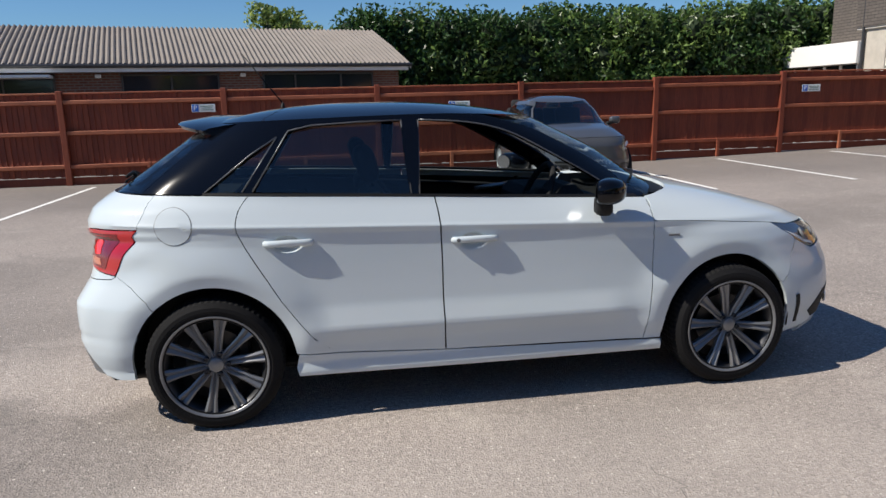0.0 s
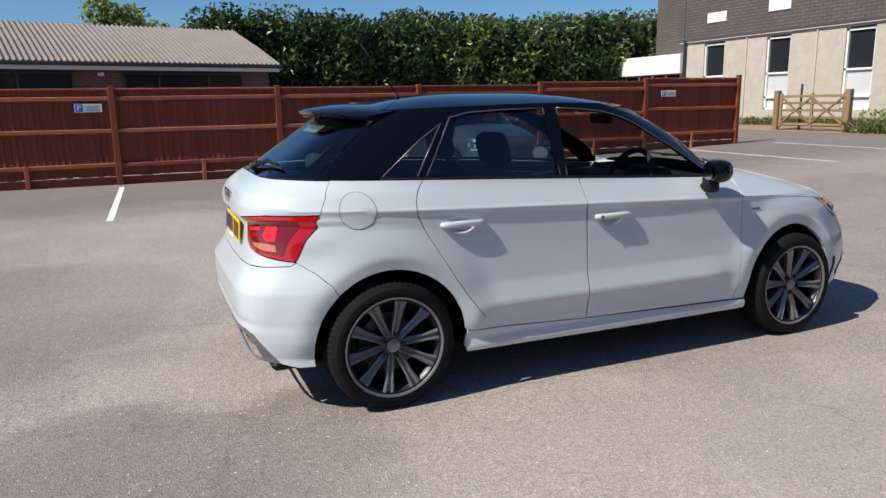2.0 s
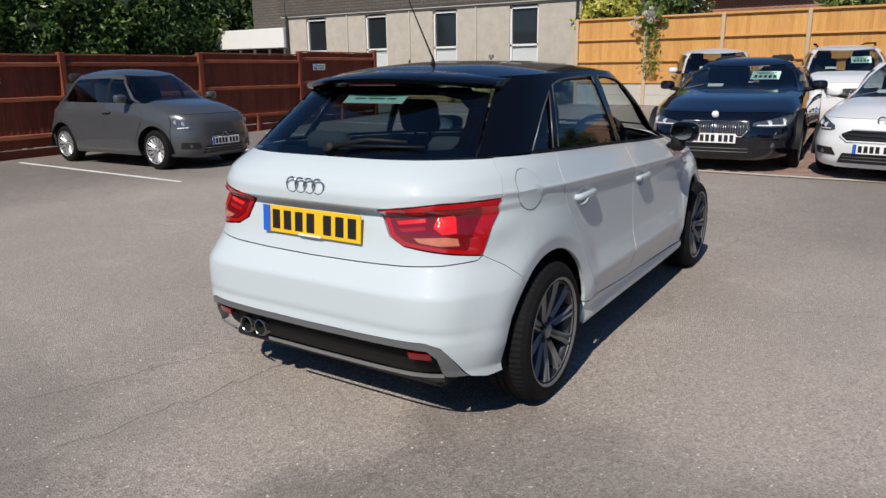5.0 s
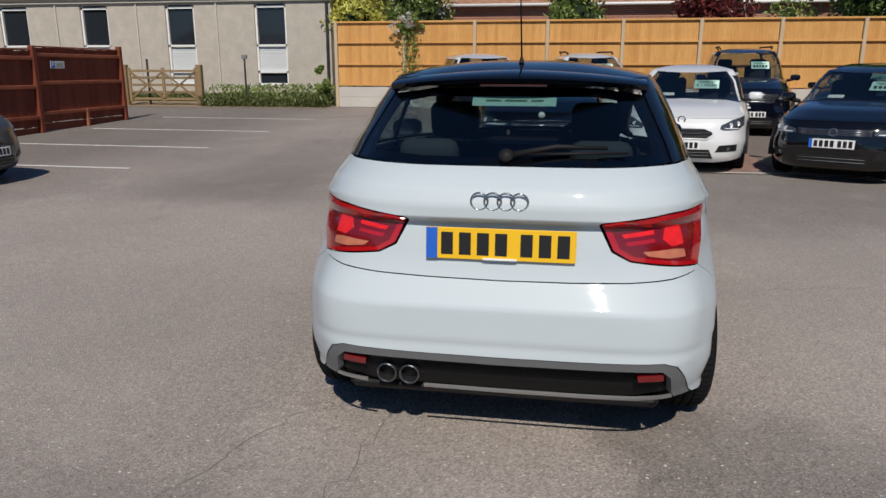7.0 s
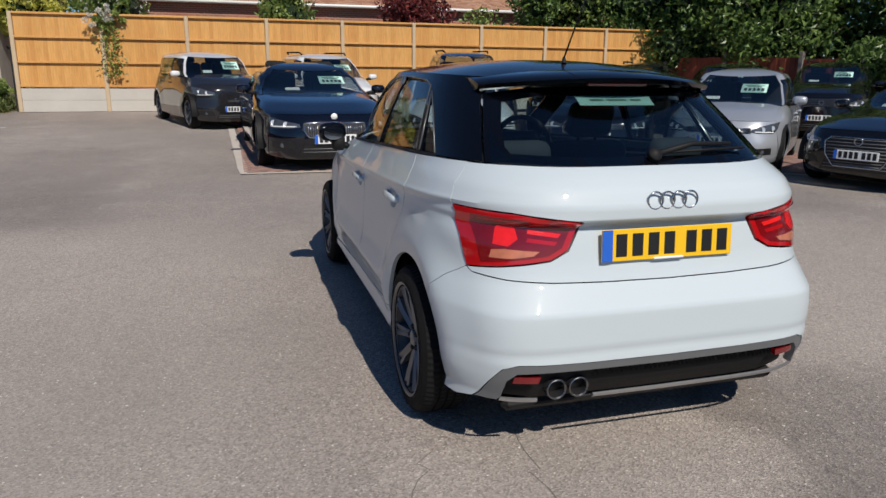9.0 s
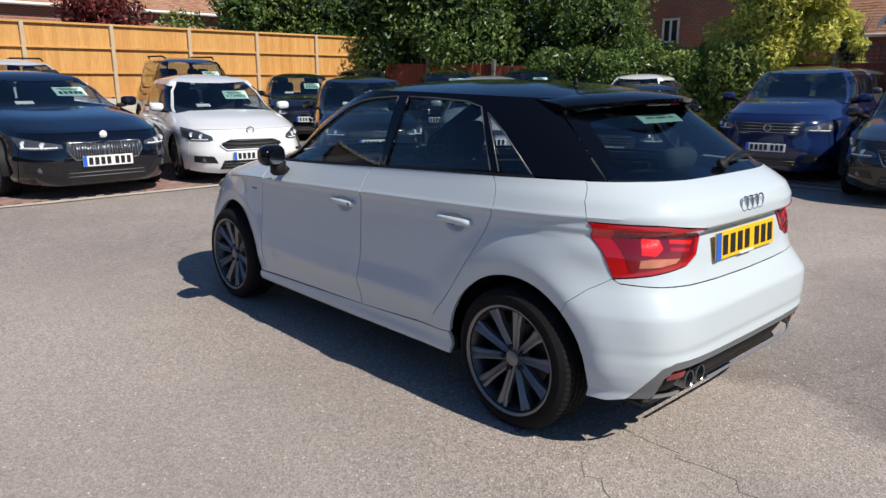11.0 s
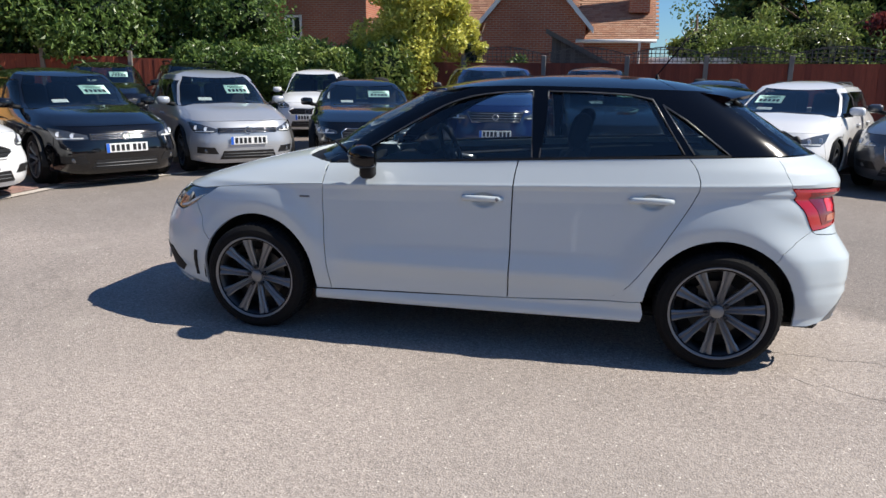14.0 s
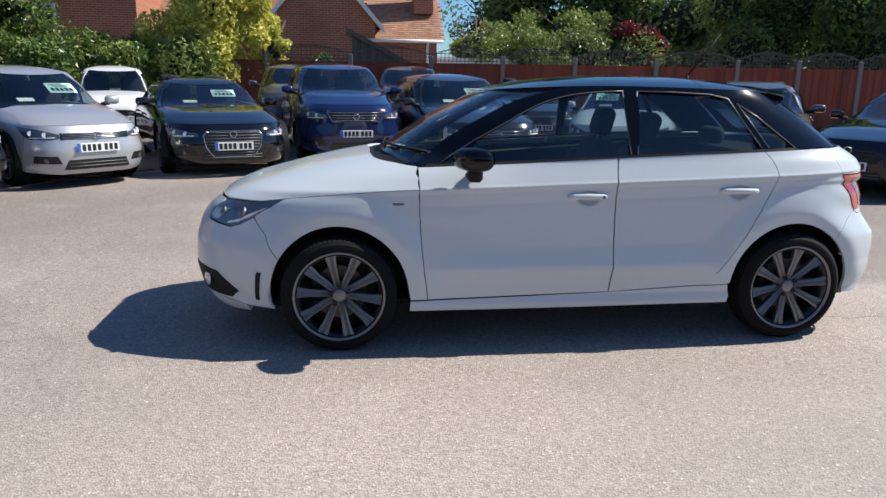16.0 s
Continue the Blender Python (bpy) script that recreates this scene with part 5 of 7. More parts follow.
for row in range(3):
    for i in range(60):
        x = -0.6 + 0.02 * i + 0.01 * (row % 2)
        if abs(x) > 0.6 or -0.5 < x < -0.28:
            continue
        p = skin_at(a_end(abs(x), 0.3, False) * (1 if x > 0 else -1), 0.315 + 0.018 * row, 0.042)
        for t in range(3):
            c, s2 = math.cos(math.pi * t / 3), math.sin(math.pi * t / 3)
            box(mesh_bm, (p.x + 0.005 * c, p.y, p.z + 0.005 * s2), (0.011, 0.004, 0.0025), None) if t == 0 else box(mesh_bm, (0, 0, 0), (0.011, 0.004, 0.0025), pose(p.x + 0.005 * c, p.y, p.z + 0.005 * s2, 0, math.degrees(-math.pi * t / 3), 0))
tagged(part("honeycomb", mesh_bm, TRIM_BLACK, bpy.data.objects["diffuser"]), kind="stuff")
lip = R((0.632, 0.272), (0.5, 0.262), (0.3, 0.258), (0.0, 0.256), (-0.28, 0.258), (-0.28, 0.246), (0.0, 0.243), (0.3, 0.245), (0.5, 0.249), (0.634, 0.259))
part("lip", skin_panel(lip, 0.04, 0.02, 0.004, 0.008), SATIN_SILVER, car, "satin silver lip", smooth=35)
part("lip", skin_panel(R((-0.632, 0.272), (-0.5, 0.263), (-0.5, 0.25), (-0.634, 0.259)), 0.04, 0.02, 0.004, 0.008), SATIN_SILVER, car, "satin silver lip", smooth=35)
lower = R((0.634, 0.256), (0.5, 0.246), (0.3, 0.242), (0.0, 0.24), (-0.28, 0.242), (-0.28, 0.19), (0.0, 0.185), (0.4, 0.19), (0.63, 0.215))
part("valance", skin_panel(lower, 0.04, 0.02, 0.09, 0.04), TRIM_BLACK, car, smooth=35)
for s in (1, -1):
    part("reflector", skin_panel(R((0.5, 0.352), (0.595, 0.355), (0.6, 0.33), (0.505, 0.327)), 0.03, 0.02, 0.012, 0.02, s < 0), RED_LENS, car, "red reflector", smooth=35)
DARK_CHROME = plain("dark_chrome", (0.2, 0.2, 0.205), 0.25, 0.9)
for x in (-0.412, -0.327):
    at = pose(x, -1.83, 0.293, 90, 0, 0)
    tip = part("tail_pipe", lathe(bmesh.new(), [(0.0395, -0.14), (0.0395, -0.012), (0.0375, -0.002), (0.034, 0.0), (0.0305, -0.004), (0.029, -0.02), (0.029, -0.12)], 28, at), DARK_CHROME, car, "dark chrome tail pipe", smooth=35)
    part("bore", lathe(bmesh.new(), [(0.029, -0.05), (0.0, -0.05)], 28, at), INK, tip, "black bore")
part("silencer", boxes(((0, -1.55, 0.24), (1.1, 0.3, 0.14)), bevel=0.04), TRIM_BLACK, car)

# nose: bonnet, lamps, bumper, grille
bon_r = [(a, z) for a, z in S(*[(y, z + 0.003) for y, z in HOODLINE], (1.62, 0.77))] + N((0.45, 0.765), (0.25, 0.762), (0.0, 0.76))
back = S((0.8255, 0.95)) + N((0.57, 0.962), (0.3, 0.98), (0.0, 0.985))
bon_top = S((0.8242, 0.9))
bonnet_loop = bon_top + bon_r + [(2 * math.pi - a, z) for a, z in bon_r[:-1][::-1]] + [(2 * math.pi - a, z) for a, z in bon_top] + [(2 * math.pi - a, z) for a, z in back[:-1]] + back[::-1]
part("bonnet", skin_panel(bonnet_loop, 0.03, 0.008), BODY_WHITE, car, smooth=35)
lampf = S(*LAMP_F) + N((0.6, 0.636), (0.47, 0.66), (0.44, 0.70), (0.46, 0.754)) + S((1.66, 0.766), (1.6, 0.774))
for k, h in enumerate(both("headlight", lampf, HEAD_CLEAR, label="clear headlight with chrome reflectors", inset=0.003, rim=0.03, step_a=0.02, step_z=0.015)):
    m = k == 1
    part("reflector", skin_panel(shrunk(lampf, 0.42, 0.085, -0.02), 0.02, 0.012, 0.0015, 0.002, m), HEAD_CHROME, h, "bright chrome reflector", smooth=35)
    part("running_light", skin_panel(S((1.60, 0.737), (1.67, 0.7), (1.75, 0.66)) + N((0.58, 0.648), (0.58, 0.658)) + S((1.755, 0.672), (1.67, 0.712)), 0.02, 0.012, 0.001, 0.002, m), PAPER_WHITE, h, "pale running light strip", smooth=35)
    for xx, zz, rr in ((0.6, 0.708, 0.03), (0.52, 0.702, 0.026)):
        p = skin_at(a_end(xx, zz, True), zz, 0.004)
        part("bulb_lens", lathe(bmesh.new(), [(0.0, 0.006), (rr * 0.7, 0.004), (rr, 0.0), (rr * 1.08, 0.003), (rr * 1.12, -0.008)], 18, pose((-1 if m else 1) * p.x, p.y, p.z, -62, 0, -32 * (-1 if m else 1))), SATIN_GREY, h, smooth=40)
nb = S((1.548, 0.487), (1.608, 0.608), (1.667, 0.685)) + S((1.745, 0.645)) + N((0.6, 0.63), (0.47, 0.652), (0.43, 0.70), (0.455, 0.742), (0.44, 0.757), (0.25, 0.755))
ng = N((0.27, 0.74), (0.29, 0.6), (0.24, 0.34))
nlow = N((0.3, 0.315), (0.5, 0.285)) + S((1.72, 0.232), (1.6, 0.214), (1.572, 0.214)) + S(*arch(1.2345, -12, 32, 12))
for mirror in (False, True):
    fb = part("front_bumper", skin_panel(nb + ng + nlow, 0.03, 0.02, mirror=mirror), BODY_WHITE, car, smooth=35)
    part("air_slot", skin_panel(S((1.632, 0.415), (1.655, 0.417), (1.666, 0.262), (1.645, 0.262)), 0.02, 0.03, -0.003, 0.004, mirror), TRIM_BLACK, fb, "black vertical air slot", smooth=35)
    part("fog_recess", skin_panel(N((0.62, 0.4), (0.54, 0.415), (0.42, 0.42), (0.36, 0.3), (0.52, 0.272), (0.63, 0.262), (0.655, 0.3)), 0.03, 0.02, -0.003, 0.004, mirror), TRIM_BLACK, fb, "black fog lamp recess", smooth=35)
    p = skin_at(a_end(0.54, 0.345, True), 0.345, -0.004)
    part("fog_lamp", lathe(bmesh.new(), [(0.0, 0.012), (0.03, 0.008), (0.038, 0.0)], 16, pose((-1 if mirror else 1) * p.x, p.y, p.z, -90, 0, -30 * (-1 if mirror else 1))), CLEAR_LENS, fb, smooth=True)
part("grille", skin_panel(N((0.25, 0.742), (0.275, 0.6), (0.225, 0.33), (-0.225, 0.33), (-0.275, 0.6), (-0.25, 0.742)), 0.03, 0.02, 0.012, 0.02), TRIM_BLACK, car, "black grille", smooth=35)
part("splitter", skin_panel(S((1.72, 0.226)) + N((0.5, 0.278), (0.3, 0.307), (-0.3, 0.307), (-0.5, 0.278)) + [(2 * math.pi - a, z) for a, z in S((1.72, 0.226), (1.7, 0.185))] + N((-0.45, 0.175), (0.45, 0.175)) + S((1.7, 0.185)), 0.04, 0.02, 0.0, 0.04), BODY_WHITE, car, smooth=35)
for s in (1, -1):
    p = skin_at(a_side(0.93, 0.772), 0.772, -0.001)
    part("side_badge", boxes(((0, 0, 0), (0.004, 0.06, 0.011)), bevel=0.002), SATIN_GREY, car, "small grey side badge").matrix_basis = pose(s * p.x, p.y, p.z)

# glasshouse frame, glass and roof
RAIL = lambda a: 1.338 + 0.034 * math.sin(a) ** 2


def roof_edge(y):
    a = a_side(y, 1.36)
    return (a, RAIL(a))


win_f = [(0.70, 0.972), (0.53, 1.078), (0.34, 1.185), (0.19, 1.265), (0.05, 1.312), (-0.1, 1.335), (-0.272, 1.345)]
win_f_low = [(-0.292, 1.022), (0.2, 0.997), (0.6, 0.975)]
win_r = [(-0.352, 1.346), (-0.55, 1.343), (-0.76, 1.333), (-0.862, 1.312), (-1.025, 1.06)]
win_r_low = [(-0.62, 1.038), (-0.33, 1.024)]
win_q = [(-0.912, 1.287), (-1.03, 1.214), (-1.225, 1.064), (-1.07, 1.06)]
wt = fine(win_f, 3)
a_edge = [(0.83, 0.957), (0.66, 1.09), (0.47, 1.2), (0.3, 1.285), (0.14, 1.335)]
frame_a = S(*wt) + [roof_edge(-0.272), roof_edge(-0.1), roof_edge(0.03)] + S(*fine(a_edge, 3)[::-1]) + S((0.79, 0.953))
frame_b = S((-0.272, 1.345), (-0.292, 1.022), (-0.292, 1.012), (-0.33, 1.014), (-0.352, 1.346)) + [roof_edge(-0.352), roof_edge(-0.272)]
frame_b2 = S(*win_r) + S((-1.025, 1.046), (-1.055, 1.048), (-1.07, 1.06), (-0.912, 1.287)) + [roof_edge(-0.93), roof_edge(-0.8), roof_edge(-0.55), roof_edge(-0.352)]
frame_d = S((-0.912, 1.287), (-1.03, 1.214), (-1.225, 1.064), (-1.245, 1.054), (-1.452, 1.058)) + R((0.575, 1.058), (0.55, 1.12), (0.515, 1.2), (0.475, 1.29)) + [(a_end(0.46, 1.335, False), RAIL(0.7)), roof_edge(-1.13), roof_edge(-1.06), roof_edge(-1.0), roof_edge(-0.93)]
for nm, o in (("a_pillar", frame_a), ("b_pillar", frame_b), ("c_pillar", frame_b2), ("d_pillar", frame_d)):
    both(nm, o, GLOSS_BLACK, rim=0.012, step_a=0.025, step_z=0.02)
sill_trim = S(*[(y, belt(y) + 0.002) for y in (0.79, 0.5, 0.2, -0.2, -0.6, -1.0, -1.24)], *[(y, belt(y) + 0.013) for y in (-1.24, -1.0, -0.6, -0.2, 0.2, 0.5, 0.77)])
both("belt_moulding", sill_trim, TRIM_BLACK, inset=-0.002, rim=0.012)
for mirror in (False, True):
    lift_bm = bmesh.new()
    for rows in (wt + [(-0.272, 1.345)], [(-0.352, 1.346), (-0.55, 1.343), (-0.76, 1.333), (-0.862, 1.312), (-1.025, 1.058)], [(-0.912, 1.287), (-1.03, 1.214), (-1.23, 1.06)], [(-0.352, 1.346), (-0.33, 1.024)], [(-0.272, 1.343), (-0.292, 1.022)], [(-0.912, 1.287), (-1.07, 1.058)]):
        pts_ = [skin_at(a_side(y, z), z, -0.002) for y, z in rows]
        tube(lift_bm, [(-p.x if mirror else p.x, p.y, p.z) for p in pts_], 0.0034, seg=6)
    part("window_moulding", lift_bm, MOULDING, car, "thin grey window moulding", smooth=True)
panes = [("rear_window", win_r + win_r_low, GLASS_TINT), ("quarter_window", win_q, GLASS_TINT), ("front_window", wt + win_f_low, GLASS_CLEAR)]
for nm, o, g in panes:
    for mirror in (False, True):
        if nm == "front_window" and not mirror:
            continue            # this one is wound down
        part(nm, skin_panel(S(*o), 0.05, 0.05, 0.012, 0.0, mirror), g, car, "tinted side glass", smooth=35)
w_r = S(*[(y, z) for y, z in fine(a_edge, 3)])
ws = [(a + 0.012, z) for a, z in w_r] + N((0.35, 1.338), (0.0, 1.34))
low_ws = N((0.0, 1.003), (0.4, 0.995), (0.57, 0.972))
part("windscreen", skin_panel(ws + [(2 * math.pi - a, z) for a, z in ws[:-1][::-1]] + [(2 * math.pi - a, z) for a, z in low_ws[1:][::-1]] + low_ws, 0.04, 0.02, 0.006, 0.0), GLASS_CLEAR, car, "clear windscreen", smooth=35)
part("cowl", skin_panel(N((0.57, 0.975), (0.5, 0.995), (0.3, 1.01), (0.0, 1.014), (-0.3, 1.01), (-0.5, 0.995), (-0.57, 0.975), (-0.56, 0.958), (-0.3, 0.974), (0.0, 0.979), (0.3, 0.974), (0.56, 0.958)), 0.04, 0.02, 0.016, 0.0), TRIM_BLACK, car, "black scuttle panel", smooth=35)
for x0, x1 in ((-0.1, 0.5), (-0.55, 0.0)):
    pts_ = [skin_at(a_end(abs(x), z, True) if x > 0 else 2 * math.pi - a_end(abs(x), z, True), z, -0.012) for x, z in ((x0, 1.008), ((x0 + x1) / 2, 1.02), (x1, 1.016))]
    part("wiper", tube(bmesh.new(), pts_, 0.008, 0.006, 6), TRIM_BLACK, car, smooth=True)
rg = R((0.0, 1.32), (0.3, 1.316), (0.468, 1.29), (0.51, 1.2), (0.545, 1.12), (0.57, 1.06))
rgl = rg + R((0.3, 1.055), (0.0, 1.055), (-0.3, 1.055)) + [(-a, z) for a, z in rg[1:][::-1]]
rear_glass = part("rear_glass", skin_panel(rgl, 0.04, 0.02, 0.005, 0.0), GLASS_TINT, car, "tinted tailgate glass", smooth=35)
# black printed border of the tailgate glass
border = bmesh.new()
inner = R((0.0, 1.285), (0.3, 1.283), (0.43, 1.26), (0.47, 1.18), (0.495, 1.11), (0.49, 1.09), (0.3, 1.082), (0.0, 1.08))
outer = R((0.0, 1.32), (0.3, 1.316), (0.468, 1.29), (0.51, 1.2), (0.545, 1.12), (0.57, 1.06), (0.3, 1.055), (0.0, 1.055))
for s in (1, -1):
    vi = [border.verts.new(skin_at(a * s, z, 0.0035)) for a, z in inner]
    vo = [border.verts.new(skin_at(a * s, z, 0.0035)) for a, z in outer]
    for i in range(len(vi) - 1):
        border.faces.new((vi[i], vi[i + 1], vo[i + 1], vo[i])[::s])
part("glass_border", border, GLOSS_BLACK, rear_glass, "black glass border")
rb = bmesh.new()
rings = []
A = np.linspace(-math.pi, math.pi, 97)[:-1]
for rho in np.linspace(0, 1, 19)[1:]:
    ring = []
    for a in A:
        e = skin_at(a, RAIL(a))
        zz = 1.431 - (1.431 - e.z) * rho ** 2.4
        ring.append(rb.verts.new((e.x * rho, -0.5 + (e.y + 0.5) * rho, zz)))
    rings.append(ring)
cv = rb.verts.new((0, -0.5, 1.431))
for j in range(len(A)):
    k = (j + 1) % len(A)
    rb.faces.new((cv, rings[0][j], rings[0][k]))
    for p, q in zip(rings, rings[1:]):
        rb.faces.new((p[j], q[j], q[k], p[k]))
bmesh.ops.recalc_face_normals(rb, faces=rb.faces)
roof = part("roof", rb, GLOSS_BLACK, car, "gloss black roof", smooth=True)
inn = roof.data.copy()
for v in inn.vertices:
    v.co.z -= 0.03
    v.co.x *= 0.985
inn.flip_normals()
inn.materials.clear()
inn.materials.append(plain("pale_headlining", (0.3, 0.3, 0.29), 0.9))
hl = new("headlining", inn)
hl.parent = car
# roof spoiler over the tailgate glass
sp = bmesh.new()
secs = []
for i in range(25):
    x = -0.52 + 1.04 * i / 24
    t = abs(x) / 0.52
    y0, y1 = -1.08 + 0.04 * t * t, -1.43 + 0.19 * t ** 2.2
    zt = 1.396 - 0.03 * t * t
    prof = [(y0, zt - 0.014), ((y0 + y1) / 2, zt - 0.012 - 0.01 * t), (y1 + 0.02, zt - 0.036), (y1, zt - 0.046), (y1 + 0.012, zt - 0.062), ((y0 + y1) / 2 + 0.03, zt - 0.075), (y0 + 0.02, zt - 0.06)]
    secs.append([sp.verts.new((x, y, z)) for y, z in prof])
for p, q in zip(secs, secs[1:]):
    for j in range(len(p)):
        sp.faces.new((p[j], p[(j + 1) % 7], q[(j + 1) % 7], q[j]))
sp.faces.new(secs[0]), sp.faces.new(secs[-1][::-1])
bmesh.ops.recalc_face_normals(sp, faces=sp.faces)
spoiler = part("spoiler", sp, GLOSS_BLACK, car, "gloss black roof spoiler", smooth=40)
part("brake_lamp", boxes(((0, -1.385, 1.326), (0.26, 0.02, 0.012)), bevel=0.004), RED_LENS, spoiler, "dark red high-level brake lamp")
ant = part("aerial_base", lathe(bmesh.new(), [(0.013, 0.0), (0.01, 0.008), (0.006, 0.026), (0.0, 0.028)], 16, pose(0, -0.91, 1.413, -6, 0, 0)), TRIM_BLACK, car, smooth=True)
part("mast", tube(bmesh.new(), [(0, -0.912, 1.44), (0, -1.1, 1.69)], 0.0042, 0.0026, 6), TRIM_BLACK, ant, smooth=True)
wp = bmesh.new()
pv = skin_at(0.0, 1.075, -0.012)
tube(wp, [pv, skin_at(a_end(0.17, 1.1, False), 1.1, -0.022), skin_at(a_end(0.34, 1.1, False), 1.098, -0.02)], 0.013, 0.007, 8)
tube(wp, [skin_at(a_end(0.07, 1.08, False), 1.082, -0.012), skin_at(a_end(0.41, 1.09, False), 1.088, -0.012)], 0.006, 0.005, 6)
wiper = part("rear_wiper", wp, TRIM_BLACK, car, smooth=True)
part("pivot", lathe(bmesh.new(), [(0.026, -0.01), (0.026, 0.01), (0.016, 0.02), (0, 0.022)], 16, pose(pv.x, pv.y, pv.z, 55, 0, 0)), TRIM_BLACK, wiper, smooth=40)
stick = part("sun_strip", skin_panel(R((-0.15, 1.29), (0.155, 1.29), (0.155, 1.254), (-0.15, 1.254)), 0.03, 0.02, 0.0085, 0.0), PAPER_GREEN, rear_glass, "pale green dealer sticker")
for x0, x1 in ((-0.1, -0.045), (-0.03, 0.05), (0.065, 0.11)):
    part("small_print", skin_panel(R((x0, 1.276), (x1, 1.276), (x1, 1.269), (x0, 1.269)), 0.03, 0.02, 0.0075, 0.0), SIGN_TEXT, stick, "illegible small print")

# plate, rings, handles, mirrors
pl = part("number_plate", boxes(((0, 0, 0), (0.52, 0.006, 0.111)), bevel=0.002), PLATE_YELLOW, car, "yellow number plate")
pl.matrix_basis = pose(-0.004, -1.812, 0.794, -4, 0, 0)
part("blue_band", boxes(((-0.239, -0.004, 0), (0.04, 0.002, 0.109))), PLATE_BLUE, pl)
for i in range(7):
    x = -0.185 + 0.063 * i + (0.025 if i > 3 else 0)
    part("character_bar", boxes(((x, -0.004, 0), (0.042, 0.002, 0.079)), bevel=0.0008), INK, pl)
part("plate_rim", boxes(((0.0, -0.005, -0.052), (0.12, 0.008, 0.008)), bevel=0.002), PLATE_WHITE, pl)
emb = new("emblem")
emb.parent = car
for i in range(4):
    x = -0.0765 + 0.0455 * i
    p = skin_at(a_end(abs(x), 0.947, False), 0.947, -0.004)
    tb = bmesh.new()
    tube(tb, [(x + 0.029 * math.cos(t), p.y - 0.001, 0.947 + 0.029 * math.sin(t)) for t in np.linspace(0, 2 * math.pi, 29)], 0.0036, seg=8, caps=False)
    part("ring", tb, CHROME, emb, smooth=True)
for s in (1, -1):
    for y in (-0.055, -0.885):
        z = 0.81 + 0.026 * (y < -0.5)
        p = skin_at(a_side(y + 0.13, z), z)
        base_x = p.x + 0.011
        hb = bmesh.new()
        tube(hb, [(base_x - 0.02, y - 0.098, z), (base_x - 0.004, y - 0.095, z + 0.001), (base_x + 0.003, y - 0.075, z + 0.002), (base_x + 0.006, y, z + 0.003), (base_x + 0.003, y + 0.078, z + 0.002), (base_x - 0.004, y + 0.098, z + 0.001), (base_x - 0.02, y + 0.101, z)], 0.0135, seg=12)
        for v in hb.verts:
            v.co.z = z + (v.co.z - z) * 1.1
        bmesh.ops.scale(hb, vec=(s, 1, 1), verts=hb.verts)
        if s < 0:
            bmesh.ops.reverse_faces(hb, faces=hb.faces)
        door = (fd if y > -0.5 else rd)[0 if s > 0 else 1]
        h = part("door_handle", hb, BODY_WHITE, door, smooth=50)
        if y > -0.5:
            part("lock_barrel", lathe(bmesh.new(), [(0.0, 0.002), (0.008, 0.002), (0.0095, 0.0)], 14, pose(s * (base_x + 0.0165), y - 0.078, z + 0.002, 0, s * 90, 0)), SATIN_GREY, h, "grey lock barrel", smooth=40)
    mb = bmesh.new()
    bmesh.ops.create_uvsphere(mb, u_segments=22, v_segments=14, radius=1.0, matrix=pose(s * 0.845, 0.565, 1.008) @ Matrix.Diagonal((0.092, 0.085, 0.06, 1)))
    for v in mb.verts:
        for ax, c0, rr in ((0, s * 0.845, 0.092), (2, 1.008, 0.06)):
            t = (v.co[ax] - c0) / rr
            v.co[ax] = c0 + rr * math.copysign(abs(t) ** 0.68, t)
        if v.co.y < 0.515:
            v.co.y = 0.515 + (v.co.y - 0.515) * 0.4
        v.co.y -= (abs(v.co.x) - 0.839) * 0.42
    mir = part("door_mirror", mb, GLOSS_BLACK, car, "gloss black door mirror", smooth=50)
    part("mirror_glass", lathe(bmesh.new(), [(0.0, 0.0), (0.9, 0.0)], 24, pose(s * 0.845, 0.494, 1.008, 90, 0, s * -22) @ Matrix.Diagonal((0.078, 0.05, 1, 1))), CHROME, mir)
    part("mirror_arm", boxes(((s * 0.812, 0.55, 0.938), (0.08, 0.075, 0.09)), ((s * 0.79, 0.56, 0.922), (0.1, 0.06, 0.04)), bevel=0.016), TRIM_BLACK, mir, smooth=True)

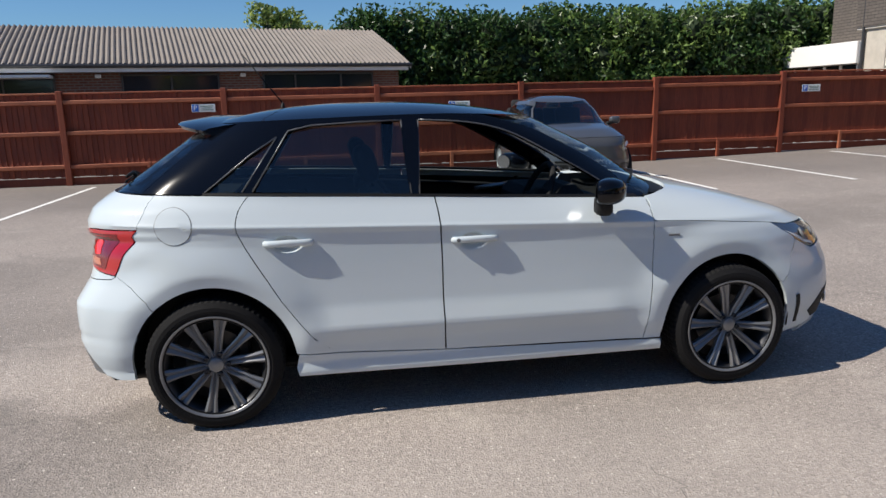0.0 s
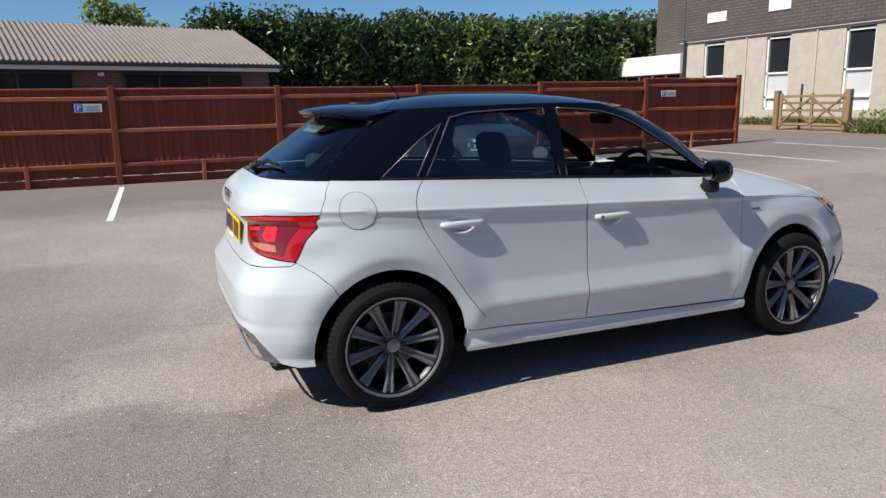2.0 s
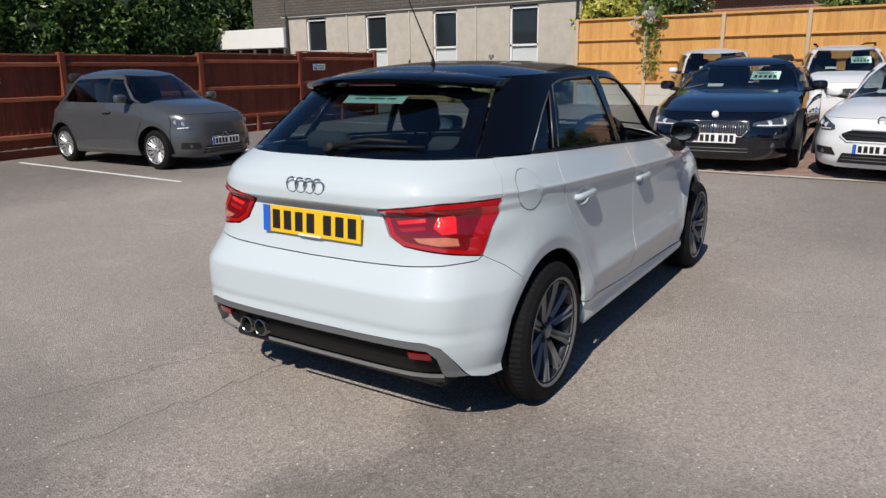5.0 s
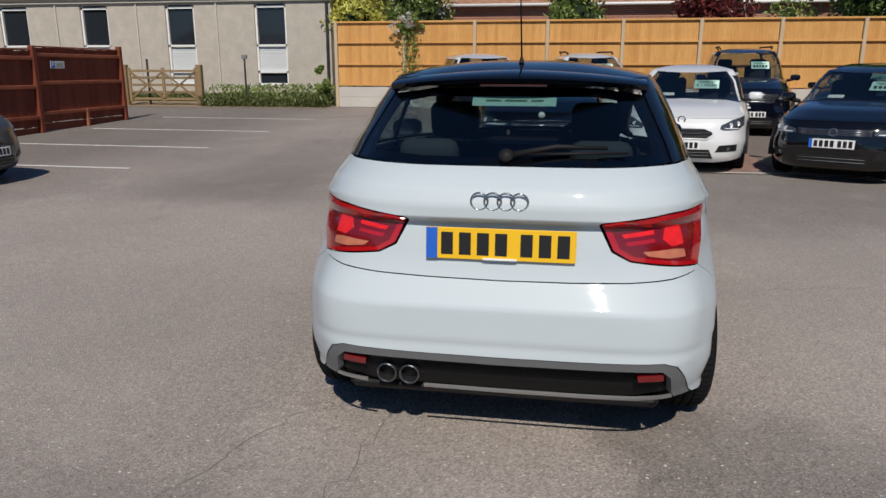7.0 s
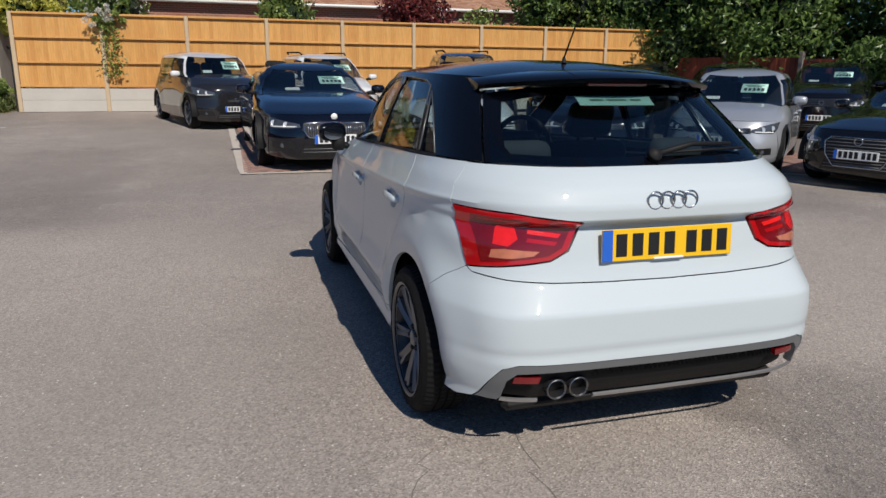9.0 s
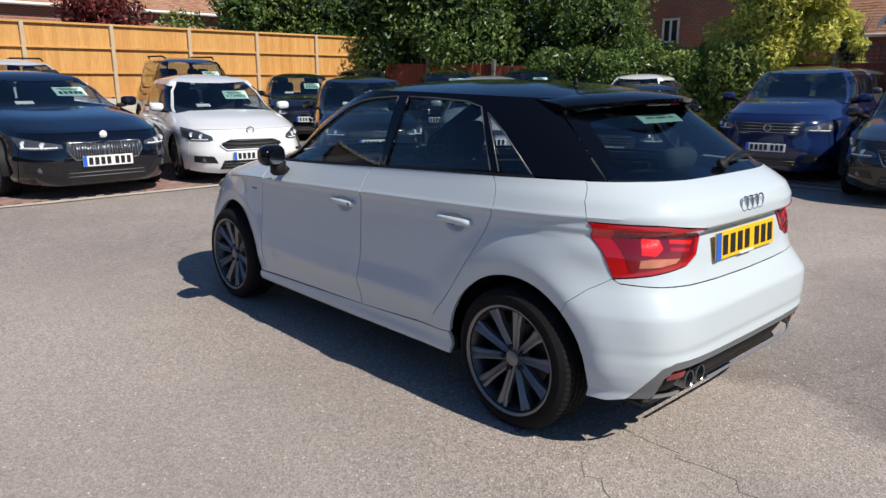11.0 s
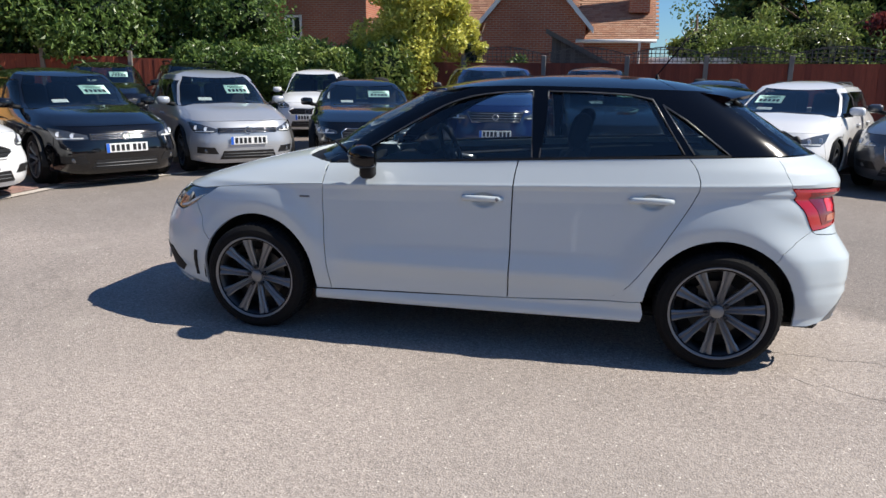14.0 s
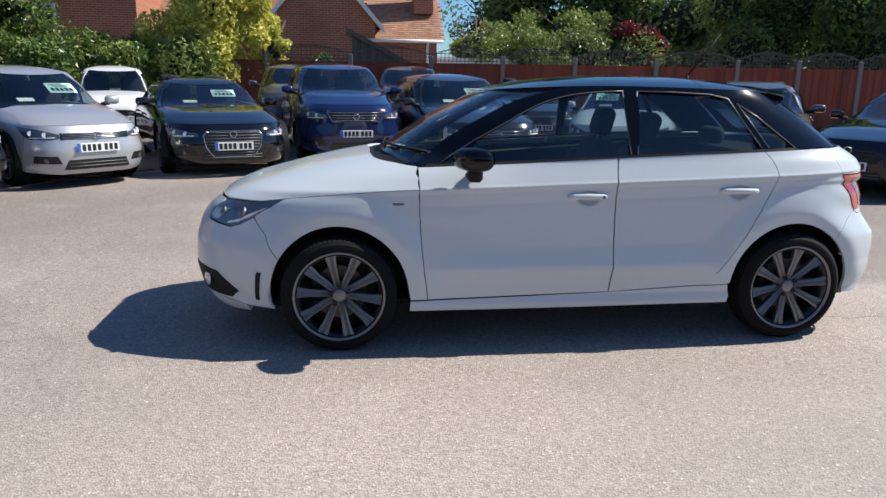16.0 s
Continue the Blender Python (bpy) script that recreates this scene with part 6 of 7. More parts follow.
# wheels
def wheel(name, m, parent, R_=0.302, rim=0.228, width=0.21, spokes=10, alloy=None, tread=64):
    """Tyre, rim, spokes, hub and brake; the outer face looks along +z before m."""
    w = new(name)
    w.parent, w.matrix_basis = parent, m
    h = width / 2
    tb = lathe(bmesh.new(), [(rim - 0.012, h - 0.012), (rim + 0.008, h - 0.004), (rim + 0.022, h), (rim + 0.024, h - 0.002), (rim + 0.027, h), (R_ - 0.03, h - 0.003), (R_ - 0.008, h - 0.02), (R_, h - 0.042), (R_, h - 0.066), (R_ - 0.007, h - 0.068), (R_ - 0.007, h - 0.076), (R_, h - 0.078), (R_, 0.005), (R_ - 0.007, 0.004), (R_ - 0.007, -0.004), (R_, -0.005), (R_, -h + 0.078), (R_ - 0.007, -h + 0.076), (R_ - 0.007, -h + 0.068), (R_, -h + 0.066), (R_, -h + 0.04), (R_ - 0.012, -h + 0.02), (rim + 0.03, -h), (rim - 0.01, -h + 0.01)], tread)
    for n_, v in enumerate(tb.verts):
        if n_ % 2 and math.hypot(v.co.x, v.co.y) > R_ - 0.01:
            v.co.x *= 1 - 0.0035 / R_
            v.co.y *= 1 - 0.0035 / R_
    part("tyre", tb, RUBBER, w, smooth=25)
    al = alloy or ALLOY
    part("rim", lathe(bmesh.new(), [(rim - 0.008, h - 0.018), (rim - 0.004, h - 0.008), (rim + 0.005, h - 0.003), (rim + 0.007, h - 0.001), (rim + 0.004, h), (rim - 0.003, h - 0.004)], 64), al, w, smooth=40)
    part("barrel", lathe(bmesh.new(), [(rim - 0.02, -h + 0.02), (rim - 0.028, 0.02), (rim - 0.02, h - 0.03), (rim - 0.008, h - 0.018)], 48), ALLOY_DARK, w, smooth=40)
    part("drum", lathe(bmesh.new(), [(0.0, 0.0), (rim * 0.62, 0.0), (rim * 0.62, -0.02)], 40), STEEL, w, smooth=40)
    part("well", lathe(bmesh.new(), [(0.0, -0.03), (rim - 0.024, -0.03)], 32), TRIM_BLACK, w)
    for i in range(spokes):
        a = 2 * math.pi * (i + 0.25) / spokes
        sb = bmesh.new()
        wd0, wd1 = (0.021, 0.02) if spokes >= 10 else (0.03, 0.024)
        sec = []
        for r, z, ww in ((0.028, h - 0.044, wd0 * 0.5), (0.075, h - 0.036, wd0 * 0.82), (rim - 0.07, h - 0.02, wd1 * 1.0), (rim - 0.006, h - 0.012, wd1 * 1.5)):
            sec.append([sb.verts.new((r, y, z + dz)) for y, dz in ((-ww, -0.006), (-ww * 0.6, 0.0), (0, -0.012), (ww * 0.6, 0.0), (ww, -0.006), (ww * 0.7, -0.04), (-ww * 0.7, -0.04))])
        for p, q in zip(sec, sec[1:]):
            for j in range(7):
                sb.faces.new((p[j], q[j], q[(j + 1) % 7], p[(j + 1) % 7]))
        sb.faces.new(sec[0]), sb.faces.new(sec[-1][::-1])
        bmesh.ops.recalc_face_normals(sb, faces=sb.faces)
        sp_ = part("spoke", sb, al, w, smooth=30)
        sp_.matrix_basis = Matrix.Rotation(a, 4, 'Z')
    part("hub", lathe(bmesh.new(), [(0.066, h - 0.075), (0.062, h - 0.056), (0.036, h - 0.05), (0.032, h - 0.034), (0.026, h - 0.03), (0.0, h - 0.029)], 32), al, w, smooth=35)
    for i in range(5):
        a = 2 * math.pi * i / 5
        part("bolt", lathe(bmesh.new(), [(0.0115, h - 0.06), (0.0115, h - 0.034), (0.0085, h - 0.032), (0.0075, h - 0.04), (0.0, h - 0.041)], 10, pose(0.048 * math.cos(a), 0.053 * math.sin(a), 0)), ALLOY_DARK, w, smooth=30)
    return w


def liner(s, hy, x0=0.722, x1=0.45):
    """The dark lining over a wheel: half a drum, open below."""
    bm = bmesh.new()
    pts_ = [(hy + (ARCH + 0.008) * math.cos(radians(t)), HUB_Z + (ARCH + 0.008) * math.sin(radians(t))) for t in range(-8, 189, 7)]
    a, b = ([bm.verts.new((s * x, y, z)) for y, z in pts_] for x in (x0, x1))
    for i in range(len(a) - 1):
        bm.faces.new((a[i], a[i + 1], b[i + 1], b[i]))
    bm.faces.new(b)
    return bm


for s in (1, -1):
    for i, hy in enumerate(HUBS):
        m = Matrix.Translation((s * 0.712, hy, HUB_Z)) @ Matrix.Rotation(radians(90 * s), 4, 'Y') @ Matrix.Rotation(0.3 + i, 4, 'Z')
        wheel("wheel", m, car, tread=144)
        part("brake_caliper", boxes(((s * 0.7, hy + 0.12, HUB_Z + 0.03), (0.07, 0.06, 0.15)), bevel=0.012), TRIM_BLACK, car)
        part("arch_liner", liner(s, hy), TRIM_BLACK, car, smooth=40)

# inner shell (added black backing, paints the panel gaps dark like shade), floor and cabin
for mirror in (False, True):
    part("inner_side", skin_panel(S((0.86, 0.22), (0.86, 0.66), (1.1, 0.69), (1.5, 0.69), (1.5, 0.76), (0.9, 0.82), (0.79, 0.935), (-0.3, 0.985), (-1.46, 1.04), (-1.5, 0.72), (-1.25, 0.70), (-0.95, 0.6), (-0.86, 0.45), (-0.86, 0.22)), 0.05, 0.05, 0.04, 0.0, mirror), TRIM_BLACK, car, smooth=35)
part("inner_tail", skin_panel(R((0.7, 0.42), (0.72, 0.7), (0.6, 1.03), (0.0, 1.04), (-0.6, 1.03), (-0.72, 0.7), (-0.7, 0.42)), 0.05, 0.04, 0.05, 0.0), TRIM_BLACK, car, smooth=35)
part("floor_pan", boxes(((0, 0.0, 0.21), (1.16, 3.5, 0.05)), ((0, 0.0, 0.25), (1.5, 1.7, 0.1)), bevel=0.02), TRIM_BLACK, car)
part("parcel_shelf", boxes(((0, -1.36, 0.985), (1.08, 0.4, 0.03)), bevel=0.01), INTERIOR, car)
part("dashboard", skin_panel(N((0.62, 0.93), (0.6, 0.96), (0.3, 0.985), (-0.3, 0.985), (-0.6, 0.96), (-0.62, 0.93), (0.0, 0.9)), 0.05, 0.02, 0.06, 0.3), INTERIOR, car, smooth=40)
part("dash_block", boxes(((0, 0.58, 0.79), (1.16, 0.36, 0.26)), ((0.36, 0.5, 0.95), (0.36, 0.16, 0.1)), bevel=0.05), INTERIOR, car)
part("firewall", boxes(((0, 0.86, 0.58), (1.3, 0.05, 0.5)), ((0, 1.2, 0.7), (0.9, 0.6, 0.1))), TRIM_BLACK, car)
st = bmesh.new()
sm = pose(0.36, 0.36, 0.93, 66, 0, 0)
tube(st, [sm @ Vector((0.18 * math.cos(t), 0.18 * math.sin(t), 0)) for t in np.linspace(0, 2 * math.pi, 29)], 0.017, seg=8, caps=False)
for t in (0.0, math.pi, -math.pi / 2):
    tube(st, [sm @ Vector((0.03 * math.cos(t), 0.03 * math.sin(t), -0.02)), sm @ Vector((0.175 * math.cos(t), 0.175 * math.sin(t), 0))], 0.02, 0.014, 6)
box(st, (0, 0, -0.02), (0.13, 0.11, 0.05), sm, 0.015)
part("steering_wheel", st, INTERIOR, car, smooth=50)


def seat(x, y, z, w, tall, rear=False):
    bm = bmesh.new()
    box(bm, (0, 0.05, 0.0), (w, 0.52, 0.16), pose(x, y, z, 4, 0, 0), 0.06, 3)
    if rear:
        box(bm, (0, 0, 0.3), (w, 0.14, tall), pose(x, y - 0.2, z, 18, 0, 0), 0.06, 3)
    else:
        box(bm, (0, 0, 0.32), (w * 0.92, 0.13, tall), pose(x, y - 0.2, z, 17, 0, 0), 0.06, 3)
        for s in (1, -1):
            box(bm, (s * w * 0.42, 0.05, 0.3), (0.09, 0.14, tall * 0.7), pose(x, y - 0.2, z, 17, 0, 0), 0.042, 3)
    ob = part("seat", bm, INTERIOR, car, "dark cloth seat", smooth=50)
    heads = (0,) if not rear else (-0.35, 0.35)
    for hx in heads:
        hb = bmesh.new()
        mm = pose(x + hx, y - 0.2, z, 15, 0, 0)
        box(hb, (0, 0.0, tall + 0.13 if not rear else tall + 0.07), (0.25, 0.1, 0.19 if not rear else 0.12), mm, 0.048, 3)
        for s in (1, -1):
            tube(hb, [mm @ Vector((s * 0.05, 0, tall - 0.02)), mm @ Vector((s * 0.05, 0, tall + 0.08))], 0.006, seg=6)
        part("headrest", hb, INTERIOR if not rear else INTERIOR_GREY, ob, smooth=50)
    return ob


for x in (-0.36, 0.36):
    seat(x, -0.12, 0.43, 0.5, 0.60)
seat(0, -0.92, 0.44, 1.2, 0.56, True)
for s in (1, -1):
    part("door_card", skin_panel(S((0.7, 0.4), (0.74, 0.93), (-0.2, 0.98), (-0.95, 1.02), (-0.75, 0.4)), 0.08, 0.08, 0.09, 0.02, s < 0), INTERIOR, car, smooth=35)
    part("inner_handle", tube(bmesh.new(), [(s * 0.665, 0.25, 0.86), (s * 0.64, 0.32, 0.87), (s * 0.64, 0.42, 0.88), (s * 0.665, 0.48, 0.885)], 0.014, seg=8), SATIN_SILVER, car, "satin inner door handle", smooth=True)
part("rear_view_mirror", boxes(((0, 0.42, 1.27), (0.22, 0.03, 0.06)), bevel=0.012), TRIM_BLACK, car)

# ---- the parked cars ----
CAR_GLASS = glass("parked_car_glass", (0.66, 0.72, 0.72))
PAINTS = {
    "black": paint("black_car_paint", (0.004, 0.004, 0.005), 0.12),
    "navy": paint("navy_car_paint", (0.003, 0.004, 0.009), 0.1),
    "blue": paint("blue_car_paint", (0.008, 0.018, 0.075), 0.16, flake=0.3),
    "white": paint("plain_white_paint", (0.76, 0.77, 0.77), 0.32),
    "silver": paint("silver_car_paint", (0.42, 0.44, 0.47), 0.35, flake=0.3, metal=0.4),
    "grey": paint("grey_car_paint", (0.06, 0.063, 0.068), 0.33, flake=0.2),
    "dark": paint("dark_grey_car_paint", (0.016, 0.016, 0.018), 0.18, flake=0.3),
    "gunmetal": paint("gunmetal_car_paint", (0.1, 0.1, 0.104), 0.3, flake=0.3, metal=0.4),
}
LAMP_BOWL = plain("lamp_bowl", (0.1, 0.104, 0.11), 0.2, 0.5, vary=0.5, scale=25, Coat_Weight=1.0)
MESH_BLACK = plain("grille_black", (0.012, 0.012, 0.013), 0.45, vary=0.1, scale=30)


def use_shell(sp):
    """Set the skin's tables for a car of the given sizes, all in metres from its middle."""
    global half_width, rear_y, front_y, CUPS, HUBS, HUB_Z, ARCH, LIFT, FLARE, YM, RAIL
    w, h, b = sp["w"] / 2, sp["h"], sp["belt"]
    yr, yf = -sp["len"] / 2, sp["len"] / 2
    cz, cy, hl = sp["cowl_z"], sp["cowl_y"], sp["lead"]
    hy, rr, tw = sp["header"], sp["roof_end"], w * sp.get("tumble", 0.72)
    half_width = soft_table([(0.1, w * 0.86), (0.22, w * 0.955), (0.45, w * 0.985), (0.65, w * 0.975), (b - 0.16, w * 0.97), (b - 0.13, w * 0.955), (b, w * 0.9), (b + 0.55 * (h - b), w * 0.44 + tw * 0.51), (h - 0.15, tw), (h - 0.09, tw * 0.93), (h - 0.04, tw * 0.82), (h, tw * 0.65)], 0.02)
    tail = sp.get("tail", 0.0)
    rear_y = soft_table([(0.1, yr + 0.14), (0.28, yr + 0.03), (0.5, yr), (b - 0.14, yr + 0.04), (b, yr + 0.1 + tail), (h - 0.1, rr), (h, rr + 0.12)], 0.025)
    front_y = soft_table([(0.1, yf - 0.16), (0.25, yf - 0.03), (0.45, yf), (hl - 0.1, yf - 0.025), (hl, yf - 0.1), (hl + 0.62 * (cz - hl), yf - 0.1 - 0.42 * (yf - 0.1 - cy)), (cz, cy), (h - 0.12, hy), (h - 0.05, hy - 0.25), (h, hy - 0.6)], 0.02)
    r = sp.get("wheel", 0.32)
    CUPS = ()
    HUBS, HUB_Z, ARCH, LIFT, FLARE, YM = (sp["axle"] - sp["base"], sp["axle"]), r, r + 0.055, 0.015, 0.02, 0.0
    RAIL = lambda a: h - 0.122 + 0.04 * math.sin(a) ** 2
    return w, h, b, yr, yf, cz, cy, hl, hy, rr


def tail_mirrored(loop):
    return loop + [(-a, z) for a, z in loop[::-1]]


def parked_car(label, sp, front, heading, card=None):
    """A parked car: its nose's middle stands at front, heading is the way its nose points."""
    w, h, b, yr, yf, cz, cy, hl, hy, rr = use_shell(sp)
    hd = Vector((*heading, 0)).normalized()
    scale = sp.get("scale", 0.98)
    mid = Vector((*front, 0)) - hd * yf * scale
    zg = ground_z(mid.x + hd.x * HUBS[1], mid.y + hd.y * HUBS[1])
    zr = ground_z(mid.x + hd.x * HUBS[0], mid.y + hd.y * HUBS[0])
    pitch = math.degrees(math.atan2(zg - zr, sp["base"]))
    body = PAINTS[sp["paint"]]
    top = PAINTS[sp.get("roof", sp["paint"])]
    c = thing("parked_car", label, "car", pose(mid.x, mid.y, (zg + zr) / 2, pitch, 0, math.degrees(math.atan2(-hd.x, hd.y))) @ Matrix.Diagonal((scale, scale, scale, 1)), "cars parked round the yard")
    a0 = math.degrees(math.asin((HUB_Z - 0.2) / ARCH))
    ya, yb = yf - 0.42, yr + 0.36            # where the sides pass into nose and tail
    k = dict(step_a=0.07, step_z=0.05)
    hood = [(ya, hl - 0.005), (ya - 0.3 * (ya - cy), hl + 0.42 * (b - hl)), (cy - 0.02, b - 0.01)]
    side = S((yb, 0.25), *arch(HUBS[0], 180 + a0 - 3, -a0, 14), (0, 0.2), *arch(HUBS[1], 180 + a0, -a0, 14), (ya, 0.22), *hood, (cy - 0.2, b), (0.0, b), ((yb + 0) / 2, b), (yb, b))
    both_sides = []
    for mirror in (False, True):
        both_sides.append(part("side_panel", skin_panel(side, mirror=mirror, **k), body, c, smooth=35))
        for y0 in (cy - 0.22, 0.0 - 0.05, HUBS[0] + 0.16 + ARCH * 0.4)[:2 if sp.get("two_door") else 3]:
            o = S((y0, b - 0.005), (y0 + 0.006, b - 0.005), (y0 + 0.006, 0.3), (y0, 0.3))
            part("door_seam", skin_panel(o, 0.1, 0.12, -0.001, 0.0, mirror), INK, both_sides[-1])
        for y0 in (0.05, HUBS[0] + 0.55)[:1 if sp.get("two_door") else 2]:
            p = skin_at(a_side(y0, b - 0.14), b - 0.14)
            part("door_handle", tube(bmesh.new(), [((-1 if mirror else 1) * (p.x + d), p.y + e, p.z) for d, e in ((-0.005, -0.1), (0.03, -0.08), (0.03, 0.08), (-0.005, 0.1))], 0.014, seg=6), body, both_sides[-1], smooth=True)
    part("nose", skin_panel((S((ya + 0.006, 0.21), (ya + 0.006, hl - 0.005)) + N((w * 0.6, hl - 0.006), (0, hl - 0.004), (-w * 0.6, hl - 0.006)) + [(2 * math.pi - a, z) for a, z in S((ya + 0.006, hl - 0.005), (ya + 0.006, 0.21))] + N((-w * 0.5, 0.18), (w * 0.5, 0.18))), **k), body, c, smooth=35)
    part("tail", skin_panel(S((yb - 0.006, 0.25), (yb - 0.006, b)) + R((w * 0.5, b), (-w * 0.5, b)) + [(-a, z) for a, z in S((yb - 0.006, b), (yb - 0.006, 0.25))] + R((-w * 0.5, 0.22), (w * 0.5, 0.22)), **k), body, c, smooth=35)
    hr = [(a, z + 0.002) for a, z in S(*hood)]
    bon = hr[::-1] + N((w * 0.6, hl), (0, hl + 0.002), (-w * 0.6, hl)) + [(2 * math.pi - a, z) for a, z in hr] + N((-w * 0.6, cz - 0.015), (0, cz), (w * 0.6, cz - 0.015))
    part("bonnet", skin_panel(bon, 0.07, 0.018), body, c, smooth=35)
    # glasshouse
    levels = np.linspace(b + 0.005, h - 0.096, 7)
    pillar = [(a_end((0.885 - 0.05 * i / 6) * half_width(z), z, True), float(z)) for i, z in enumerate(levels)]
    glass_top = h - 0.15
    sill_line = [(a - 0.065, z) for a, z in pillar if z < glass_top]
    rail = lambda y: (a_side(y, h - 0.07), RAIL(a_side(y, h - 0.07)))
    d0, d1 = yr + 0.42 + sp.get("tail", 0) * 0.9, rr + 0.14
    for mirror in (False, True):
        gl = sill_line + S((hy - 0.3, glass_top), (0.0, glass_top + 0.01), (d1 + 0.15, glass_top - 0.01), (d0 + 0.1, b + 0.02), (0.0, b + 0.01))
        side_glass = part("side_glass", skin_panel(gl, 0.1, 0.08, 0.006, 0.0, mirror), CAR_GLASS, c, "tinted side glass", smooth=35)
        fr = pillar + [rail(y) for y in (hy - 0.25, hy - 0.6, (hy + rr) / 2, d1 + 0.35, d1)] + S((d1 + 0.14, glass_top - 0.01), (0.0, glass_top + 0.01), (hy - 0.3, glass_top)) + sill_line[::-1]
        part("roof_rail", skin_panel(fr, 0.08, 0.05, 0.0, 0.01, mirror), top, c, smooth=35)
        cp = S((d0 + 0.1, b + 0.004), (d1 + 0.15, glass_top - 0.01)) + [rail(d1)] + R((w * 0.56, h - 0.14), (w * 0.72, b + 0.02)) + S((yb, b + 0.004))
        part("rear_pillar", skin_panel(cp, 0.08, 0.05, 0.0, 0.01, mirror), body, c, smooth=35)
        part("middle_pillar", skin_panel(S((-0.02, b + 0.008), (0.05, b + 0.008), (0.03, glass_top), (-0.04, glass_top)), 0.1, 0.1, 0.003, 0.004, mirror), TRIM_BLACK, side_glass, smooth=35)
        sgn = -1 if mirror else 1
        mb = bmesh.new()
        bmesh.ops.create_uvsphere(mb, u_segments=14, v_segments=9, radius=1.0, matrix=pose(sgn * (w * 0.9 + 0.13), cy - 0.32, b + 0.07) @ Matrix.Diagonal((0.1, 0.065, 0.062, 1)))
        for v in mb.verts:
            for ax, c0, r0 in ((0, sgn * (w * 0.9 + 0.13), 0.1), (2, b + 0.07, 0.062)):
                q0 = (v.co[ax] - c0) / r0
                v.co[ax] = c0 + r0 * math.copysign(abs(q0) ** 0.6, q0)
        mir = part("door_mirror", mb, PAINTS[sp.get("mirror", sp["paint"])], c, smooth=True)
        part("mirror_arm", tube(bmesh.new(), [(sgn * w * 0.86, cy - 0.28, b + 0.01), (sgn * (w * 0.9 + 0.08), cy - 0.31, b + 0.03)], 0.03, seg=6), TRIM_BLACK, mir, smooth=True)
    ws = [(a + 0.012, z) for a, z in pillar] + N((w * 0.35, h - 0.119), (0, h - 0.122))
    part("windscreen", skin_panel(ws + [(2 * math.pi - a, z) for a, z in ws[:-1][::-1]] + N((-w * 0.5, cz + 0.0), (0, cz + 0.01), (w * 0.5, cz + 0.0)), 0.08, 0.05, 0.004, 0.0), CAR_GLASS, c, "tinted windscreen", smooth=35)
    part("scuttle", skin_panel(N((w * 0.7, cz - 0.02), (w * 0.45, cz + 0.016), (0, cz + 0.024), (-w * 0.45, cz + 0.016), (-w * 0.7, cz - 0.02), (0, cz - 0.008)), 0.1, 0.05, 0.012, 0.0), TRIM_BLACK, c)
    part("rear_glass", skin_panel(tail_mirrored(R((0.01, b + 0.02), (w * 0.7, b + 0.02), (w * 0.55, h - 0.14), (0.01, h - 0.11))), 0.08, 0.06, 0.004, 0.0), CAR_GLASS, c, "tinted rear glass", smooth=35)
    rb_ = bmesh.new()
    rings_ = []
    A_ = np.linspace(-math.pi, math.pi, 49)[:-1]
    ym = (skin_at(0, RAIL(0)).y + skin_at(math.pi, RAIL(math.pi)).y) / 2
    for rho in (0.2, 0.4, 0.6, 0.75, 0.87, 0.95, 1.0):
        ring = []
        for a in A_:
            e = skin_at(a, RAIL(a))
            ring.append(rb_.verts.new((e.x * rho, ym + (e.y - ym) * rho, h - (h - e.z) * rho ** 2.4)))
        rings_.append(ring)
    cv_ = rb_.verts.new((0, ym, h))
    for j in range(48):
        q = (j + 1) % 48
        rb_.faces.new((cv_, rings_[0][j], rings_[0][q]))
        for m1, m2 in zip(rings_, rings_[1:]):
            rb_.faces.new((m1[j], m2[j], m2[q], m1[q]))
    bmesh.ops.recalc_face_normals(rb_, faces=rb_.faces)
    rf_ = part("roof", rb_, top, c, smooth=True)
    if sp.get("bars"):
        for sgn in (1, -1):
            e = [skin_at(a_side(y, h - 0.07), h - 0.06) for y in (hy - 0.3, hy - 0.5, ym, d1 + 0.3, d1 + 0.1)]
            part("roof_bar", tube(bmesh.new(), [(sgn * (p.x - 0.03), p.y, p.z + (0.03 if i in (0, 4) else 0.075)) for i, p in enumerate(e)], 0.02, seg=6), TRIM_BLACK, rf_, smooth=True)
    # face
    z0, z1, xi, yo = sp["lamp"]
    lo = N((xi, z0 + 0.022), (xi * 1.02, z0 + 0.3 * (z1 - z0) + 0.02), (w * 0.72, z0 + 0.82 * (z1 - z0))) + S((yf - yo, z1)) + S((yf - yo + 0.12, z0 + 0.05)) + N((w * 0.8, z0), (w * 0.6, z0 + 0.006))
    for mirror in (False, True):
        lam = part("headlight", skin_panel(lo, 0.05, 0.03, -0.003, 0.02, mirror), LAMP_BOWL, c, "clear headlight", smooth=35)
        for fx in (0.45, 0.85):
            lx, lz = xi * 1.05 + (w * 0.8 - xi) * fx, z0 + (0.3 + 0.22 * fx) * (z1 - z0)
            p = skin_at(a_end(lx, lz, True), lz, -0.002)
            part("projector", lathe(bmesh.new(), [(0, 0.006), (0.022, 0.003), (0.03, 0.006), (0.034, -0.004)], 14, pose((-1 if mirror else 1) * p.x, p.y, p.z, -78, 0, -14 * (-1 if mirror else 1))), CLEAR_LENS, lam, smooth=40)
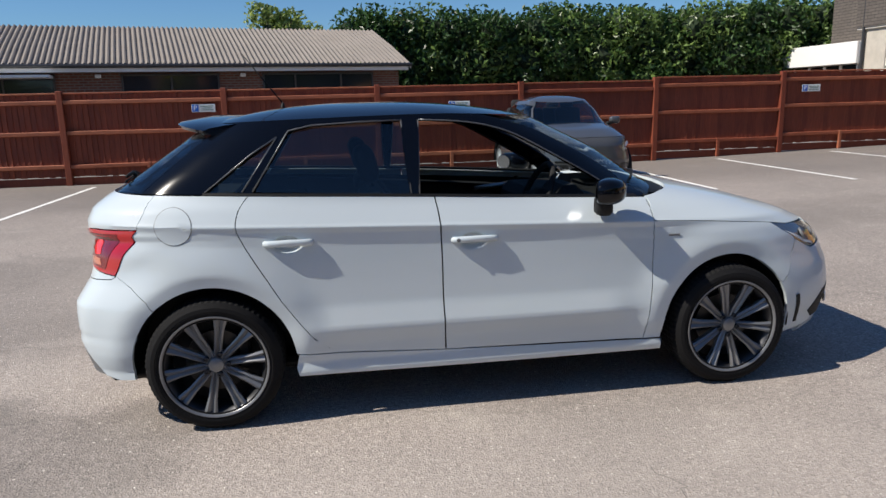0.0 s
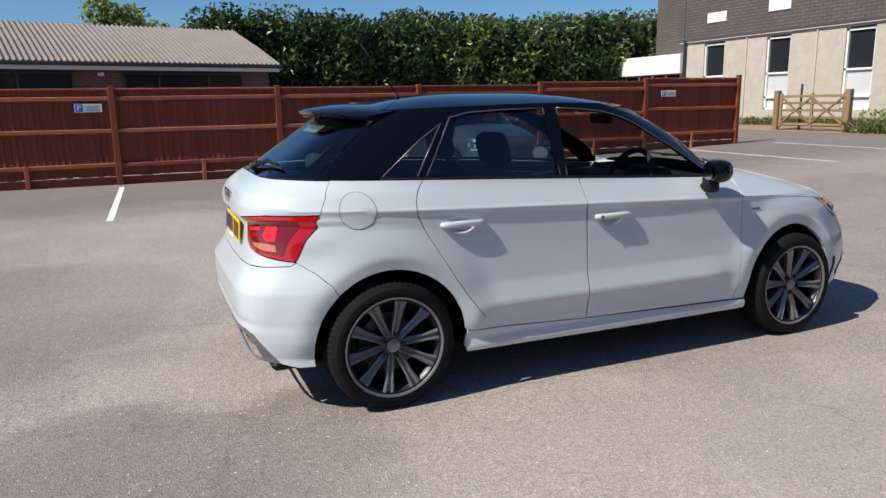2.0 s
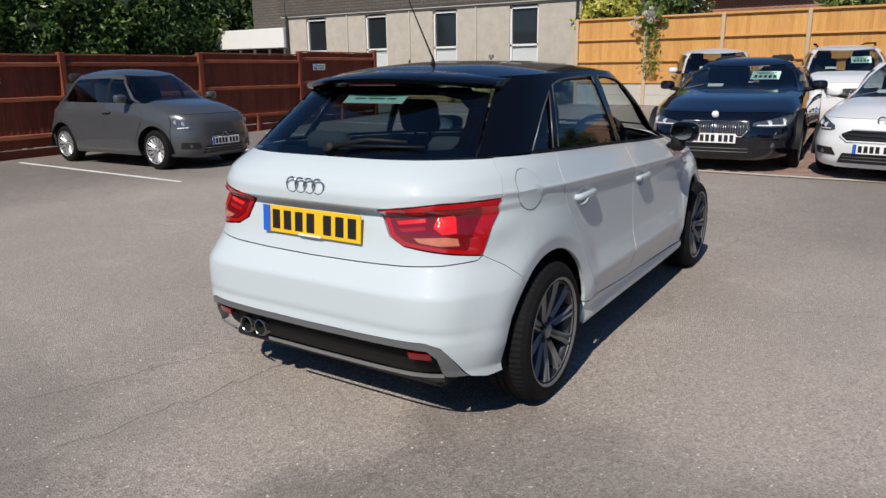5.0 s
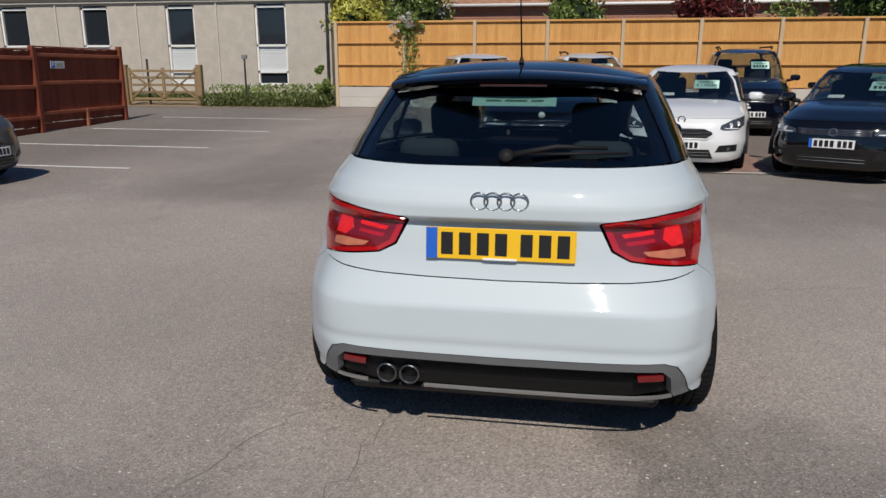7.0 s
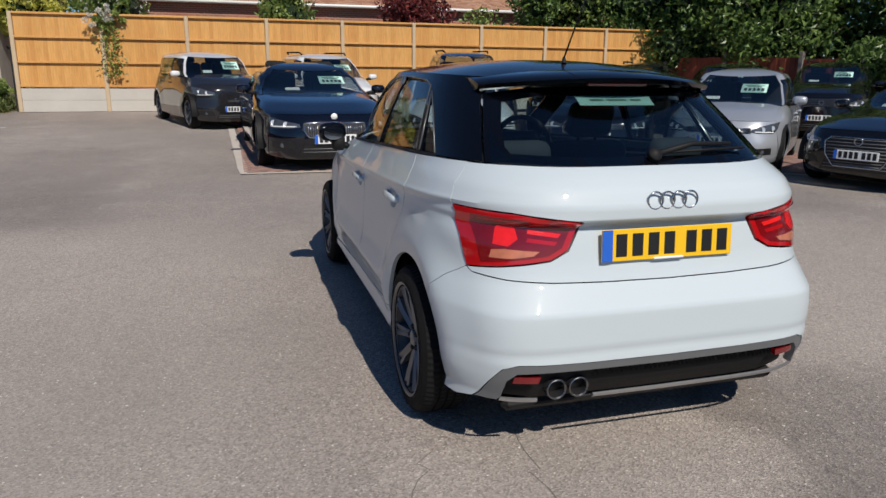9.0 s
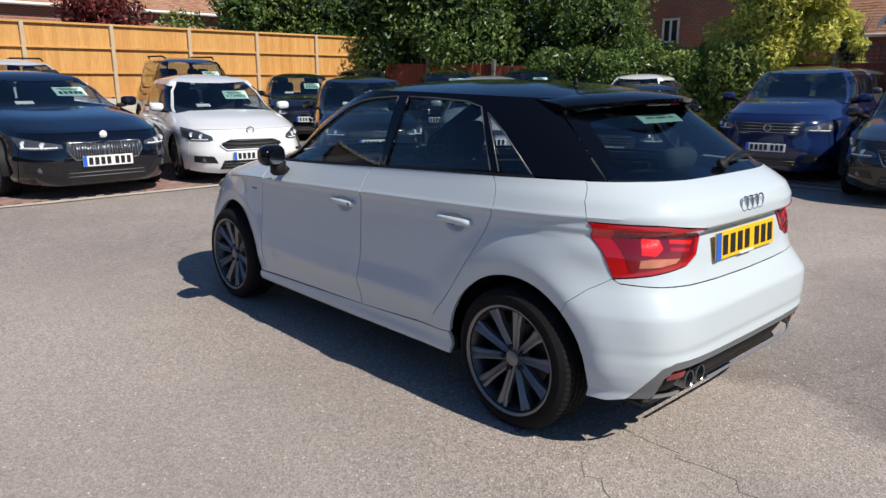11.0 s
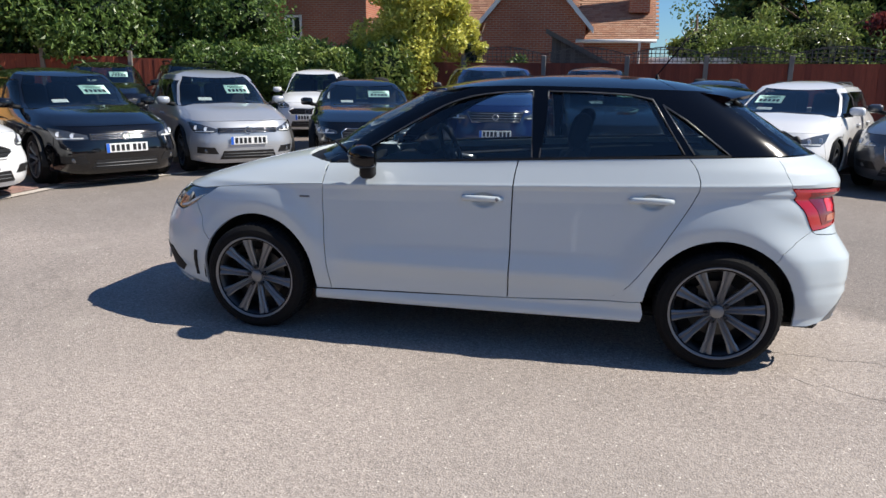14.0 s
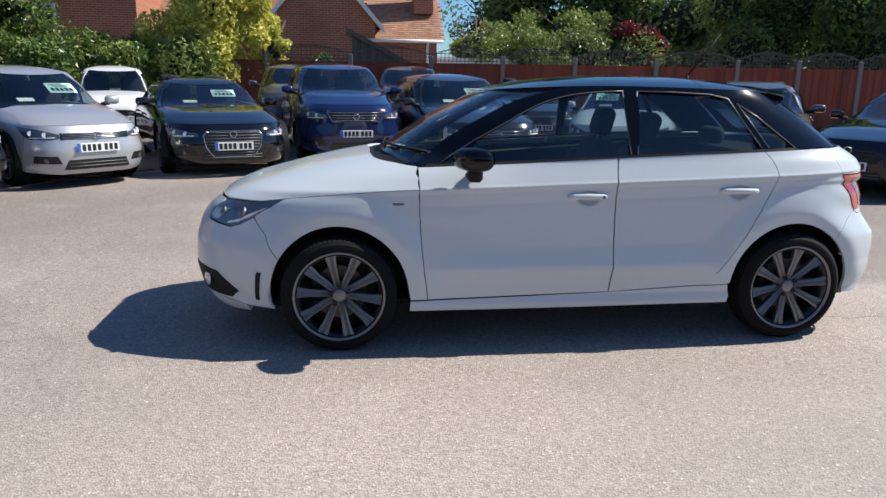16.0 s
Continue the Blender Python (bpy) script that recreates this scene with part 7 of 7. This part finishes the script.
        part("bezel", skin_panel(N((xi * 1.1, z0 + 0.026), (xi * 1.12, z0 + 0.036), (w * 0.8, z0 + 0.026), (w * 0.8, z0 + 0.014)), 0.05, 0.03, -0.006, 0.004, mirror), PAPER_WHITE, lam, "pale running light strip", smooth=35)
        f0 = sp.get("fog", 0.36)
        part("fog_recess", skin_panel(N((w * 0.56, f0 + 0.05), (w * 0.8, f0 + 0.055), (w * 0.8, f0 - 0.035), (w * 0.5, f0 - 0.045)), 0.05, 0.03, -0.003, 0.01, mirror), MESH_BLACK, c, "black fog lamp recess", smooth=35)
        p = skin_at(a_end(w * 0.68, f0, True), f0, -0.004)
        part("fog_lamp", lathe(bmesh.new(), [(0, 0.004), (0.024, 0.003), (0.03, 0)], 12, pose((-1 if mirror else 1) * p.x, p.y, p.z, -90, 0, -18 * (-1 if mirror else 1))), LAMP_BOWL, c, smooth=True)
        rl = S((yb + 0.02, b - 0.06)) + R((w * 0.6, b - 0.07), (w * 0.62, b - 0.28)) + S((yb - 0.05, b - 0.26))
        part("rear_light", skin_panel(rl, 0.06, 0.05, -0.003, 0.01, mirror), RED_LENS, c, "red rear light", smooth=35)
    g = sp["grille"]
    shapes = {
        "bar": ([(0.42, hl - 0.09), (0.42, hl - 0.165)], 4),
        "hex": ([(0.33, hl - 0.09), (0.4, hl - 0.14), (0.37, hl - 0.3), (0.27, hl - 0.44)], 9),
        "wide": ([(0.3, hl - 0.13), (0.4, hl - 0.17), (0.42, hl - 0.21), (0.34, hl - 0.27)], 3),
        "kidney": ([(0.38, hl - 0.1), (0.4, hl - 0.18), (0.33, hl - 0.27)], 0),
        "deep": ([(0.46, hl - 0.1), (0.38, hl - 0.26)], 4),
        "none": ([(0.2, hl - 0.3), (0.2, hl - 0.36)], 1),
    }
    half_, slats = shapes[g]
    outline = N(*half_) + N(*[(-x, z) for x, z in half_[::-1]])
    gr_ = part("grille", skin_panel(outline, 0.05, 0.03, -0.003, 0.008), MESH_BLACK, c, "black grille", smooth=35)
    zt, zb = half_[0][1], half_[-1][1]
    if g == "kidney":
        for sgn in (1, -1):
            for i in range(12):
                x = sgn * (0.03 + 0.027 * i)
                pts_ = [skin_at(N((x, z))[0][0], z, -0.012) for z in (zt - 0.012, zb + 0.012)]
                part("bar", tube(bmesh.new(), pts_, 0.006, seg=5), CHROME, gr_, smooth=True)
            loop_ = [(0.015, zt), (0.35, zt), (0.385, (zt + zb) / 2), (0.32, zb), (0.03, zb), (0.012, (zt + zb) / 2), (0.015, zt)]
            part("surround", tube(bmesh.new(), [skin_at(N((sgn * x, z))[0][0], z, -0.01) for x, z in loop_], 0.01, seg=6), CHROME, gr_, smooth=True)
    else:
        for i in range(slats):
            z = zb + (zt - zb) * (i + 0.5) / slats
            xw = float(np.interp(z, [q_[1] for q_ in half_[::-1]], [q_[0] for q_ in half_[::-1]])) - 0.02
            pts_ = [skin_at(N((x, z))[0][0], z, -0.008) for x in (-xw, -xw / 2, 0.001, xw / 2, xw)]
            part("slat", tube(bmesh.new(), pts_, 0.006 if g != "wide" else 0.009, seg=5), CHROME if g in ("bar", "deep") else (MESH_BLACK if g == "wide" else SATIN_GREY), gr_, smooth=True)
        if g in ("hex", "deep", "wide"):
            loop_ = half_ + [(-x, z) for x, z in half_[::-1]] + [half_[0]]
            part("surround", tube(bmesh.new(), [skin_at(N((x, z))[0][0], z, -0.008) for x, z in loop_], 0.011, seg=6), CHROME if g != "wide" else body, gr_, smooth=True)
    bz_ = sp.get("badge", (zt + zb) / 2)
    p = skin_at(math.pi, bz_, -0.016)
    part("emblem", lathe(bmesh.new(), [(0.038, 0.0), (0.05, 0.006), (0.054, 0.0), (0.05, -0.004)] if g != "kidney" else [(0, 0.01), (0.036, 0.006), (0.04, 0)], 20, pose(p.x, p.y, p.z, -90, 0, 0)), CHROME if g != "kidney" else PLATE_WHITE, c, "round chrome emblem", smooth=True)
    part("lower_intake", skin_panel(N((w * 0.42, 0.36), (w * 0.48, 0.24), (-w * 0.48, 0.24), (-w * 0.42, 0.36)), 0.06, 0.03, -0.003, 0.01), MESH_BLACK, c, "black lower intake", smooth=35)
    for z in (0.28, 0.32):
        part("intake_slat", tube(bmesh.new(), [skin_at(N((x, z))[0][0], z, -0.006) for x in (-w * 0.42, -w * 0.2, 0.001, w * 0.2, w * 0.42)], 0.005, seg=5), SATIN_GREY, c, smooth=True)
    pz_ = sp.get("plate", 0.46)
    p = skin_at(math.pi, pz_, -0.02)
    plt = part("number_plate", boxes(((0, 0, 0), (0.52, 0.008, 0.111)), bevel=0.003), PLATE_WHITE, c, "white number plate")
    plt.matrix_basis = pose(p.x, p.y, p.z, 3, 0, 0)
    part("blue_band", boxes(((0.239, 0.005, 0), (0.04, 0.002, 0.109))), PLATE_BLUE, plt)
    for i in range(7):
        part("character_bar", boxes(((0.18 - 0.062 * i - (0.022 if i > 3 else 0), 0.005, 0), (0.042, 0.002, 0.079))), INK, plt)
    # cabin (an added dark block below the glass stands for its shade) and price card
    part("cabin_floor", boxes(((0, (cy + yr) / 2 + 0.2, b - 0.12), (w * 1.6, (cy - yr) * 0.86, 0.12)), bevel=0.03), INTERIOR, c)
    for x in (-0.36, 0.36):
        for y0 in (cy - 1.25, cy - 2.05):
            sb_ = bmesh.new()
            box(sb_, (0, 0, 0.1), (0.48, 0.13, 0.5), pose(x, y0, b - 0.05, 14, 0, 0), 0.05)
            box(sb_, (0, -0.02, 0.43), (0.25, 0.1, 0.17), pose(x, y0, b - 0.05, 14, 0, 0), 0.04)
            part("seat_back", sb_, INTERIOR, c, smooth=50)
    if card:
        cx, text = card
        zz = cz + 0.42 * (h - cz)
        m = skin_at(N((cx, zz))[0][0], zz, 0.014)
        tl = skin_at(N((cx, zz + 0.08))[0][0], zz + 0.08, 0.014)
        slope_ = math.degrees(math.atan2(m.y - tl.y, tl.z - m.z))
        cd = part("price_card", boxes(((0, 0, 0), (0.36, 0.004, 0.25))), PAPER_GREEN, c, "pale green price card behind the glass")
        cd.matrix_basis = pose(m.x, m.y, m.z, slope_ * 0.96, 0, 0)
        if text:
            letters("price", text, 0.1, INK, cd, pose(0, 0.004, -0.035, 90, 0, 180))
        else:
            part("price", boxes(*[((0.12 - 0.06 * i, 0.004, -0.04), (0.04, 0.003, 0.08)) for i in range(5)]), INK, cd, "illegible price")
        part("small_print", boxes(((0, 0.004, 0.075), (0.26, 0.003, 0.022)), ((0, 0.004, 0.042), (0.2, 0.003, 0.014))), SIGN_TEXT, cd)
        z2 = cz + 0.16 * (h - cz)
        m2 = skin_at(N((0.3, z2))[0][0], z2, 0.03)
        pp = part("paper", boxes(((0, 0, 0), (0.2, 0.004, 0.09))), PAPER_WHITE, c, "white paper on the dashboard")
        pp.matrix_basis = pose(m2.x, m2.y - 0.02, m2.z, slope_, 0, 0)
    for s in (1, -1):
        for hy_ in HUBS:
            mw = Matrix.Translation((s * (w - 0.155), hy_, HUB_Z)) @ Matrix.Rotation(radians(90 * s), 4, 'Y')
            wheel("wheel", mw, c, HUB_Z, HUB_Z - 0.095, 0.205, sp.get("spokes", 5), WHEEL_SILVER if sp.get("bright") else None)
            part("arch_liner", liner(s, hy_, w - 0.03, w - 0.33), TRIM_BLACK, c, smooth=40)
    part("underside", boxes(((0, 0, 0.21), (w * 1.3, yf - yr - 0.7, 0.08))), TRIM_BLACK, c)
    return c


def spec(length, width, height, belt_, lead, cowl_z, cowl_y, header, roof_end, base, axle, paint_, grille, lamp, **more):
    return dict(len=length, w=width, h=height, belt=belt_, lead=lead, cowl_z=cowl_z, cowl_y=cowl_y, header=header, roof_end=roof_end, base=base, axle=axle, paint=paint_, grille=grille, lamp=lamp, **more)


hatch = dict(length=4.25, width=1.8, height=1.46, belt_=0.94, lead=0.77, cowl_z=0.98, cowl_y=1.02, header=0.2, roof_end=-1.75, base=2.62, axle=1.28)
suv = dict(length=4.55, width=1.83, height=1.61, belt_=1.08, lead=0.95, cowl_z=1.15, cowl_y=1.2, header=0.4, roof_end=-1.95, base=2.62, axle=1.36, wheel=0.345)
coupe = dict(length=4.8, width=1.87, height=1.33, belt_=0.9, lead=0.73, cowl_z=0.94, cowl_y=0.95, header=0.2, roof_end=-1.3, base=2.85, axle=1.5, tail=0.3, tumble=0.66, wheel=0.335)
parked_car("gloss black coupe with a twin-kidney grille, on the pavers", spec(**coupe, paint_="navy", grille="kidney", lamp=(0.56, 0.69, 0.42, 0.5), plate=0.44, badge=0.7, spokes=10, scale=1.09), (-0.1, 5.78), (0.04, -1), (-0.3, None))
parked_car("white sporty hatchback with a wide black grille", spec(**{**hatch, "length": 4.36, "width": 1.82}, paint_="white", grille="wide", lamp=(0.61, 0.78, 0.5, 0.66), plate=0.42, badge=0.74, fog=0.37), (1.74, 5.72), (-0.2, -0.98), (-0.25, "£12850"))
parked_car("black hatchback with a slim chrome-barred grille", spec(**hatch, paint_="black", grille="bar", lamp=(0.6, 0.745, 0.44, 0.5), plate=0.5, spokes=10), (3.45, 5.2), (-0.51, -0.855), (-0.25, None))
parked_car("silver small hatchback with a slim chrome-barred grille", spec(**{**hatch, "length": 3.97, "width": 1.69, "cowl_y": 0.95, "roof_end": -1.65, "base": 2.47, "axle": 1.2}, paint_="silver", grille="bar", lamp=(0.6, 0.75, 0.42, 0.5), plate=0.5), (4.8, 4.25), (-0.715, -0.69), (-0.25, None))
parked_car("black coupe with a large mesh grille in a silver frame", spec(**{**coupe, "length": 4.63}, paint_="black", grille="hex", lamp=(0.55, 0.68, 0.46, 0.5), plate=0.44, badge=0.6, spokes=10), (5.65, 2.78), (-0.93, -0.36), (-0.25, None))
parked_car("dark blue tall SUV with a chrome-edged grille", spec(**suv, paint_="blue", grille="deep", lamp=(0.72, 0.87, 0.46, 0.66), plate=0.5, badge=0.77), (7.0, 1.12), (-0.985, -0.17), None)
parked_car("dark grey family hatchback with a deep chrome grille", spec(**{**hatch, "length": 4.8, "width": 1.86, "height": 1.42, "belt_": 0.9, "lead": 0.73, "cowl_z": 0.94, "base": 2.74, "axle": 1.45}, scale=1.0, paint_="dark", grille="deep", lamp=(0.54, 0.68, 0.46, 0.6), plate=0.38), (6.1, -0.98), (-0.985, -0.17), (-0.25, None))
parked_car("white small hatchback with a slim dark grille", spec(**{**hatch, "length": 3.97, "width": 1.69, "base": 2.47, "axle": 1.2, "roof_end": -1.65, "height": 1.4}, paint_="white", grille="bar", lamp=(0.6, 0.76, 0.42, 0.5), plate=0.5, fog=0.34, scale=0.97), (5.48, -2.53), (-0.9, 0.43), (0.3, None))
parked_car("gunmetal grey coupe with a large dark grille", spec(**{**coupe, "height": 1.36, "length": 4.7}, paint_="gunmetal", grille="hex", lamp=(0.57, 0.69, 0.46, 0.5), plate=0.46, badge=0.62, scale=1.02), (5.2, -4.3), (-0.85, 0.52), None)
parked_car("black saloon with a chrome-barred grille and star emblem", spec(**{**coupe, "height": 1.4, "length": 4.7}, paint_="black", grille="wide", lamp=(0.57, 0.7, 0.46, 0.5), plate=0.42, badge=0.6), (3.89, -4.95), (-0.5, 0.87), None)
parked_car("dark grey saloon behind the front row", spec(**coupe, paint_="dark", grille="hex", lamp=(0.57, 0.7, 0.46, 0.5), plate=0.42), (9.6, -2.5), (-0.97, 0.12), None)
parked_car("white small city hatchback with a black grille slot", spec(**{**hatch, "length": 3.6, "width": 1.6, "base": 2.38, "axle": 1.12, "cowl_y": 0.85, "header": 0.3, "roof_end": -1.5, "height": 1.48}, paint_="white", grille="wide", lamp=(0.64, 0.84, 0.4, 0.5), plate=0.45), (10.15, 5.72), (-0.96, -0.28), None)
parked_car("grey-green tall SUV behind the blue one", spec(**{**suv, "length": 4.0}, paint_="grey", grille="deep", lamp=(0.74, 0.9, 0.46, 0.6), plate=0.6), (11.65, 2.4), (-0.99, -0.1), None)
parked_car("dark grey tall SUV behind the blue one", spec(**suv, paint_="dark", grille="deep", lamp=(0.74, 0.9, 0.46, 0.6), plate=0.6), (11.6, -0.1), (-0.99, 0.05), None)
parked_car("black hatchback with a price card, second row", spec(**hatch, paint_="black", grille="bar", lamp=(0.6, 0.745, 0.44, 0.5), plate=0.5), (5.45, 10.2), (-0.45, -0.9), (-0.25, None))
parked_car("brown-black estate with roof rails, second row", spec(**{**suv, "height": 1.58}, paint_="dark", grille="deep", lamp=(0.7, 0.86, 0.46, 0.6), bars=True), (8.15, 11.95), (-0.6, -0.8), None)
parked_car("black compact SUV with a price card, second row", spec(**{**suv, "height": 1.58, "length": 4.4}, paint_="black", grille="deep", lamp=(0.7, 0.86, 0.46, 0.6)), (8.0, 8.85), (-0.75, -0.66), (-0.25, None))
parked_car("black SUV with roof rails and a price card, by the hedge", spec(**{**suv, "height": 1.62, "length": 4.3}, paint_="black", grille="deep", lamp=(0.7, 0.86, 0.46, 0.6), bars=True), (10.0, 7.9), (-0.75, -0.66), (-0.25, None))
parked_car("dark tall SUV with roof rails and a price card", spec(**{**suv, "height": 1.78}, paint_="navy", grille="deep", lamp=(0.74, 0.9, 0.46, 0.6), bars=True), (3.85, 10.8), (-0.12, -1), (-0.25, None))
parked_car("white compact SUV with black roof rails and a price card", spec(**{**suv, "length": 4.2, "height": 1.66}, paint_="white", grille="deep", lamp=(0.78, 0.9, 0.46, 0.5), bars=True), (1.05, 11.6), (0.15, -0.99), (-0.25, None))
parked_car("black boxy crossover with a white roof and white mirrors", spec(**{**suv, "length": 4.1, "height": 1.62, "cowl_y": 1.2, "header": 0.75, "roof_end": -1.85, "tumble": 0.78}, paint_="dark", roof="white", mirror="white", grille="none", lamp=(0.72, 0.9, 0.44, 0.6), plate=0.45), (-1.3, 11.9), (0.3, -0.95), (-0.25, None))
parked_car("small matt grey retro city car parked nose out by the fence", spec(**{**hatch, "length": 3.55, "width": 1.63, "height": 1.49, "belt_": 0.98, "lead": 0.82, "cowl_z": 1.02, "cowl_y": 0.86, "header": 0.22, "roof_end": -1.2, "base": 2.3, "axle": 1.1, "tail": 0.06, "tumble": 0.68, "wheel": 0.295}, paint_="grey", grille="none", lamp=(0.6, 0.82, 0.5, 0.42), plate=0.42, spokes=14, bright=True, two_door=True, scale=0.98), (-6.6, 3.4), (1, 0.02), None)
